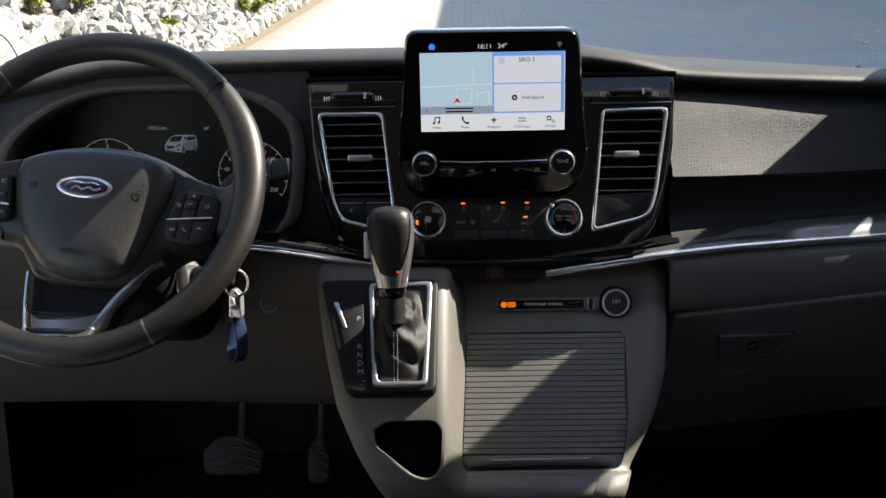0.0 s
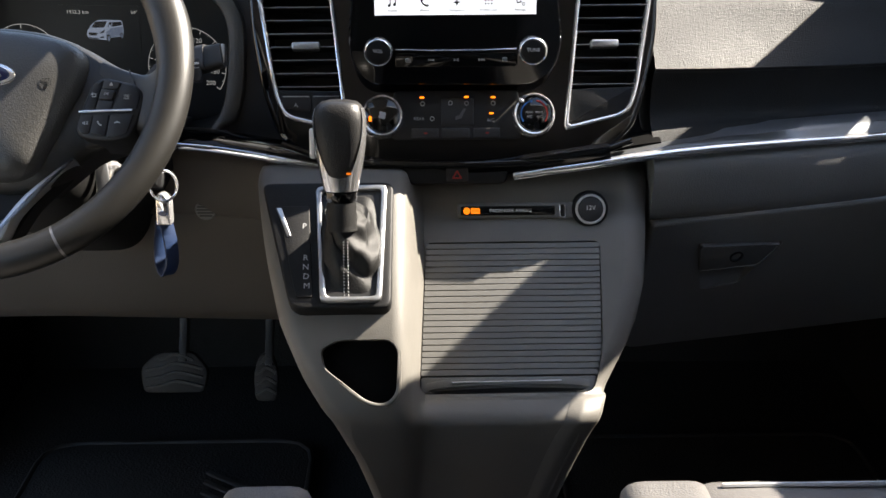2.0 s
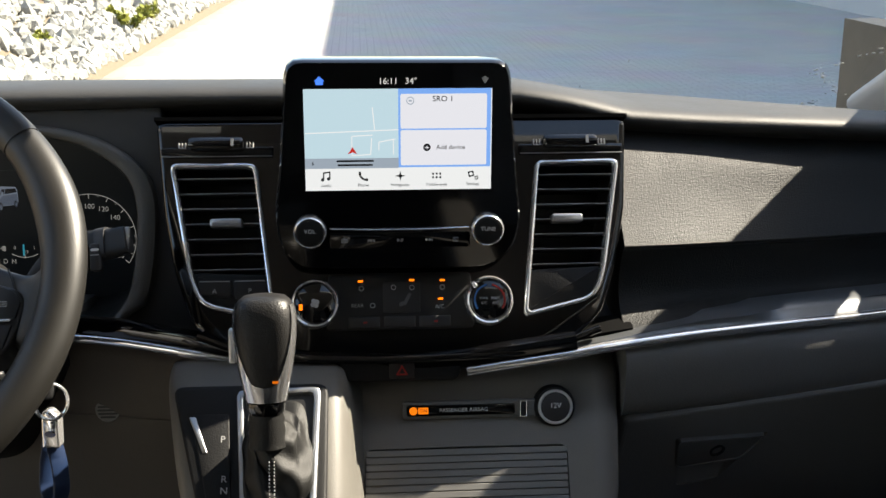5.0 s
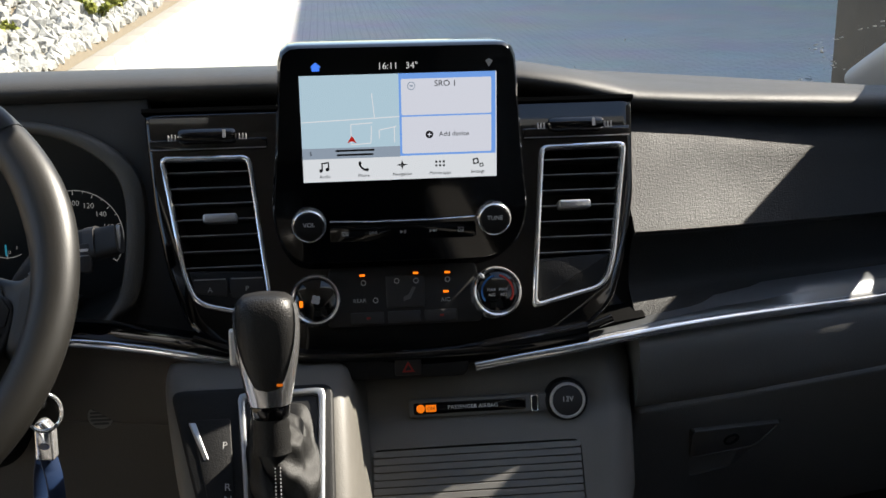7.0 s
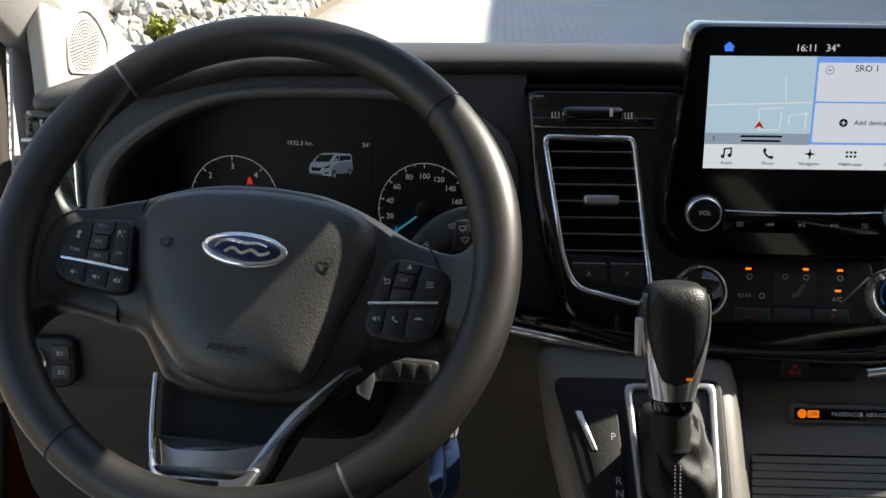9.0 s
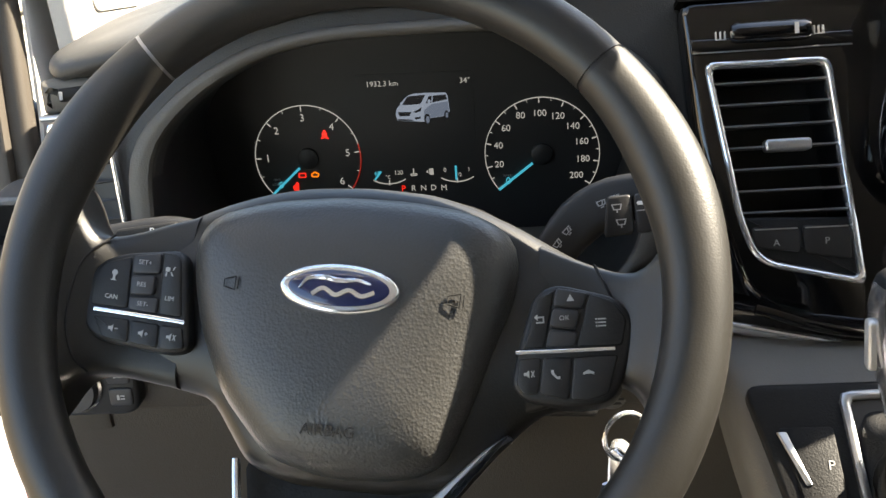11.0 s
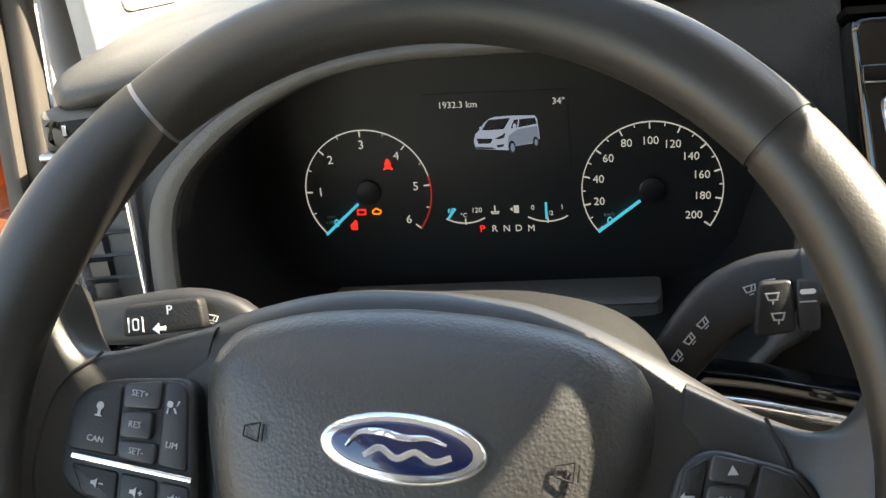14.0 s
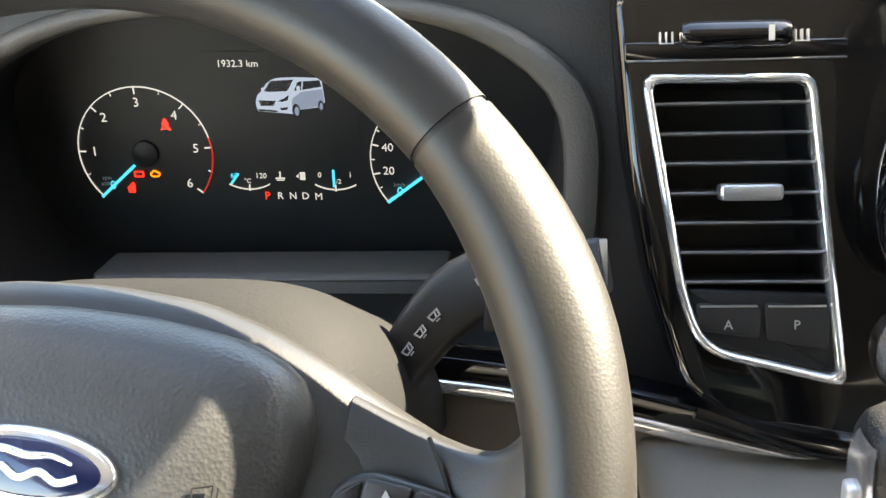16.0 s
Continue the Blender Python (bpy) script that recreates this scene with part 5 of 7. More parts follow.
part("spoke", spoke([(0.098, -0.050, 0.0430, -0.024), (0.115, -0.043, 0.0370, -0.0225), (0.130, -0.036, 0.0325, -0.0205), (0.143, -0.0305, 0.0297, -0.0165), (0.152, -0.0320, 0.0310, -0.012), (0.159, -0.0390, 0.0375, -0.007), (0.1645, -0.0500, 0.0480, -0.003), (0.1700, -0.0600, 0.0580, -0.001)]), M_RIM, wheel, "leather spoke that widens into the rim")
part("spoke", spoke([(-0.100, -0.054, 0.0460, -0.024), (-0.118, -0.052, 0.0400, -0.0225), (-0.133, -0.0505, 0.0340, -0.020), (-0.146, -0.0510, 0.0298, -0.0155), (-0.155, -0.0550, 0.0305, -0.011), (-0.1620, -0.0640, 0.0385, -0.0065), (-0.1670, -0.0740, 0.0490, -0.003), (-0.1720, -0.0820, 0.0580, -0.001)]), M_RIM, wheel, "leather spoke that widens into the rim")
for pts in ([(0.1280, 0.0322, -0.0205), (0.1330, 0.0240, -0.0187), (0.1400, 0.0110, -0.0168), (0.1455, -0.004, -0.0145), (0.1465, -0.018, -0.0140), (0.1430, -0.0285, -0.0175)], [(-0.1450, 0.0290, -0.0175), (-0.1570, 0.014, -0.0095), (-0.1610, -0.004, -0.0070), (-0.1610, -0.025, -0.0070), (-0.1560, -0.042, -0.0100), (-0.1480, -0.0505, -0.0160)]):
    part("spoke_seam", placed(sweep(smoothline(pts, 5), disc(0.0008, 6), up=(0, 0, 1)), WH), M_BLACK, wheel, "dark joint across the spoke")
SPOKE = rounded([(-0.058, -0.088), (0.086, -0.066), (0.0545, -0.108), (0.042, -0.140), (0.030, -0.168), (-0.028, -0.172), (-0.041, -0.158), (-0.050, -0.130)], 0.006, 3)
part("lower_spoke", loft([[WH @ Vector((x, y, z)) for x, y in resample(SPOKE, 60)] for z in (-0.06, -0.042)]), M_SOFTBLACK, wheel, "black lower spoke")
part("spoke_plate", placed(plate(rounded([(-0.0480, -0.1310), (-0.0400, -0.1375), (-0.0315, -0.1401), (0.0031, -0.1360), (0.0169, -0.1312), (0.0350, -0.1265), (0.0270, -0.1430), (0.0182, -0.1560), (-0.0237, -0.1600), (-0.0390, -0.1570)], 0.003, 2), -0.045, -0.031, 0.002), WH), M_SATIN, wheel, "satin grey plate between the trims")
trim = [(-0.0590, -0.0890, -0.030), (-0.0560, -0.1060, -0.029), (-0.0515, -0.1271, -0.027), (-0.0441, -0.1500, -0.022), (-0.0385, -0.1600, -0.016), (-0.0300, -0.1675, -0.012)]
part("spoke_trim", placed(sweep(smoothline(trim, 5), rounded(box2(-0.0018, -0.0028, 0.0018, 0.0028), 0.0010, 2), up=(0, 0, 1)), WH), M_CHROME, wheel, "thin bright arm of the spoke trim")
part("spoke_trim", placed(plate(rounded([(0.0900, -0.0615), (0.0774, -0.0712), (0.0496, -0.1018), (0.0368, -0.1240), (0.0288, -0.1408), (0.0206, -0.1570), (0.0330, -0.1560), (0.0400, -0.1430), (0.0440, -0.1225), (0.0556, -0.1045), (0.0800, -0.0730), (0.0915, -0.0630)], [0.001, 0.01, 0.01, 0.01, 0.008, 0.002, 0.004, 0.008, 0.012, 0.01, 0.01, 0.001], 3), -0.045, -0.0255, 0.0016, 2), WH), M_SILVER, wheel, "broad silver arm of the spoke trim")
part("trim_foot", placed(plate(rounded([(-0.0400, -0.1540), (-0.0290, -0.1595), (0.0200, -0.1562), (0.0330, -0.1470), (0.0385, -0.1490), (0.0300, -0.1690), (-0.0290, -0.1745)], 0.004, 3), -0.03, -0.0120, 0.003), WH), M_SILVER, wheel, "silver foot of the spoke trim")
part("spoke_window", placed(plate(rounded([(-0.0200, -0.1635), (0.0120, -0.1605), (0.0105, -0.1690), (-0.0195, -0.1715)], 0.003, 2), -0.03, -0.0112, 0.001), WH), M_GLOSS, wheel, "gloss black inlay")
# emblem
EM = WH @ shift(-0.0030, 0.0047, 0.0018)
em = part("emblem", placed(plate(disc(0.0330, 48, 0.0136), -0.006, 0.0035, 0.0025, 3), EM), M_CHROME, wheel, "oval chrome badge")
part("enamel", placed(plate(disc(0.0280, 48, 0.0099), 0.0, 0.0042, 0.0012), EM), M_EMBLEM, em, "dark blue enamel oval")
# plain flowing ribbon in place of the script
ribbon = smoothline([(-0.0215, -0.0015, 0.0046), (-0.0165, 0.0042, 0.0046), (-0.008, 0.0052, 0.0046), (0.001, 0.0040, 0.0046), (0.010, 0.0048, 0.0046), (0.0175, 0.0030, 0.0046)], 6)
part("ribbon", placed(sweep(ribbon, rounded(box2(-0.0011, -0.0005, 0.0011, 0.0005), 0.0004, 1), up=(0, 0, 1), scale=[0.5 + 0.8 * math.sin(math.pi * i / (len(ribbon) - 1)) for i in range(len(ribbon))]), EM), M_CHROME, em, "pale flowing ribbon mark")
wave = smoothline([(-0.014, -0.0042, 0.0046), (-0.008, -0.0006, 0.0046), (-0.001, -0.0038, 0.0046), (0.006, -0.0008, 0.0046), (0.013, -0.0036, 0.0046), (0.020, -0.0012, 0.0046)], 6)
part("ribbon", placed(sweep(wave, rounded(box2(-0.0014, -0.0005, 0.0014, 0.0005), 0.0004, 1), up=(0, 0, 1)), EM), M_CHROME, em, "pale flowing ribbon mark")
part("embossed_mark", lettering("AIRBAG", 0.0085, WH @ shift(-0.0010, -0.0700, 0.0004)), M_SOFTBLACK, wheel)
for x, y in ((0.0590, 0.0034), (-0.0648, 0.0036)):
    horn = [(-0.0040, -0.0018, 0), (0.0028, -0.0034, 0), (0.0028, 0.0040, 0), (-0.0040, 0.0022, 0)]
    strokes = [sweep([Vector(horn[k]), Vector(horn[(k + 1) % 4])], disc(0.00034, 6), up=(0, 0, 1)) for k in range(4)] + [sweep([Vector((0.0046, -0.003, 0)), Vector((0.0046, 0.0036, 0))], disc(0.00034, 6), up=(0, 0, 1))]
    part("horn_mark", placed(joined(*strokes), WH @ shift(x, y, 0.0006) @ pose(0, 0, 0, 0, math.copysign(8.5, x), 0)), M_SOFTBLACK, wheel, "thin embossed horn sign")


ICONS = {"^": [[(-0.0020, -0.0014), (0.0020, -0.0014), (0, 0.0022)]],
         "<": [[(-0.0028, 0.0006), (-0.0010, -0.0012), (-0.0010, 0.0024)], box2(-0.0012, 0.0002, 0.0024, 0.0010), box2(0.0016, -0.0020, 0.0024, 0.0010), box2(-0.0020, -0.0026, 0.0024, -0.0018)],
         "=": [box2(-0.0014, q - 0.00035, 0.0028, q + 0.00035) for q in (-0.0018, 0.0, 0.0018)] + [box2(-0.0026, q - 0.0004, -0.0019, q + 0.0004) for q in (-0.0018, 0.0, 0.0018)],
         "T": [[(0.0017 * math.cos(q), 0.0012 + 0.0017 * math.sin(q)) for q in (0.5 * k for k in range(13))], box2(-0.0007, -0.0026, 0.0007, -0.0002), box2(-0.0016, -0.0032, 0.0016, -0.0026)],
         "Y": [rounded(box2(-0.0030, -0.0004, -0.0004, 0.0022), 0.0008, 2), [(0.0, -0.0004), (0.0008, -0.0004), (0.0022, -0.0026), (0.0012, -0.0026)], [(0.0012, 0.0004), (0.0020, 0.0010), (0.0026, 0.0028), (0.0018, 0.0028)], box2(-0.0026, -0.0030, -0.0018, -0.0008)],
         "h": [[(-0.0030, 0.0002), (0.0, 0.0016), (0.0030, 0.0002), (0.0026, -0.0010), (0.0014, -0.0004), (-0.0014, -0.0004), (-0.0026, -0.0010)]],
         "(": [[(-0.0024, 0.0022), (-0.0010, 0.0026), (-0.0008, 0.0008), (0.0006, -0.0010), (0.0024, -0.0010), (0.0022, -0.0024), (0.0006, -0.0024), (-0.0020, 0.0004)]]}
SPEAKER = [(-0.0028, -0.0008), (-0.0014, -0.0008), (0.0, -0.0022), (0.0, 0.0022), (-0.0014, 0.0008), (-0.0028, 0.0008)]
ICONS["-"] = [SPEAKER, box2(0.0010, -0.0003, 0.0030, 0.0003)]
ICONS["+"] = [SPEAKER, box2(0.0010, -0.0003, 0.0030, 0.0003), box2(0.0017, -0.0010, 0.0023, 0.0010)]
ICONS["x"] = [SPEAKER, [(0.0008, -0.0014), (0.0013, -0.0017), (0.0029, 0.0014), (0.0024, 0.0017)], [(0.0024, -0.0017), (0.0029, -0.0014), (0.0013, 0.0017), (0.0008, 0.0014)]]


def button_pod(turn, at, outline, bar, keys, marks):
    pod = part("button_pod", placed(plate(rounded(outline, 0.008, 4), -0.06, -0.0210, 0.003, 3), at), M_BLACK, wheel, "black button pod on the spoke")
    part("chrome_bar", placed(sweep(smoothline(bar, 5), rounded(box2(-0.0011, -0.0012, 0.0011, 0.0012), 0.0006, 2), up=(0, 0, 1)), at), M_CHROME, pod, "bright divider bar")
    for shape, up in keys:
        part("button", placed(plate(rounded(inset(shape, 0.00045), 0.0022, 3), -0.024, -0.0200 + up, 0.0010, 2), at), M_BLACK if up <= 0.0004 else M_DARKGREY, pod)
    for text, x, y, up in marks:
        spot = at @ shift(x, y, -0.0198 + up, turn)
        if len(text) > 1:
            part("legend", lettering(text, 0.0037, spot), M_PRINT, pod, smooth=0)
        else:
            part("legend", placed(joined(*[plate(s, 0, 0.0003) for s in ICONS[text]]), spot), M_PRINT, pod, smooth=0)


button_pod(-3, WH @ shift(0.0030, -0.0005, 0.0085), [(-0.1580, -0.024), (-0.1580, 0.004), (-0.151, 0.0140), (-0.138, 0.0188), (-0.106, 0.0225), (-0.1005, 0.0175), (-0.0915, -0.033), (-0.104, -0.0365), (-0.146, -0.0320)], [(-0.1500, -0.0146, -0.0192), (-0.125, -0.0162, -0.0182), (-0.0955, -0.0182, -0.0192)],
           [([(-0.1545, -0.0125), (-0.1550, 0.0035), (-0.1490, 0.0125), (-0.1325, 0.0175), (-0.1305, -0.0135)], 0.0), ([(-0.1325, 0.0175), (-0.1145, 0.0205), (-0.1140, 0.0075), (-0.1315, 0.0065)], 0.0008), ([(-0.1310, 0.0062), (-0.1160, 0.0072), (-0.1155, -0.0048), (-0.1305, -0.0056)], 0.0022), ([(-0.1315, -0.0056), (-0.1130, -0.0050), (-0.1125, -0.0152), (-0.1305, -0.0142)], 0.0008), ([(-0.1145, 0.0205), (-0.1060, 0.0208), (-0.1030, 0.0165), (-0.0980, -0.0160), (-0.1125, -0.0152)], 0.0), ([(-0.1520, -0.0172), (-0.1285, -0.0186), (-0.1275, -0.0325), (-0.1440, -0.0305)], 0.0), ([(-0.1285, -0.0186), (-0.1105, -0.0198), (-0.1095, -0.0342), (-0.1275, -0.0325)], 0.0), ([(-0.1105, -0.0198), (-0.0965, -0.0208), (-0.0940, -0.0330), (-0.1030, -0.0348), (-0.1095, -0.0342)], 0.0)],
           [("T", -0.1416, 0.0056, 0), ("CAN", -0.1416, -0.0070, 0), ("SET+", -0.1238, 0.0135, 0.001), ("RES", -0.1235, 0.0008, 0.0024), ("SET-", -0.1218, -0.0100, 0.001), ("Y", -0.1085, 0.0098, 0), ("LIM", -0.1069, -0.0057, 0), ("-", -0.1375, -0.0246, 0), ("+", -0.1194, -0.0262, 0), ("x", -0.1025, -0.0270, 0)])
button_pod(8, WH @ shift(0.0015, -0.0025, 0.0085), [(0.0890, -0.034), (0.0915, -0.012), (0.0965, 0.0145), (0.1075, 0.0215), (0.1400, 0.0170), (0.1500, 0.0065), (0.1500, -0.0120), (0.1432, -0.0371), (0.1231, -0.0425), (0.0965, -0.0415)], [(0.0905, -0.0172, -0.0192), (0.115, -0.0142, -0.0182), (0.1415, -0.0104, -0.0192)],
           [([(0.0935, -0.0150), (0.0985, 0.0130), (0.1080, 0.0190), (0.1052, -0.0136)], 0.0), ([(0.1080, 0.0195), (0.1255, 0.0180), (0.1235, 0.0085), (0.1072, 0.0088)], 0.0008), ([(0.1075, 0.0086), (0.1225, 0.0082), (0.1212, -0.0024), (0.1062, -0.0026)], 0.0022), ([(0.1062, -0.0028), (0.1222, -0.0026), (0.1215, -0.0116), (0.1052, -0.0136)], 0.0008), ([(0.1255, 0.0180), (0.1385, 0.0150), (0.1465, 0.0060), (0.1455, -0.0086), (0.1215, -0.0116)], 0.0), ([(0.0915, -0.0195), (0.1045, -0.0178), (0.1045, -0.0378), (0.0960, -0.0390), (0.0920, -0.0340)], 0.0), ([(0.1045, -0.0178), (0.1205, -0.0158), (0.1205, -0.0392), (0.1045, -0.0378)], 0.0), ([(0.1205, -0.0158), (0.1440, -0.0125), (0.1405, -0.0345), (0.1300, -0.0388), (0.1205, -0.0392)], 0.0)],
           [("^", 0.1163, 0.0138, 0.001), ("OK", 0.1142, 0.0030, 0.0024), ("<", 0.1012, 0.0020, 0), ("=", 0.1330, 0.0027, 0), ("x", 0.0985, -0.0275, 0), ("(", 0.1122, -0.0265, 0), ("h", 0.1290, -0.0240, 0)])

# ---- steering column with stalks ----
col = thing("steering_column", (-0.40, 1.55, 0.62), "black steering column shroud with two stalks", "steering column")
AXW = (WH.to_3x3() @ Vector((0, 0, -1))).normalized()
c0 = WH @ Vector((0, 0, -0.075))
rings = []
for dd, w, h, dz in ((0.0, 0.066, 0.052, 0.006), (0.012, 0.088, 0.070, 0.010), (0.03, 0.100, 0.082, 0.012), (0.08, 0.107, 0.086, 0.014), (0.17, 0.110, 0.086, 0.012), (0.30, 0.100, 0.08, 0.02)):
    cc = Vector((-0.391, c0.y, c0.z)) + AXW * dd
    sec = []
    for k in range(72):
        a = 2 * math.pi * k / 72
        ca, sa = math.cos(a), math.sin(a)
        e = 0.62 if sa > 0 else 0.5
        narrow = 1.0 if sa > 0 else 1.0 - 0.34 * min(1.0, -sa * 2.2)
        sec.append((math.copysign(abs(ca) ** e, ca) * w * narrow, math.copysign(abs(sa) ** 0.8, sa) * h * (0.84 if sa > 0 else 1.1)))
    rings.append([cc + Vector((x, 0, 0)) + UPW * (y + dz) for x, y in sec])
part("shroud", loft(rings), M_SHROUD, col, "grained black column shroud")
part("dash_ledge", placed(plate(rounded(box2(-0.535, -0.020, -0.283, 0.014), 0.004, 2), 0, 0.05, 0.006), plane((0.0, 1.765, 0.686), (1, 0, 0), (0, 0.2, 1))), M_LOWER, col, "grey ledge under the instruments")


def stalk(side, root, mid, tip, marks):
    pts = smoothline([root, mid, tip], 7)
    sec = rounded(box2(-0.009, -0.0160, 0.009, 0.0140), 0.007, 4)
    s = part("stalk", sweep(pts, sec, up=(0, 0.45, 0.9), scale=[0.75 + 0.35 * min(1, i / 6) - 0.25 * max(0, (i - 9) / 5) for i in range(len(pts))]), M_BLACK, col, "black column stalk")
    n = len(pts)
    if side > 0:
        part("ring", sweep(pts[n - 4:n - 2], rounded(box2(-0.0102, -0.0150, 0.0102, 0.0150), 0.008, 4), up=(0, 0.45, 0.9)), M_DARKGREY, s, "rotary end ring")
    cap = plate(rounded(box2(-0.003, -0.011, 0.003, 0.011), 0.002, 2), 0, 0.006, 0.001)
    d = (Vector(tip) - Vector(mid)).normalized()
    part("tip", placed(cap, plane(Vector(tip) + d * 0.001, (0, -0.9, 0.45), (0, 0.45, 0.9))), M_SILVER if side > 0 else M_BLACK, s, "end cap")
    facing = Vector((0, -0.89, 0.45))
    for k, f in enumerate(marks):
        i = min(n - 2, int(f * (n - 1)))
        t = (pts[i + 1] - pts[i]).normalized()
        m = plane(pts[i] + facing * 0.0102, t if side > 0 else -t, (0, 0.45, 0.9))
        bm = joined(ringplate([(-0.0026, -0.0014), (0.0026, -0.0014), (0.0034, 0.0022), (-0.0034, 0.0022)], [(-0.0020, -0.0008), (0.0020, -0.0008), (0.0026, 0.0016), (-0.0026, 0.0016)], 0, 0.0010), plate([(-0.0003, -0.0014), (0.0003, -0.0014), (0.0016, 0.0016), (0.0010, 0.0018)], 0, 0.0010), plate(box2(-0.0012, -0.0028, 0.0012, -0.0022), 0, 0.0010))
        part("icon", placed(bm, m), M_PRINT, s, smooth=0)


stalk(1, (-0.300, 1.50, 0.765), (-0.252, 1.515, 0.820), (-0.187, 1.500, 0.842), (0.16, 0.24, 0.32, 0.40, 0.58, 0.66))
stalk(-1, (-0.490, 1.52, 0.770), (-0.540, 1.54, 0.803), (-0.612, 1.535, 0.806), (0.30, 0.42, 0.54))
# marked faces of the two stalks
LF = plane((-0.5670, 1.5235, 0.8135), (1, 0.0, 0.04), (0, 0.40, 0.92))
face = part("marked_face", placed(plate(rounded([(-0.025, -0.010), (0.026, -0.008), (0.024, 0.010), (-0.022, 0.008)], 0.004, 3), -0.008, 0.001, 0.002), LF), M_SOFTBLACK, col, "black face with light icons")
part("lane_icon", placed(joined(ringplate(resample(rounded(box2(-0.0020, -0.0034, 0.0020, 0.0034), 0.001, 2), 16), resample(rounded(box2(-0.0013, -0.0027, 0.0013, 0.0027), 0.0007, 2), 16), 0, 0.0005), plate(box2(-0.0046, -0.0042, -0.0040, 0.0042), 0, 0.0005), plate(box2(0.0040, -0.0042, 0.0046, 0.0042), 0, 0.0005)), LF @ shift(-0.0155, -0.003, 0.001)), M_LABEL, face, smooth=0)
part("turn_icon", placed(joined(plate([(-0.0045, 0.0), (-0.0005, -0.0032), (-0.0005, -0.0012), (0.0035, -0.0012), (0.0035, 0.0012), (-0.0005, 0.0012), (-0.0005, 0.0032)], 0, 0.0005)), LF @ shift(-0.001, -0.006, 0.001)), M_LABEL, face, smooth=0)
part("legend", lettering("P", 0.0075, LF @ shift(0.0055, 0.004, 0.0011)), M_LABEL, face, smooth=0)
RF = plane((-0.236, 1.4935, 0.8265), (1, 0.0, 0.05), (0, 0.40, 0.92))
face = part("marked_face", placed(plate(rounded([(-0.008, -0.015), (0.012, -0.014), (0.012, 0.012), (-0.004, 0.012)], 0.003, 3), -0.008, 0.001, 0.0015), RF), M_BLACK, col, "black face with light icons")
for x, y in ((0.002, 0.004), (0.004, -0.006)):
    part("washer_icon", placed(joined(ringplate([(-0.0024, -0.0016), (0.0024, -0.0016), (0.0036, 0.0024), (-0.0036, 0.0024)], [(-0.0017, -0.0009), (0.0017, -0.0009), (0.0026, 0.0017), (-0.0026, 0.0017)], 0, 0.0005), plate(box2(-0.0004, -0.0034, 0.0004, -0.0016), 0, 0.0005)), RF @ shift(x, y, 0.001)), M_PRINT, face, smooth=0)
band = part("marked_face", placed(plate(rounded(box2(0.0135, -0.014, 0.024, 0.012), 0.003, 2), -0.008, 0.0015, 0.0015), RF), M_DARKGREY, col, "turning ring with a white bar")
part("white_bar", placed(plate(rounded(box2(0.0150, 0.0045, 0.0225, 0.0070), 0.0008, 1), 0.001, 0.0021), RF), M_LABEL, band, smooth=0)
part("thin_bar", placed(plate(box2(0.0145, 0.0005, 0.0225, 0.0012), 0.001, 0.0021), RF), M_PRINT, band, smooth=0)
# ignition and key
key = thing("ignition_key", (-0.285, 1.47, 0.66), "folding ignition key in the lock with a ring", "key")
part("lock_barrel", placed(lathe([(0.016, 0), (0.016, 0.022), (0.013, 0.026), (0.006, 0.027)], 28), plane((-0.321, 1.460, 0.722), (0.80, 0.60, 0), (0, 0, 1))), M_CHROME, key, "silver ignition barrel")
part("fob", placed(plate(rounded(box2(-0.026, -0.011, 0.026, 0.011), 0.006, 4), -0.006, 0.006, 0.003), plane((-0.278, 1.442, 0.7185), (0.96, 0.1, -0.12), (0.1, 0.4, 0.9))), M_BLACK, key, "black key fob")
for dx in (-0.012, 0.0, 0.014):
    part("fob_button", placed(plate(rounded(box2(dx - 0.005, -0.007, dx + 0.005, 0.007), 0.002, 2), 0.005, 0.0075, 0.001), plane((-0.278, 1.442, 0.7185), (0.96, 0.1, -0.12), (0.1, 0.4, 0.9))), M_SOFTBLACK, key)
part("key_shank", placed(plate(rounded([(-0.004, 0.018), (0.008, 0.024), (0.010, -0.006), (0.004, -0.024), (-0.006, -0.016)], 0.002, 2), -0.004, 0.004, 0.0015), plane((-0.315, 1.422, 0.724), (1, 0.25, 0), (0, 0.2, 1))), M_SILVER, key, "satin metal key shank")
ringt = thing("key_ring", (-0.232, 1.40, 0.60), "chrome key ring with a blue stitched leather strap", "key ring")
part("split_ring", placed(sweep([(0.0135 * math.cos(6.283 * i / 28), 0.0165 * math.sin(6.283 * i / 28), 0) for i in range(28)], disc(0.0016, 8), up=(0, 0, 1), closed=True), plane((-0.238, 1.378, 0.731), (0.9, 0.3, 0), (0, 0, 1))), M_CHROME, ringt)
part("clasp", placed(plate(rounded([(-0.007, -0.016), (0.009, -0.016), (0.010, 0.012), (0.003, 0.020), (-0.005, 0.018)], 0.003, 3), -0.005, 0.005, 0.002), plane((-0.243, 1.385, 0.702), (0.95, -0.2, 0), (0.03, 0, 1))), M_CHROME, ringt, "chrome clasp with a small badge")
part("badge", placed(plate(disc(0.005, 20, 0.0028), 0, 0.0008), plane((-0.242, 1.3795, 0.700), (0.95, -0.2, 0), (0.03, 0, 1))), M_EMBLEM, ringt)
loop = [(-0.005, 0.0, 0.0), (-0.008, -0.020, 0.002), (-0.006, -0.045, 0.004), (0.002, -0.058, 0.002), (0.009, -0.045, -0.002), (0.008, -0.020, -0.002), (0.004, 0.0, 0.0)]
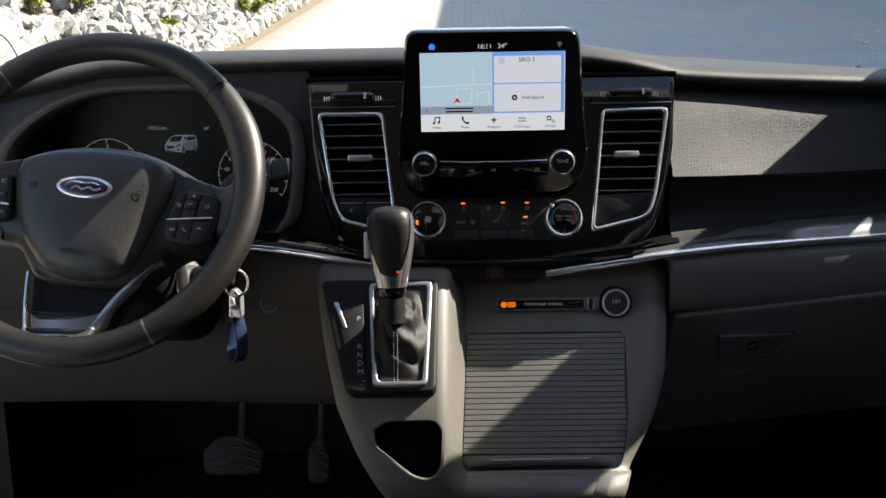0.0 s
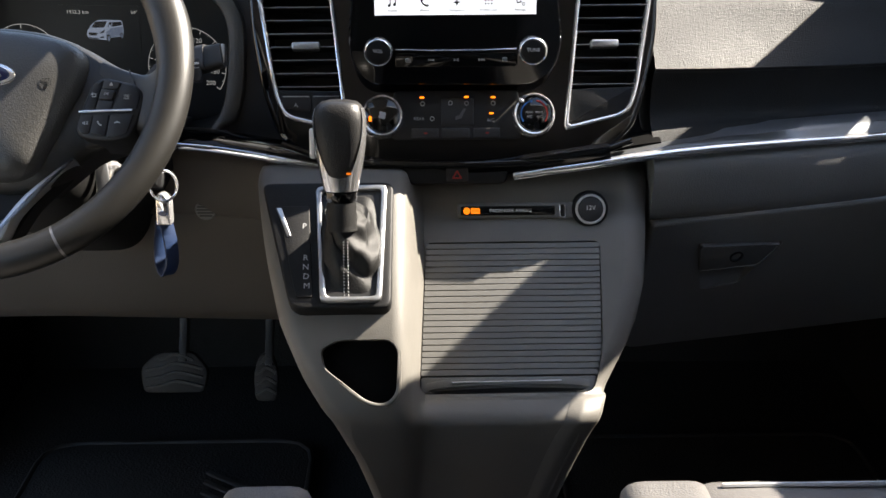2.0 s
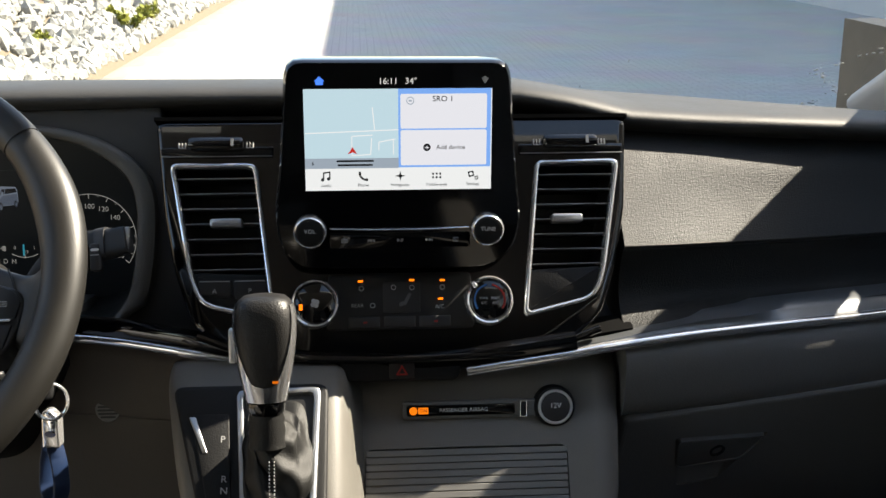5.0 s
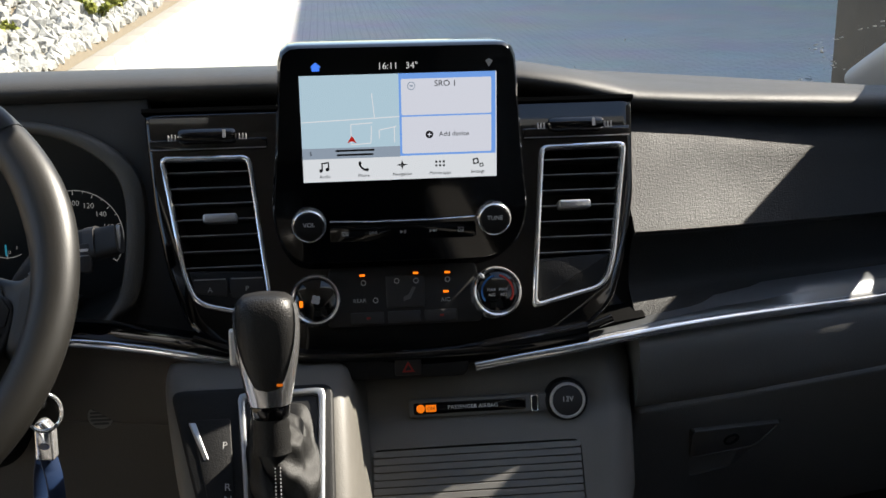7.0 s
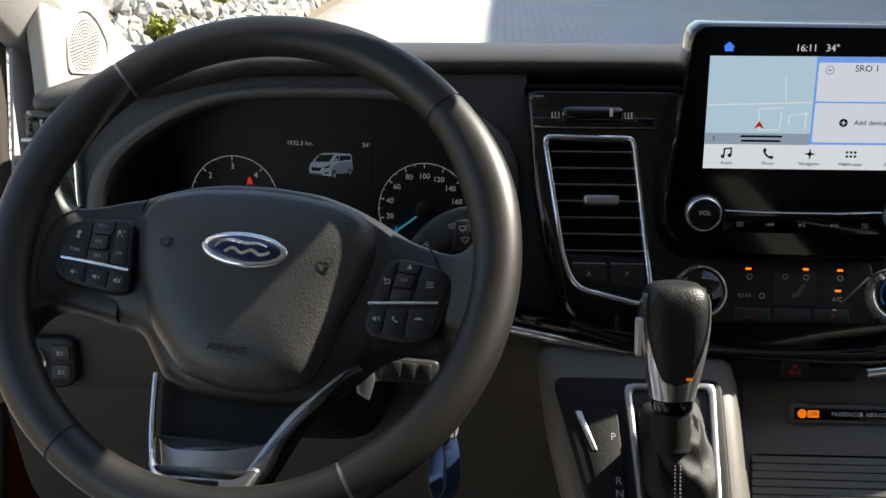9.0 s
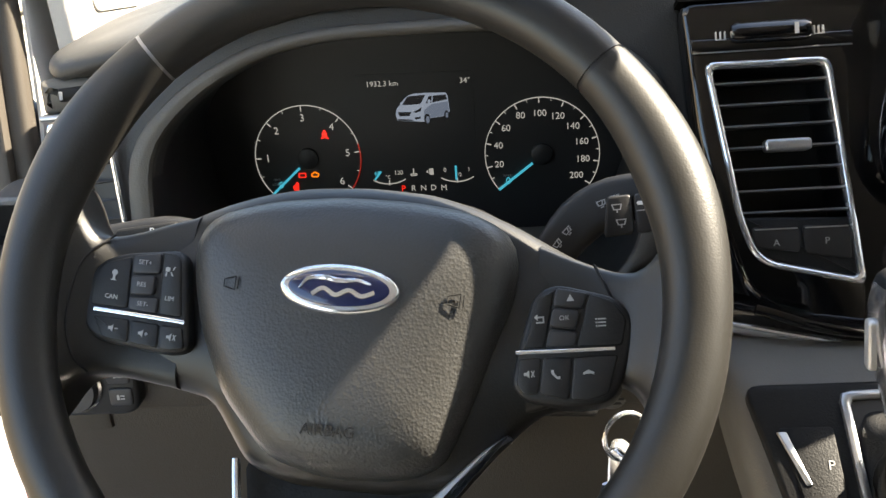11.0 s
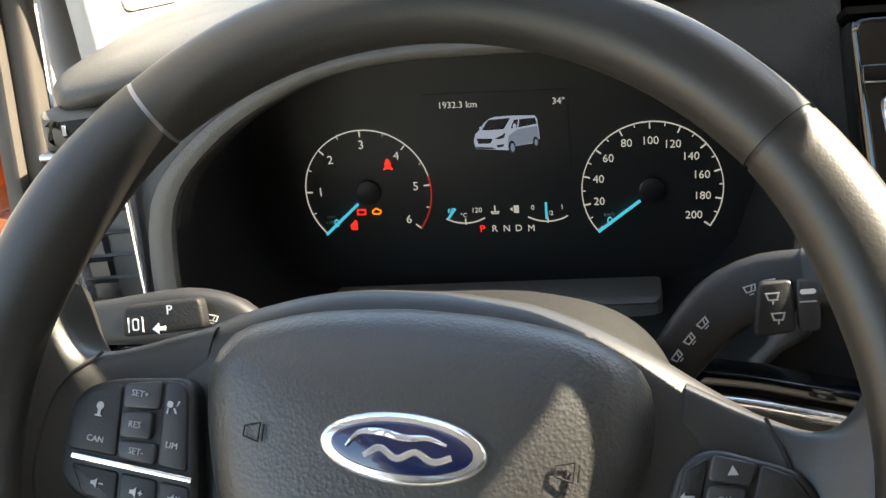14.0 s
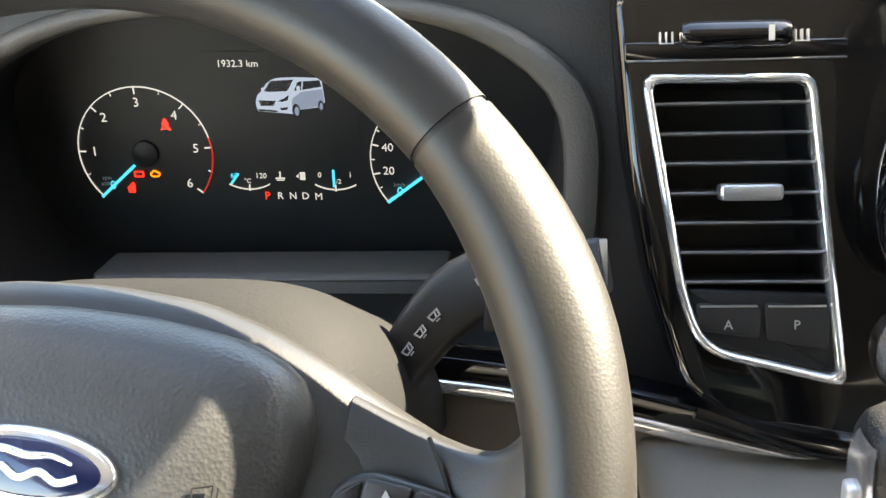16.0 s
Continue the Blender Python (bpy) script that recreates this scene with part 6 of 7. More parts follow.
part("strap", placed(sweep(smoothline(loop, 6), rounded(box2(-0.0011, -0.0075, 0.0011, 0.0075), 0.0008, 1), up=(0, 0, 1)), plane((-0.244, 1.391, 0.686), (0.6, -0.8, 0), (0.05, 0, 1))), M_BLUESTRAP, ringt, "blue leather strap loop")

# ---- instrument cluster ----
CL = plane((-0.3934, 1.785, 0.7697), (1, 0, 0), (0, 0.03, 1)) @ pose(0, 0, 0, 0, 0, -1.2) @ Matrix.Diagonal((0.97, 0.991, 1, 1))
cluster = thing("instrument_cluster", (-0.40, 1.80, 0.70), "lit instrument cluster with two round dials in a dark hood", "instrument cluster")
part("face", placed(plate(rounded(box2(-0.235, -0.085, 0.215, 0.125), 0.03, 4), -0.012, 0.0), CL), M_BLACK, cluster, "matt black instrument face", smooth=0)
part("display", placed(plate(rounded(box2(-0.063, 0.010, 0.048, 0.078), 0.002, 2), 0.0, 0.0008), CL), M_BLACK, cluster, "dark colour display", smooth=0)


def arc_band(r0, r1, a0, a1, n=40):
    t = [radians(a0 + (a1 - a0) * i / n) for i in range(n + 1)]
    return [(r1 * math.cos(a), r1 * math.sin(a)) for a in t] + [(r0 * math.cos(a), r0 * math.sin(a)) for a in reversed(t)]


def dial(cx, cy, r, a0, a1, labels, minor, red_from, needle, unit):
    m = CL @ shift(cx, cy, 0)
    d = part("dial", placed(lathe([(0.010, 0.0), (0.010, 0.003), (0.008, 0.004)], 24), m), M_BLACK, cluster, "round dial with white scale")
    n = len(labels) - 1
    split = a0 + (a1 - a0) * red_from
    part("scale_ring", placed(plate(arc_band(r - 0.0008, r, a0, split), 0.0002, 0.0012), m), M_DIAL, d, smooth=0)
    if red_from < 1:
        part("red_zone", placed(plate(arc_band(r - 0.0011, r, split, a1), 0.0002, 0.0012), m), M_DIMRED2, d, "red end of the scale", smooth=0)
    for i in range(n * minor + 1):
        a = a0 + (a1 - a0) * i / (n * minor)
        big = i % minor == 0
        part("tick", placed(plate(box2(r - (0.0058 if big else 0.0034), -0.0005 if big else -0.0003, r, 0.0005 if big else 0.0003), 0.0002, 0.0011), m @ pose(0, 0, 0, 0, 0, a)), M_DIAL, d, smooth=0)
    for i, text in enumerate(labels):
        a = radians(a0 + (a1 - a0) * i / n)
        rr = r - 0.0125 if len(text) < 3 else r - 0.0155
        part("numeral", lettering(text, 0.0098 if len(text) < 2 else 0.0088, m @ shift(rr * math.cos(a), rr * math.sin(a), 0.0006)), M_CYAN if i == 0 else M_DIAL, d, smooth=0)
    part("needle", placed(plate([(0.012, -0.0006), (r - 0.001, -0.0011), (r - 0.001, 0.0011), (0.012, 0.0016)], 0.003, 0.0046), m @ pose(0, 0, 0, 0, 0, needle)), M_CYAN, d, "glowing cyan needle", smooth=0)
    for k, text in enumerate(unit):
        part("unit_legend", lettering(text, 0.0042, m @ shift(-0.033, -0.020 - 0.0048 * k, 0.0006)), M_PRINT, d, smooth=0)


M_DIMRED2 = glow("dim_red_scale", (0.55, 0.03, 0.02), 0.05)
dial(-0.1135, 0.001, 0.0515, 222, -38, ["0", "1", "2", "3", "4", "5", "6"], 2, 0.80, 222, ["rpm", "x1000"])
dial(0.1095, -0.003, 0.0540, 218, -35, ["0", "20", "40", "60", "80", "100", "120", "140", "160", "180", "200"], 2, 1.0, 218, ["km/h"])
for text, size, x, y, mt in (("1932.3 km", 0.0072, -0.036, 0.0690, M_DIAL), ("34°", 0.0072, 0.041, 0.0690, M_DIAL), ("P", 0.0085, -0.0240, -0.0325, M_RED), ("R", 0.0078, -0.0142, -0.0325, M_DIAL), ("N", 0.0078, -0.0045, -0.0325, M_DIAL), ("D", 0.0078, 0.0050, -0.0325, M_DIAL), ("M", 0.0078, 0.0150, -0.0328, M_DIAL), ("60", 0.0058, -0.0480, -0.0165, M_CYAN), ("120", 0.0058, -0.0275, -0.0165, M_DIAL), ("°C", 0.0048, -0.0380, -0.0205, M_DIAL), ("0", 0.0058, 0.0170, -0.0155, M_DIAL), ("1", 0.0058, 0.0400, -0.0155, M_DIAL), ("/2", 0.0052, 0.0310, -0.0205, M_DIAL)):
    part("readout", lettering(text, size, CL @ shift(x, y, 0.0010)), mt, cluster, smooth=0)
for cx in (-0.0370, 0.0285):
    part("small_gauge", placed(plate([(x + cx, y + 0.004) for x, y in arc_band(0.0308, 0.0316, 240, 300, 16)], 0.0002, 0.0012), CL), M_DIAL, cluster, smooth=0)
    part("gauge_tick", placed(plate(box2(cx - 0.0005, -0.0285, cx + 0.0005, -0.0235), 0.0002, 0.0012), CL), M_DIAL, cluster, smooth=0)
for x, y, turn, ln in ((-0.0475, -0.0185, 52, 0.010), (0.0275, -0.0180, 90, 0.0135)):
    part("small_needle", placed(plate(box2(-ln / 2, -0.0009, ln / 2, 0.0009), 0.0008, 0.0020), CL @ shift(x, y, 0, turn)), M_CYAN, cluster, smooth=0)
part("fuel_icon", placed(joined(plate(box2(-0.002, -0.003, 0.002, 0.003), 0.0002, 0.001), plate([(-0.005, 0), (-0.003, -0.0015), (-0.003, 0.0015)], 0.0002, 0.001)), CL @ shift(0.0040, -0.0165)), M_DIAL, cluster, smooth=0)
part("coolant_icon", placed(joined(plate(box2(-0.0005, -0.001, 0.0005, 0.0035), 0.0002, 0.001), plate(box2(-0.0035, -0.0022, 0.0035, -0.0014), 0.0002, 0.001), plate(box2(-0.003, -0.0036, 0.003, -0.0030), 0.0002, 0.001)), CL @ shift(-0.0130, -0.0165)), M_DIAL, cluster, smooth=0)
part("belt_lamp", placed(joined(plate(disc(0.0016, 12), 0.0002, 0.0012), plate([(-0.0022, -0.0062), (0.0022, -0.0062), (0.0026, -0.0012), (-0.0026, -0.0012)], 0.0002, 0.0012), plate([(-0.0038, -0.0075), (-0.0012, -0.0066), (0.0012, -0.0066), (0.0038, -0.0075), (0.0036, -0.0058), (0.0018, -0.0050), (-0.0018, -0.0050), (-0.0036, -0.0058)], 0.0002, 0.0012)), CL @ shift(-0.0952, 0.0265)), M_RED, cluster, "lit red seat belt warning", smooth=0)
part("battery_lamp", placed(ringplate(resample(box2(-0.0038, -0.0026, 0.0038, 0.0022), 24), resample(box2(-0.0026, -0.0016, 0.0026, 0.0012), 24), 0.0002, 0.0012), CL @ shift(-0.1210, -0.0155)), M_RED, cluster, "lit red battery warning", smooth=0)
ENGINE = [(-0.0038, -0.0012), (-0.0022, -0.0024), (0.0024, -0.0024), (0.0038, -0.001), (0.0038, 0.0012), (0.002, 0.0018), (0.001, 0.0028), (-0.0014, 0.0028), (-0.0024, 0.0014), (-0.0038, 0.0012)]
part("engine_lamp", placed(ringplate(ENGINE, inset(ENGINE, 0.0009), 0.0002, 0.0012), CL @ shift(-0.1085, -0.0155)), M_AMBERDIM, cluster, "lit amber engine warning", smooth=0)
part("door_lamp", placed(plate([(-0.0028, -0.004), (0.0022, -0.004), (0.0026, 0.003), (0.0008, 0.0045), (-0.0014, 0.002), (-0.0036, 0.0)], 0.0002, 0.0012), CL @ shift(-0.1280, -0.0265)), M_RED, cluster, "lit red open door warning", smooth=0)
# the small picture of a white van on the display
M_VAN, M_VANSHADE, M_VANDARK = glow("display_white", (0.42, 0.52, 0.72), 0.055), glow("display_grey_blue", (0.24, 0.31, 0.46), 0.05), glow("display_dark", (0.02, 0.022, 0.03), 0.04)
VP = CL @ shift(-0.0258, 0.0305, 0.0008) @ Matrix.Scale(0.0515 / 212, 4)
def oval(cx, cy, rx, ry):
    return [(cx + rx * math.cos(a * 0.524), cy + ry * math.sin(a * 0.524)) for a in range(12)]


van_px = [("van_body", [(1, 78), (8, 55), (25, 39), (38, 20), (54, 8), (73, 2), (123, 0), (199, 2), (206, 14), (211, 77), (190, 92), (136, 99), (110, 112), (73, 109), (6, 104)], M_VAN, 2),
          ("van_flank", [(112, 66), (142, 44), (205, 36), (210, 77), (190, 90), (136, 99), (110, 100)], M_VANSHADE, 3),
          ("van_windscreen", [(30, 42), (52, 11), (121, 7), (104, 36), (98, 42), (44, 44)], M_VANDARK, 4),
          ("van_windows", [(121, 40), (133, 14), (146, 12), (142, 39)], M_VANDARK, 4), ("van_windows", [(146, 38), (150, 12), (199, 9), (204, 28)], M_VANDARK, 4),
          ("van_mirror", oval(134, 33, 6, 8), M_VAN, 5), ("van_mirror", oval(26, 36, 4, 5), M_VAN, 5),
          ("van_headlamp", [(70, 72), (88, 64), (104, 54), (99, 70), (80, 75)], M_VANDARK, 4),
          ("van_grille", [(11, 70), (63, 72), (54, 87), (16, 87)], M_VANDARK, 4), ("van_bumper", [(6, 97), (60, 101), (70, 107), (8, 103)], M_VANDARK, 4), ("van_fog_lamp", [(73, 94), (98, 91), (95, 99), (78, 101)], M_VANDARK, 4),
          ("van_wheel", oval(122, 101, 12, 21), M_VANDARK, 4), ("van_wheel_rim", oval(124, 103, 7, 14), M_VANSHADE, 5), ("van_wheel", oval(198, 87, 9, 17), M_VANDARK, 4), ("van_wheel_rim", oval(199, 88, 5, 11), M_VANSHADE, 5)]
for nm, pts, mt, lev in van_px:
    part(nm, placed(plate([(x, 118 - y) for x, y in pts], 0, lev * 0.6), VP), mt, cluster, smooth=0)

# ---- glovebox ----
GL = plane((0.435, 1.606, 0.5615), (1, 0.22, 0), (0, -0.46, 0.89)) @ Matrix.Scale(0.963, 4)
glove = thing("glovebox", (0.55, 1.72, 0.36), "closed dark grey glovebox with a recessed latch", "glovebox")
lid = placed(plate(rounded([(-0.142, 0.066), (0.46, 0.080), (0.46, -0.20), (-0.122, -0.20)], [0.008, 0.01, 0.02, 0.02], 4), -0.05, 0.0, 0.006, 3), GL)
LATCH = [(-0.066, 0.020), (0.062, 0.008), (0.018, -0.072), (-0.036, -0.078)]
lid = cut(lid, placed(plate(rounded(LATCH, 0.006, 3), -0.022, 0.05), GL))
part("lid", lid, M_LID, glove, "dark grey glovebox lid", smooth=0)
part("latch_well", placed(plate(rounded(inset(LATCH, 0.0006), 0.006, 3), -0.03, -0.0215), GL), M_BLACK, glove, "dark back of the latch recess")
scoop = loft([[GL @ Vector(p) for p in ring] for ring in ([(-0.037, -0.0765, -0.021), (-0.037, -0.0765, -0.0015), (0.0175, -0.0708, -0.0015), (0.0175, -0.0708, -0.021)], [(-0.043, -0.060, -0.0215), (-0.043, -0.060, -0.0075), (0.0245, -0.0565, -0.0075), (0.0245, -0.0565, -0.0215)], [(-0.049, -0.042, -0.0215), (-0.049, -0.042, -0.0200), (0.0335, -0.040, -0.0200), (0.0335, -0.040, -0.0215)])])
part("finger_scoop", scoop, M_LID, glove, "hollow under the latch for the fingers")
flap = rounded([(-0.062, 0.017), (0.058, 0.006), (0.036, -0.034), (-0.050, -0.036)], 0.006, 4)
lt = part("latch", placed(plate(flap, -0.02, 0.003, 0.004), GL), M_LID, glove, "latch flap with a key hole")
part("flap_edge", placed(ringplate(resample(flap, 48), resample(inset(resample(flap, 48), 0.0016), 48), 0.0, 0.0038, 0.0006), GL), M_LOWER, lt, "raised edge of the flap")
part("lock", placed(lathe([(0.0095, -0.002), (0.0095, 0.0025), (0.0075, 0.0025), (0.0065, 0.0005), (0.003, 0.0002)], 24), GL @ shift(-0.004, -0.010, 0.0025)), M_SOFTBLACK, lt)

# ---- driver's knee panel details ----
sp = thing("panel_grille", (-0.239, 1.59, 0.62), "small round slotted grille in the lower panel", "grille")
SPM = plane((-0.239, 1.588, 0.630), (1, -0.02, 0), (0, 0.10, 1))
part("ring", placed(lathe([(0.0135, -0.006), (0.0135, 0.0015), (0.0125, 0.003)], 28), SPM), M_LOWER, sp)
for k in range(5):
    w = math.sqrt(max(0.0, 0.011 ** 2 - (0.0038 * (k - 2)) ** 2))
    part("slot", placed(plate(rounded(box2(-w, 0.0038 * (k - 2) - 0.0011, w, 0.0038 * (k - 2) + 0.0011), 0.0008, 1), 0.002, 0.0034), SPM), M_BLACK, sp)
sw = thing("light_switch_panel", (-0.677, 1.60, 0.62), "dark headlamp switch panel with a round knob", "light switch")
SWM = plane((-0.677, 1.588, 0.657), (1, 0.0, 0), (0, 0.08, 1))
part("panel", placed(plate(rounded(box2(-0.052, -0.028, 0.052, 0.026), 0.018, 5), -0.01, 0.006, 0.004), SWM), M_BLACK, sw)
part("knob", placed(lathe([(0.020, 0.004), (0.020, 0.014), (0.0185, 0.017), (0.012, 0.0172)], 32), SWM), M_DARKGREY, sw, "round headlamp knob")
part("knob_ring", placed(lathe([(0.0222, 0.004), (0.0222, 0.008), (0.0204, 0.009)], 32), SWM), M_CHROME, sw, "thin chrome ring")
for x in (-0.037, 0.037):
    for y in (-0.010, 0.010):
        part("button", placed(plate(rounded(box2(x - 0.010, y - 0.008, x + 0.010, y + 0.008), 0.003, 2), 0.004, 0.0085, 0.0015), SWM), M_DARKGREY, sw)
        part("icon", placed(joined(plate(box2(x - 0.003, y - 0.0022, x - 0.001, y + 0.0022), 0.008, 0.0089), plate(box2(x, y - 0.0018, x + 0.0035, y - 0.0008), 0.008, 0.0089), plate(box2(x, y + 0.0008, x + 0.0035, y + 0.0018), 0.008, 0.0089)), SWM), M_PRINT, sw, smooth=0)
# side air vent at the end of the dashboard
sv = thing("side_air_vent", (-0.65, 1.66, 0.74), "tall side air vent with a chrome edge under the dash end", "air vent")
SVM = plane((-0.646, 1.632, 0.815), (1, 0.10, 0), (0, 0.18, 1))
SVQ = [(-0.028, 0.054), (0.022, 0.054), (0.024, -0.055), (-0.020, -0.060)]
SVO = rounded(SVQ, 0.006, 3)
part("frame", placed(ringplate(resample(SVO, 60), resample(rounded(inset(SVQ, 0.004), 0.004, 3), 60), -0.01, 0.006, 0.0015), SVM), M_CHROME, sv, "chrome frame")
part("housing", placed(plate(SVO, -0.06, -0.05), SVM), M_BLACK, sv)
for k in range(7):
    part("slat", placed(plate(rounded(box2(-0.024, -0.010, 0.019, 0.010), 0.001, 1), -0.001, 0.001), SVM @ shift(0, 0.045 - 0.0155 * k, -0.012) @ pose(0, 0, 0, 66, 0, 0)), M_DARKGREY, sv)
part("brow", placed(plate(rounded(box2(-0.027, 0.060, 0.030, 0.087), 0.004, 3), -0.04, 0.010, 0.009, 4), SVM), M_HOOD, sv, "rounded panel with a thumb wheel")
part("thumb_wheel", placed(lathe([(0.003, -0.020), (0.0056, -0.0185), (0.0062, 0.0), (0.0056, 0.0185), (0.003, 0.020)], 18), SVM @ shift(0.008, 0.075, 0.008) @ pose(0, 0, 0, 0, 90, 0)), M_SOFTBLACK, sv)
part("wheel_mark", placed(plate(box2(-0.0012, -0.0032, 0.0012, 0.0032), 0, 0.001), SVM @ shift(-0.0085, 0.075, 0.0136)), M_PRINT, sv)
part("silver_line", placed(plate(rounded(box2(-0.030, 0.0555, 0.026, 0.0605), 0.002, 2), 0, 0.012, 0.002), SVM), M_SILVER, sv)
# cup tray at the end of the dashboard
tray = thing("end_cup_tray", (-0.74, 1.60, 0.76), "dark oval cup tray at the end of the dashboard", "cup holder")
TRY = plane((-0.735, 1.585, 0.800), (1, 0, 0), (0, 1, 0.1))
to, ti = resample(rounded(box2(-0.055, -0.075, 0.070, 0.055), 0.05, 6), 60), resample(rounded(box2(-0.046, -0.066, 0.061, 0.046), 0.044, 6), 60)
part("rim", placed(ringplate(to, ti, -0.03, 0.002, 0.003), TRY), M_LOWER, tray)
part("well", placed(joined(loft([[(x, y, z) for x, y in ti] for z in (-0.002, -0.05)], True, False), plate(ti, -0.054, -0.050)), TRY), M_BLACK, tray)
shelf = part("shelf", placed(plate(rounded(box2(-0.80, 1.55, -0.645, 1.80), 0.02, 4), 0.752, 0.766, 0.006), shift(0, 0, 0)), M_PANEL, tray, "dash shelf under the tray")
part("chrome_edge", placed(plate(rounded(box2(-0.80, 1.540, -0.66, 1.556), 0.003, 2), 0.744, 0.754, 0.003), shift(0, 0, 0)), M_CHROME, tray)
part("end_wall", placed(plate(rounded(box2(-0.765, 1.605, -0.665, 2.2), 0.01, 2), 0.60, 0.751), shift(0, 0, 0)), M_KNEE, tray, "dash end under the shelf")

# ---- left door opening ----
sail = thing("pillar_speaker_panel", (-0.76, 2.0, 0.88), "light grey triangular pillar panel with a speaker grille", "speaker panel")
SAIL = plane((-0.750, 0.0, 0.0), (0, 1, 0), (0, 0, 1))
part("panel", placed(plate(rounded([(1.905, 0.78), (2.30, 0.78), (2.285, 0.85), (2.102, 0.956), (1.95, 1.043), (1.86, 1.095), (1.895, 1.00)], 0.02, 4), -0.02, 0.0, 0.006), SAIL), M_TRIM, sail)
TW = [(1.959, 0.886), (2.099, 0.861), (2.120, 0.902), (2.084, 0.938), (2.050, 0.957), (2.003, 0.960), (1.966, 0.935)]
part("grille_frame", placed(ringplate(resample(rounded(TW, 0.016, 4), 60), resample(rounded(inset(TW, 0.003), 0.014, 4), 60), -0.002, 0.003, 0.001), SAIL), M_TRIM, sail)
holes = [placed(plate(disc(0.0012, 6), 0, 0.0012), shift(2.030 + 1.25 * r * 0.0052 * math.cos(6.283 * i / (6 * r)), 0.910 + 0.8 * r * 0.0052 * math.sin(6.283 * i / (6 * r)))) for r in range(1, 9) for i in range(6 * r)]
part("perforation", placed(joined(*holes), SAIL), M_DIMPRINT, sail, smooth=0)
band = part("trim_pillar", placed(plate(rounded([(1.80, 0.48), (2.10, 0.48), (2.10, 1.0), (1.93, 1.08), (1.905, 0.95), (1.875, 0.80), (1.84, 0.70)], 0.02, 3), -0.004, 0.0, 0.001), plane((-0.792, 0, 0), (0, 1, 0), (0, 0, 1))), M_TRIM)
tagged(band, "light grey trim beside the door opening", "pillar trim", kind="structure")
seal_line = smoothline([(-0.795, 1.68, 0.30), (-0.805, 1.76, 0.50), (-0.812, 1.835, 0.68), (-0.815, 1.868, 0.80), (-0.815, 1.895, 0.95), (-0.805, 1.86, 1.08), (-0.775, 1.66, 1.23), (-0.735, 1.38, 1.43), (-0.72, 1.10, 1.60)], 6)
seal = thing("door_seal", (-0.80, 1.70, 0.30), "dark brown rubber seal round the open door", "door seal")
part("bulb", sweep(seal_line, rounded(box2(-0.014, -0.016, 0.014, 0.018), 0.010, 4), up=(-1, 0, 0)), M_SEAL, seal, "soft rounded rubber bulb")
part("flange", sweep([p + Vector((-0.012, 0.0, 0.0)) for p in seal_line], rounded(box2(-0.028, -0.008, 0.028, 0.008), 0.004, 2), up=(-1, 0, 0)), M_SEAL, seal, "flat rubber flange")
jamb = part("trim_jamb", placed(plate(rounded([(1.90, 0.0), (2.42, 0.0), (2.42, 0.86), (1.99, 0.90), (1.95, 0.60)], 0.03, 3), -0.02, 0.02), plane((-0.80, 0, 0), (0, 1, 0), (0, 0, 1))), M_BLACK)
tagged(jamb, "black lining beside the footwell", "trim", kind="structure")
door = thing("open_driver_door", (-0.92, 1.95, 0.02), "open orange driver's door with a black mirror", "car door")
DR = plane((-0.90, 1.98, 0.0), (-0.62, 0.78, 0), (0, 0, 1))
part("skin", placed(plate(rounded(box2(0.0, 0.02, 0.95, 0.80), 0.04, 4), -0.03, 0.04, 0.015), DR), M_PAINT, door, "glossy orange door skin")
part("jamb", placed(plate(rounded(box2(-0.05, 0.0, 0.03, 0.74), 0.01, 3), -0.05, 0.05, 0.01), plane((-0.875, 1.90, 0.0), (-1, 0.25, 0), (0, 0, 1))), M_PAINT, door, "orange door post")
part("lining", placed(plate(rounded(box2(0.06, 0.06, 0.90, 0.76), 0.05, 4), 0.04, 0.075, 0.015), DR), M_BLACK, door, "black door lining")
part("window_frame", placed(ringplate(resample(rounded([(0.0, 0.78), (0.93, 0.78), (0.90, 1.30), (0.55, 1.42)], 0.03, 3), 60), resample(rounded(inset([(0.0, 0.78), (0.93, 0.78), (0.90, 1.30), (0.55, 1.42)], 0.05), 0.03, 3), 60), -0.02, 0.02, 0.006), DR), M_BLACK, door, "black window frame")
part("mirror", placed(loft([[(x * s, y * s, z) for x, y in resample(rounded(box2(-0.10, -0.14, 0.10, 0.14), 0.04, 5), 40)] for s, z in ((0.6, -0.07), (0.92, -0.045), (1.0, 0.0), (0.96, 0.012))]), plane((-1.13, 2.10, 0.95), (1, -0.15, 0), (0, 0, 1))), M_BLACK, door, "black wing mirror housing")

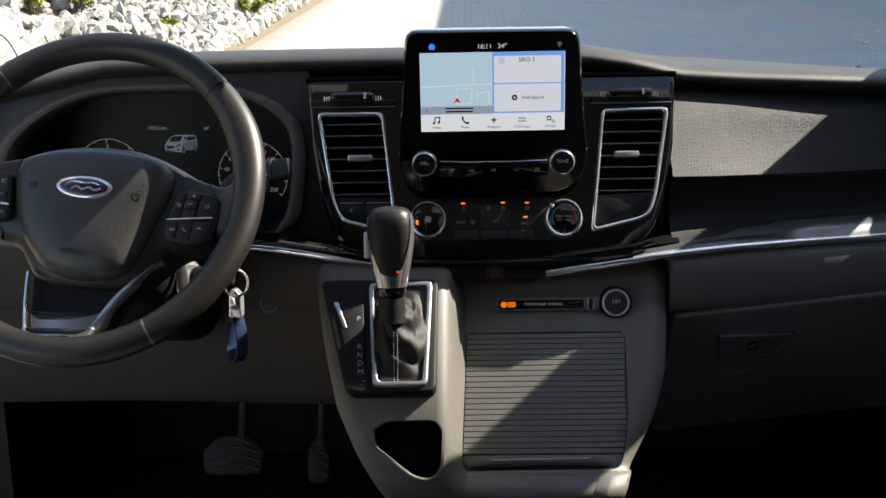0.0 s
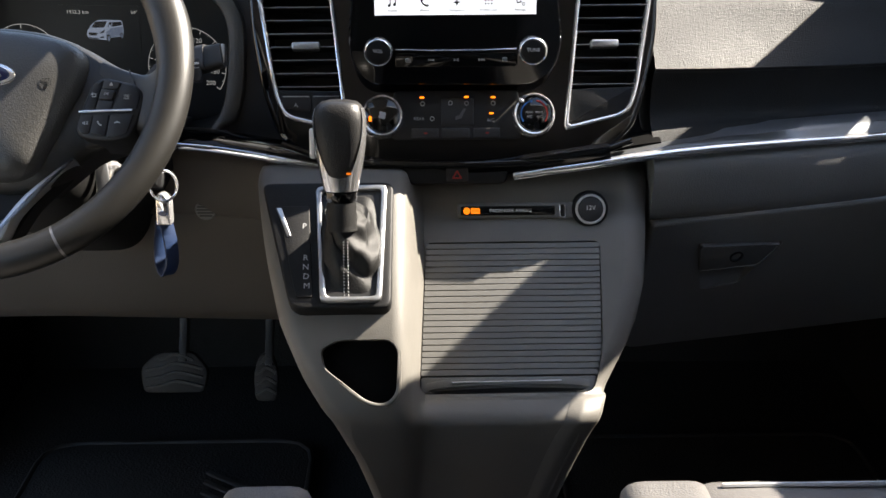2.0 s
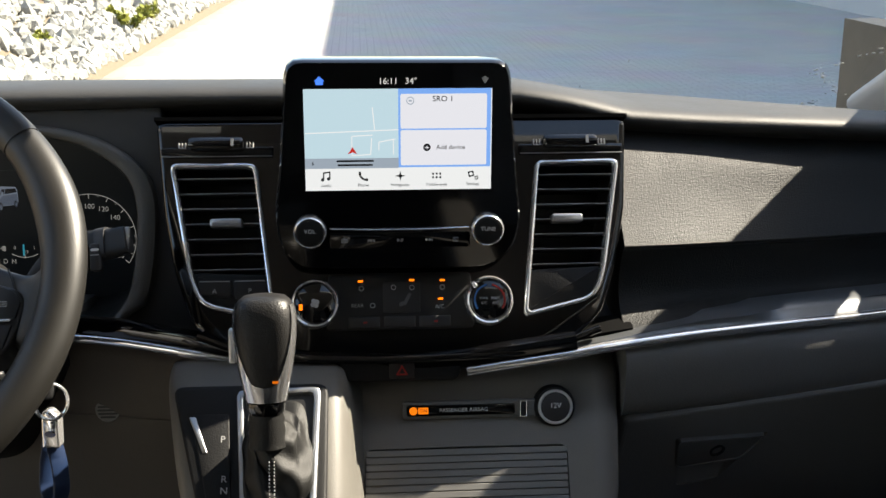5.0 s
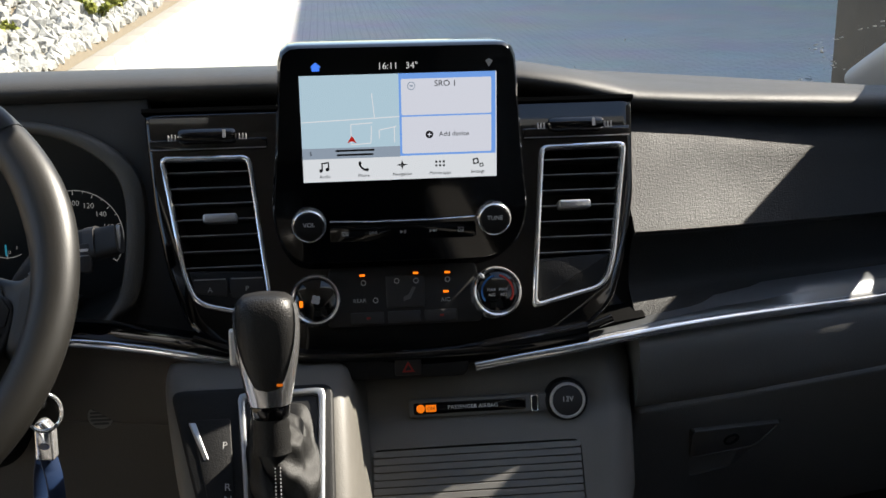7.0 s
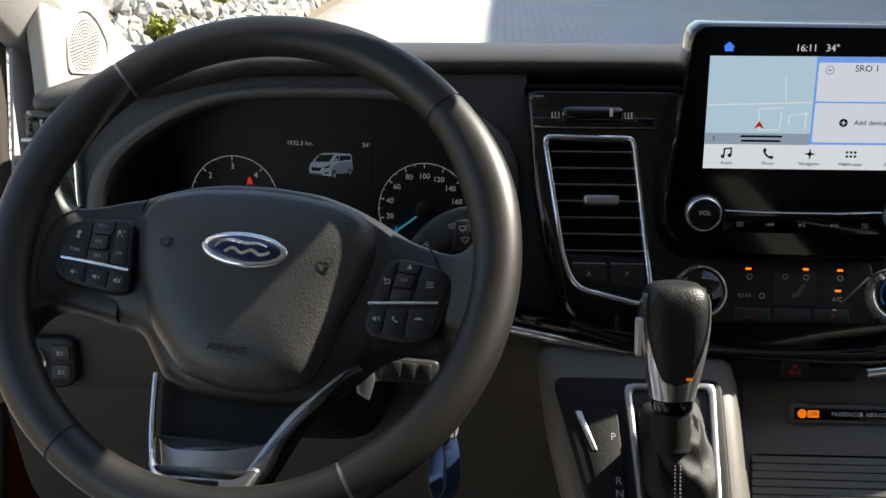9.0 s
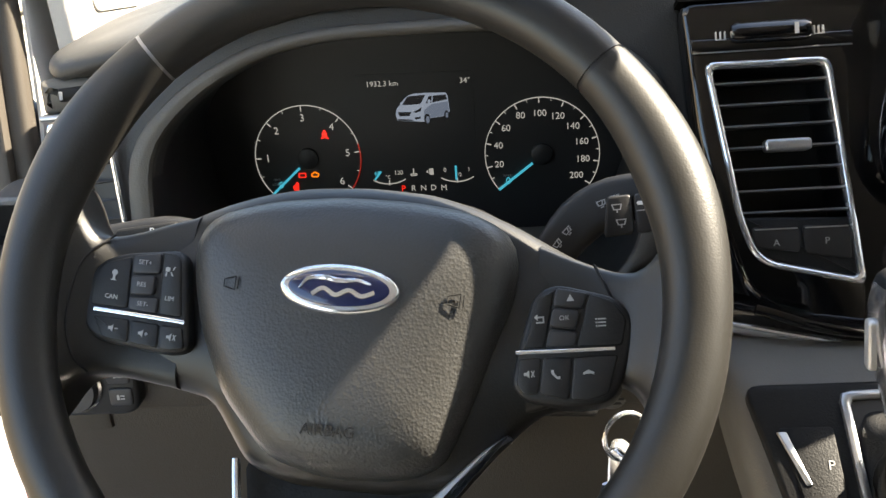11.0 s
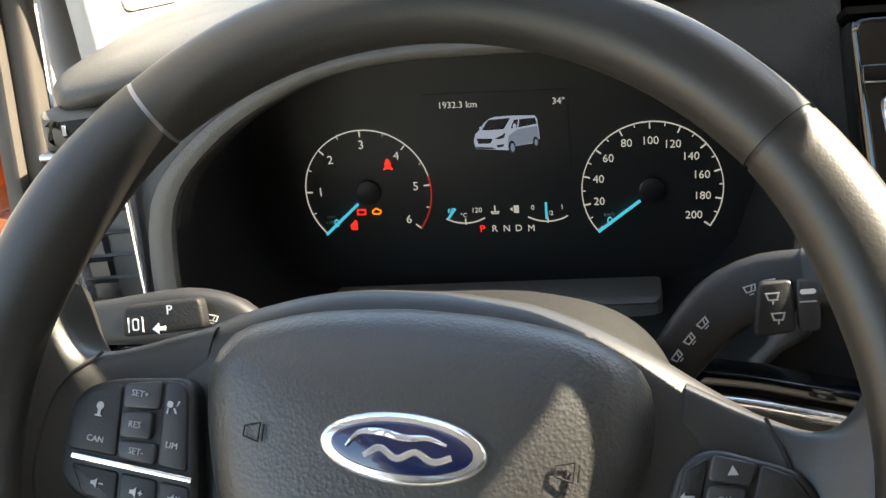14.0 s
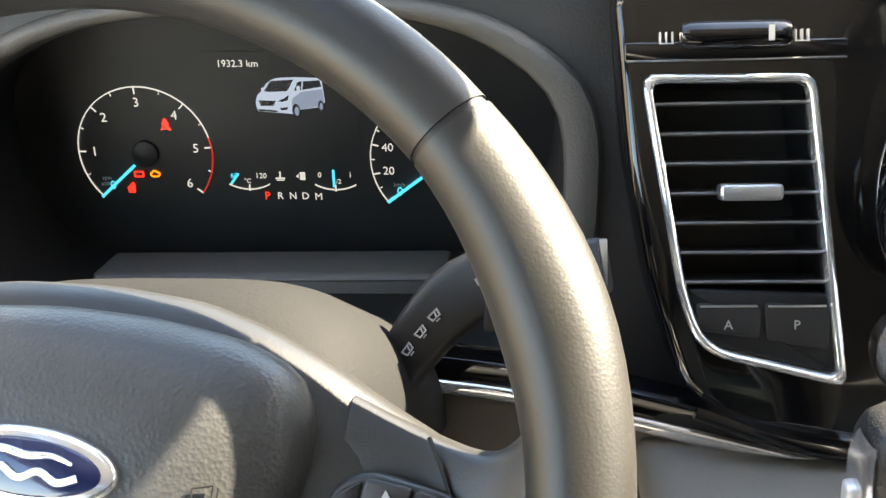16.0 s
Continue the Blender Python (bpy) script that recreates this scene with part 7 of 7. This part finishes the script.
# ---- pedals, mats and seats ----
def pedal(name, cx, cy, cz, w, h, lean, label, ribs):
    p = thing(name, (cx, cy, cz - h), label, "pedal")
    m = plane((cx, cy, cz), (1, 0, 0), (0, lean, 1))
    out = rounded([(-w * 0.9, -h), (w * 0.85, -h), (w, h * 0.1), (w * 0.55, h), (-w * 0.45, h), (-w, h * 0.2)], 0.012, 4)
    part("pad", placed(plate(out, -0.012, 0.0, 0.004), m), M_RUBBER, p, "ribbed rubber pad")
    for k in range(ribs):
        v = -h * 0.62 + 1.3 * h * k / max(1, ribs - 1)
        ww = w * (0.82 if v < h * 0.3 else 0.55)
        wave = smoothline([(-ww, v - 0.004, 0.001), (-ww * 0.45, v, 0.001), (0, v + 0.007, 0.001), (ww * 0.45, v + 0.004, 0.001), (ww, v - 0.003, 0.001)], 4)
        part("rib", placed(sweep(wave, rounded(box2(-0.0028, -0.0025, 0.0028, 0.0025), 0.0015, 2), up=(0, 0, 1)), m), M_PEDAL, p)
    part("arm", sweep(smoothline([(cx + w * 0.25, cy + 0.012, cz + h * 0.4), (cx + w * 0.25, cy + 0.06, cz + 0.10), (cx + w * 0.2, cy + 0.10, cz + 0.30)], 5), rounded(box2(-0.007, -0.012, 0.007, 0.012), 0.003, 2), up=(0, -1, 0.2)), M_BLACK, p)
    return p


M_PEDAL = material("worn_grey_pedal_rubber", (0.020, 0.019, 0.0175), 0.6, grain=0.3, grain_size=0.002)
pedal("brake_pedal", -0.408, 2.03, 0.172, 0.060, 0.036, 0.35, "wide brake pedal with wavy rubber ribs", 4)
pedal("accelerator_pedal", -0.248, 2.02, 0.165, 0.022, 0.042, 0.35, "narrow accelerator pedal with rubber ribs", 4)
for x0, x1, nm in ((-0.66, -0.17, "driver"), (0.26, 0.80, "passenger")):
    mat_ = thing("floor_mat", ((x0 + x1) / 2, 1.6, 0.0), "black carpet floor mat with a sewn edge in the footwell", "floor mat", "floor mats")
    o = rounded(box2(x0, 1.15, x1, 2.06), 0.07, 5)
    part("carpet", plate(o, 0.001, 0.016, 0.005), M_CARPET, mat_)
    part("binding", sweep([(x, y, 0.015) for x, y in resample(inset(o, 0.004), 80)], disc(0.005, 8), closed=True), M_RUBBER, mat_, "sewn black edge")
    if x0 < 0:
        for k in range(5):
            part("heel_rib", placed(plate(rounded(box2(-0.06, -0.006, 0.06, 0.006), 0.004, 2), 0.015, 0.020, 0.002), shift(x1 - 0.13, 1.80 + 0.03 * k, 0, -35)), M_RUBBER, mat_)


def seat(cx, inner):
    s = thing("front_seat", (cx, 0.70, 0.0), "grey leather front seat with pale stitching and armrest", "car seat", "front seats")
    prof = [(1.165, 0.36), (1.187, 0.42), (1.184, 0.475), (1.152, 0.506), (1.03, 0.508), (0.80, 0.485), (0.62, 0.475), (0.60, 0.36)]
    fine = smoothline(prof, 4)
    rows = []
    for x, k in ((-0.245, 0.80), (-0.240, 0.92), (-0.215, 1.0), (-0.17, 1.01), (-0.10, 0.985), (0.0, 0.98), (0.10, 0.985), (0.17, 1.01), (0.215, 1.0), (0.240, 0.92), (0.245, 0.80)):
        rows.append([(cx + x, 0.86 + (p.x - 0.86) * (0.97 + 0.03 * k) - (0.07 if inner > 0 else 0.0), 0.42 + (p.y - 0.42) * k) for p in fine])
    part("cushion", loft(rows), M_SEAT, s)
    part("piping", sweep([(cx - 0.21 + 0.42 * i / 30, 1.150 - (0.07 if inner > 0 else 0.0), 0.5085) for i in range(31)], disc(0.0025, 6)), M_PRINT, s, "pale stitched seam")
    back = []
    for z, y, w, t in ((0.44, 0.66, 0.235, 0.06), (0.60, 0.60, 0.245, 0.065), (0.85, 0.53, 0.245, 0.065), (1.02, 0.48, 0.22, 0.06), (1.10, 0.46, 0.17, 0.045)):
        back.append([(cx + x, y - 0.78 + yy, z) for x, yy in resample(rounded(box2(-w, -t, w, t), 0.05, 5), 44)])
    part("backrest", loft(back), M_SEAT, s)
    part("base", plate(rounded(box2(cx - 0.20, 0.30, cx + 0.20, 1.05), 0.03, 3), 0.0, 0.37), M_BLACK, s, "black seat box")
    ax = cx + inner * 0.30
    rows = []
    for y, k in ((0.43, 0.6), (0.45, 0.95), (0.60, 1.0), (0.91, 1.0), (0.997, 0.95), (1.012, 0.6)):
        rows.append([(ax + x * k, y, 0.588 + z * k) for x, z in resample(rounded(box2(-0.037, -0.028, 0.037, 0.028), 0.018, 4), 32)])
    part("armrest", loft(rows), M_SEAT, s, "padded grey armrest")
    return s


seat(-0.391, 1)
seat(0.516, -1)

# ---- outside, nearer things ----
M_LEAF = material("yellow_green_leaf", (0.38, 0.36, 0.05), 0.6, patch=0.08, second=(0.12, 0.16, 0.03))
M_TWIG = material("brown_twig", (0.12, 0.08, 0.05), 0.9)


def shrub(x, y, z, h, seed):
    rng = random.Random(seed)
    s = thing("shrub", (x, y, z), "small yellow green shrub growing among the stones", "shrub", "shrubs on the bank")
    twigs, leaves = [], bmesh.new()
    for k in range(9):
        a, sp = rng.random() * 6.283, 0.25 + 0.3 * rng.random()
        tip = Vector((x + math.cos(a) * sp * h, y + math.sin(a) * sp * h, z + h * (0.6 + 0.4 * rng.random())))
        mid = Vector((x, y, z)).lerp(tip, 0.5) + Vector((0, 0, 0.08 * h))
        twigs.append(sweep(smoothline([(x, y, z - 0.05), mid, tip], 3), disc(0.008, 5), up=(0.3, 1, 0.1), scale=[1, 0.9, 0.8, 0.6, 0.5, 0.4, 0.25]))
        for j in range(42):
            p = mid.lerp(tip, rng.random() * 1.1) + Vector((rng.gauss(0, 0.07), rng.gauss(0, 0.07), rng.gauss(0, 0.06))) * h
            d1 = Vector((rng.gauss(0, 1), rng.gauss(0, 1), rng.gauss(0, 1))).normalized()
            d2 = d1.cross(Vector((rng.gauss(0, 1), rng.gauss(0, 1), 1))).normalized()
            L = 0.03 + 0.03 * rng.random()
            leaves.faces.new([leaves.verts.new(p + q) for q in (d1 * L, d2 * L * 0.5, -d1 * L, -d2 * L * 0.5)])
    part("twigs", joined(*twigs), M_TWIG, s)
    part("leaves", leaves, M_LEAF, s, "yellow green leaves", smooth=0)


for i, (x, y, z, h) in enumerate(((-3.78, 11.6, 0.05, 0.42), (-3.96, 10.9, 0.15, 0.36), (-2.95, 16.1, -0.45, 0.38), (-2.90, 17.4, -0.45, 0.32), (-3.25, 10.7, -0.32, 0.26), (-3.75, 8.1, -0.03, 0.42), (-3.30, 12.9, -0.30, 0.22))):
    shrub(x, y, z, h, i)
# fallen rubble along the kerb
# grime on the windscreen
M_GRIME = material("pale_dried_splash", (0.75, 0.75, 0.72), 0.9)
rg = random.Random(9)
grime = []
for k in range(46):
    s = rg.random()
    x, y = 0.735 + 0.03 * math.sin(7 * s) + rg.gauss(0, 0.008), 2.21 - 0.20 * s + rg.gauss(0, 0.006)
    sz = 0.0009 + 0.0018 * rg.random() ** 2
    zz = 0.826 + (2.25 - y) * (0.625 / 1.17)
    grime.append(placed(plate([(q[0] * (1 + rg.random()), q[1]) for q in disc(sz, 6)], 0, 0.0004), plane((x, y, zz), (1, 0, 0), (0, -1.17, 0.625))))
for x, y in ((0.05, 2.03), (0.41, 2.04), (0.30, 2.16), (0.36, 2.13)):
    grime.append(placed(plate(box2(-0.0006, -0.003, 0.0006, 0.003), 0, 0.0004), plane((x, y, 0.826 + (2.25 - y) * (0.625 / 1.17)), (1, 0, 0), (0, -1.17, 0.625))))
tagged(part("windscreen_grime", joined(*grime), M_GRIME, smooth=0), "dried pale splashes on the windscreen glass", "dirt", kind="stuff")
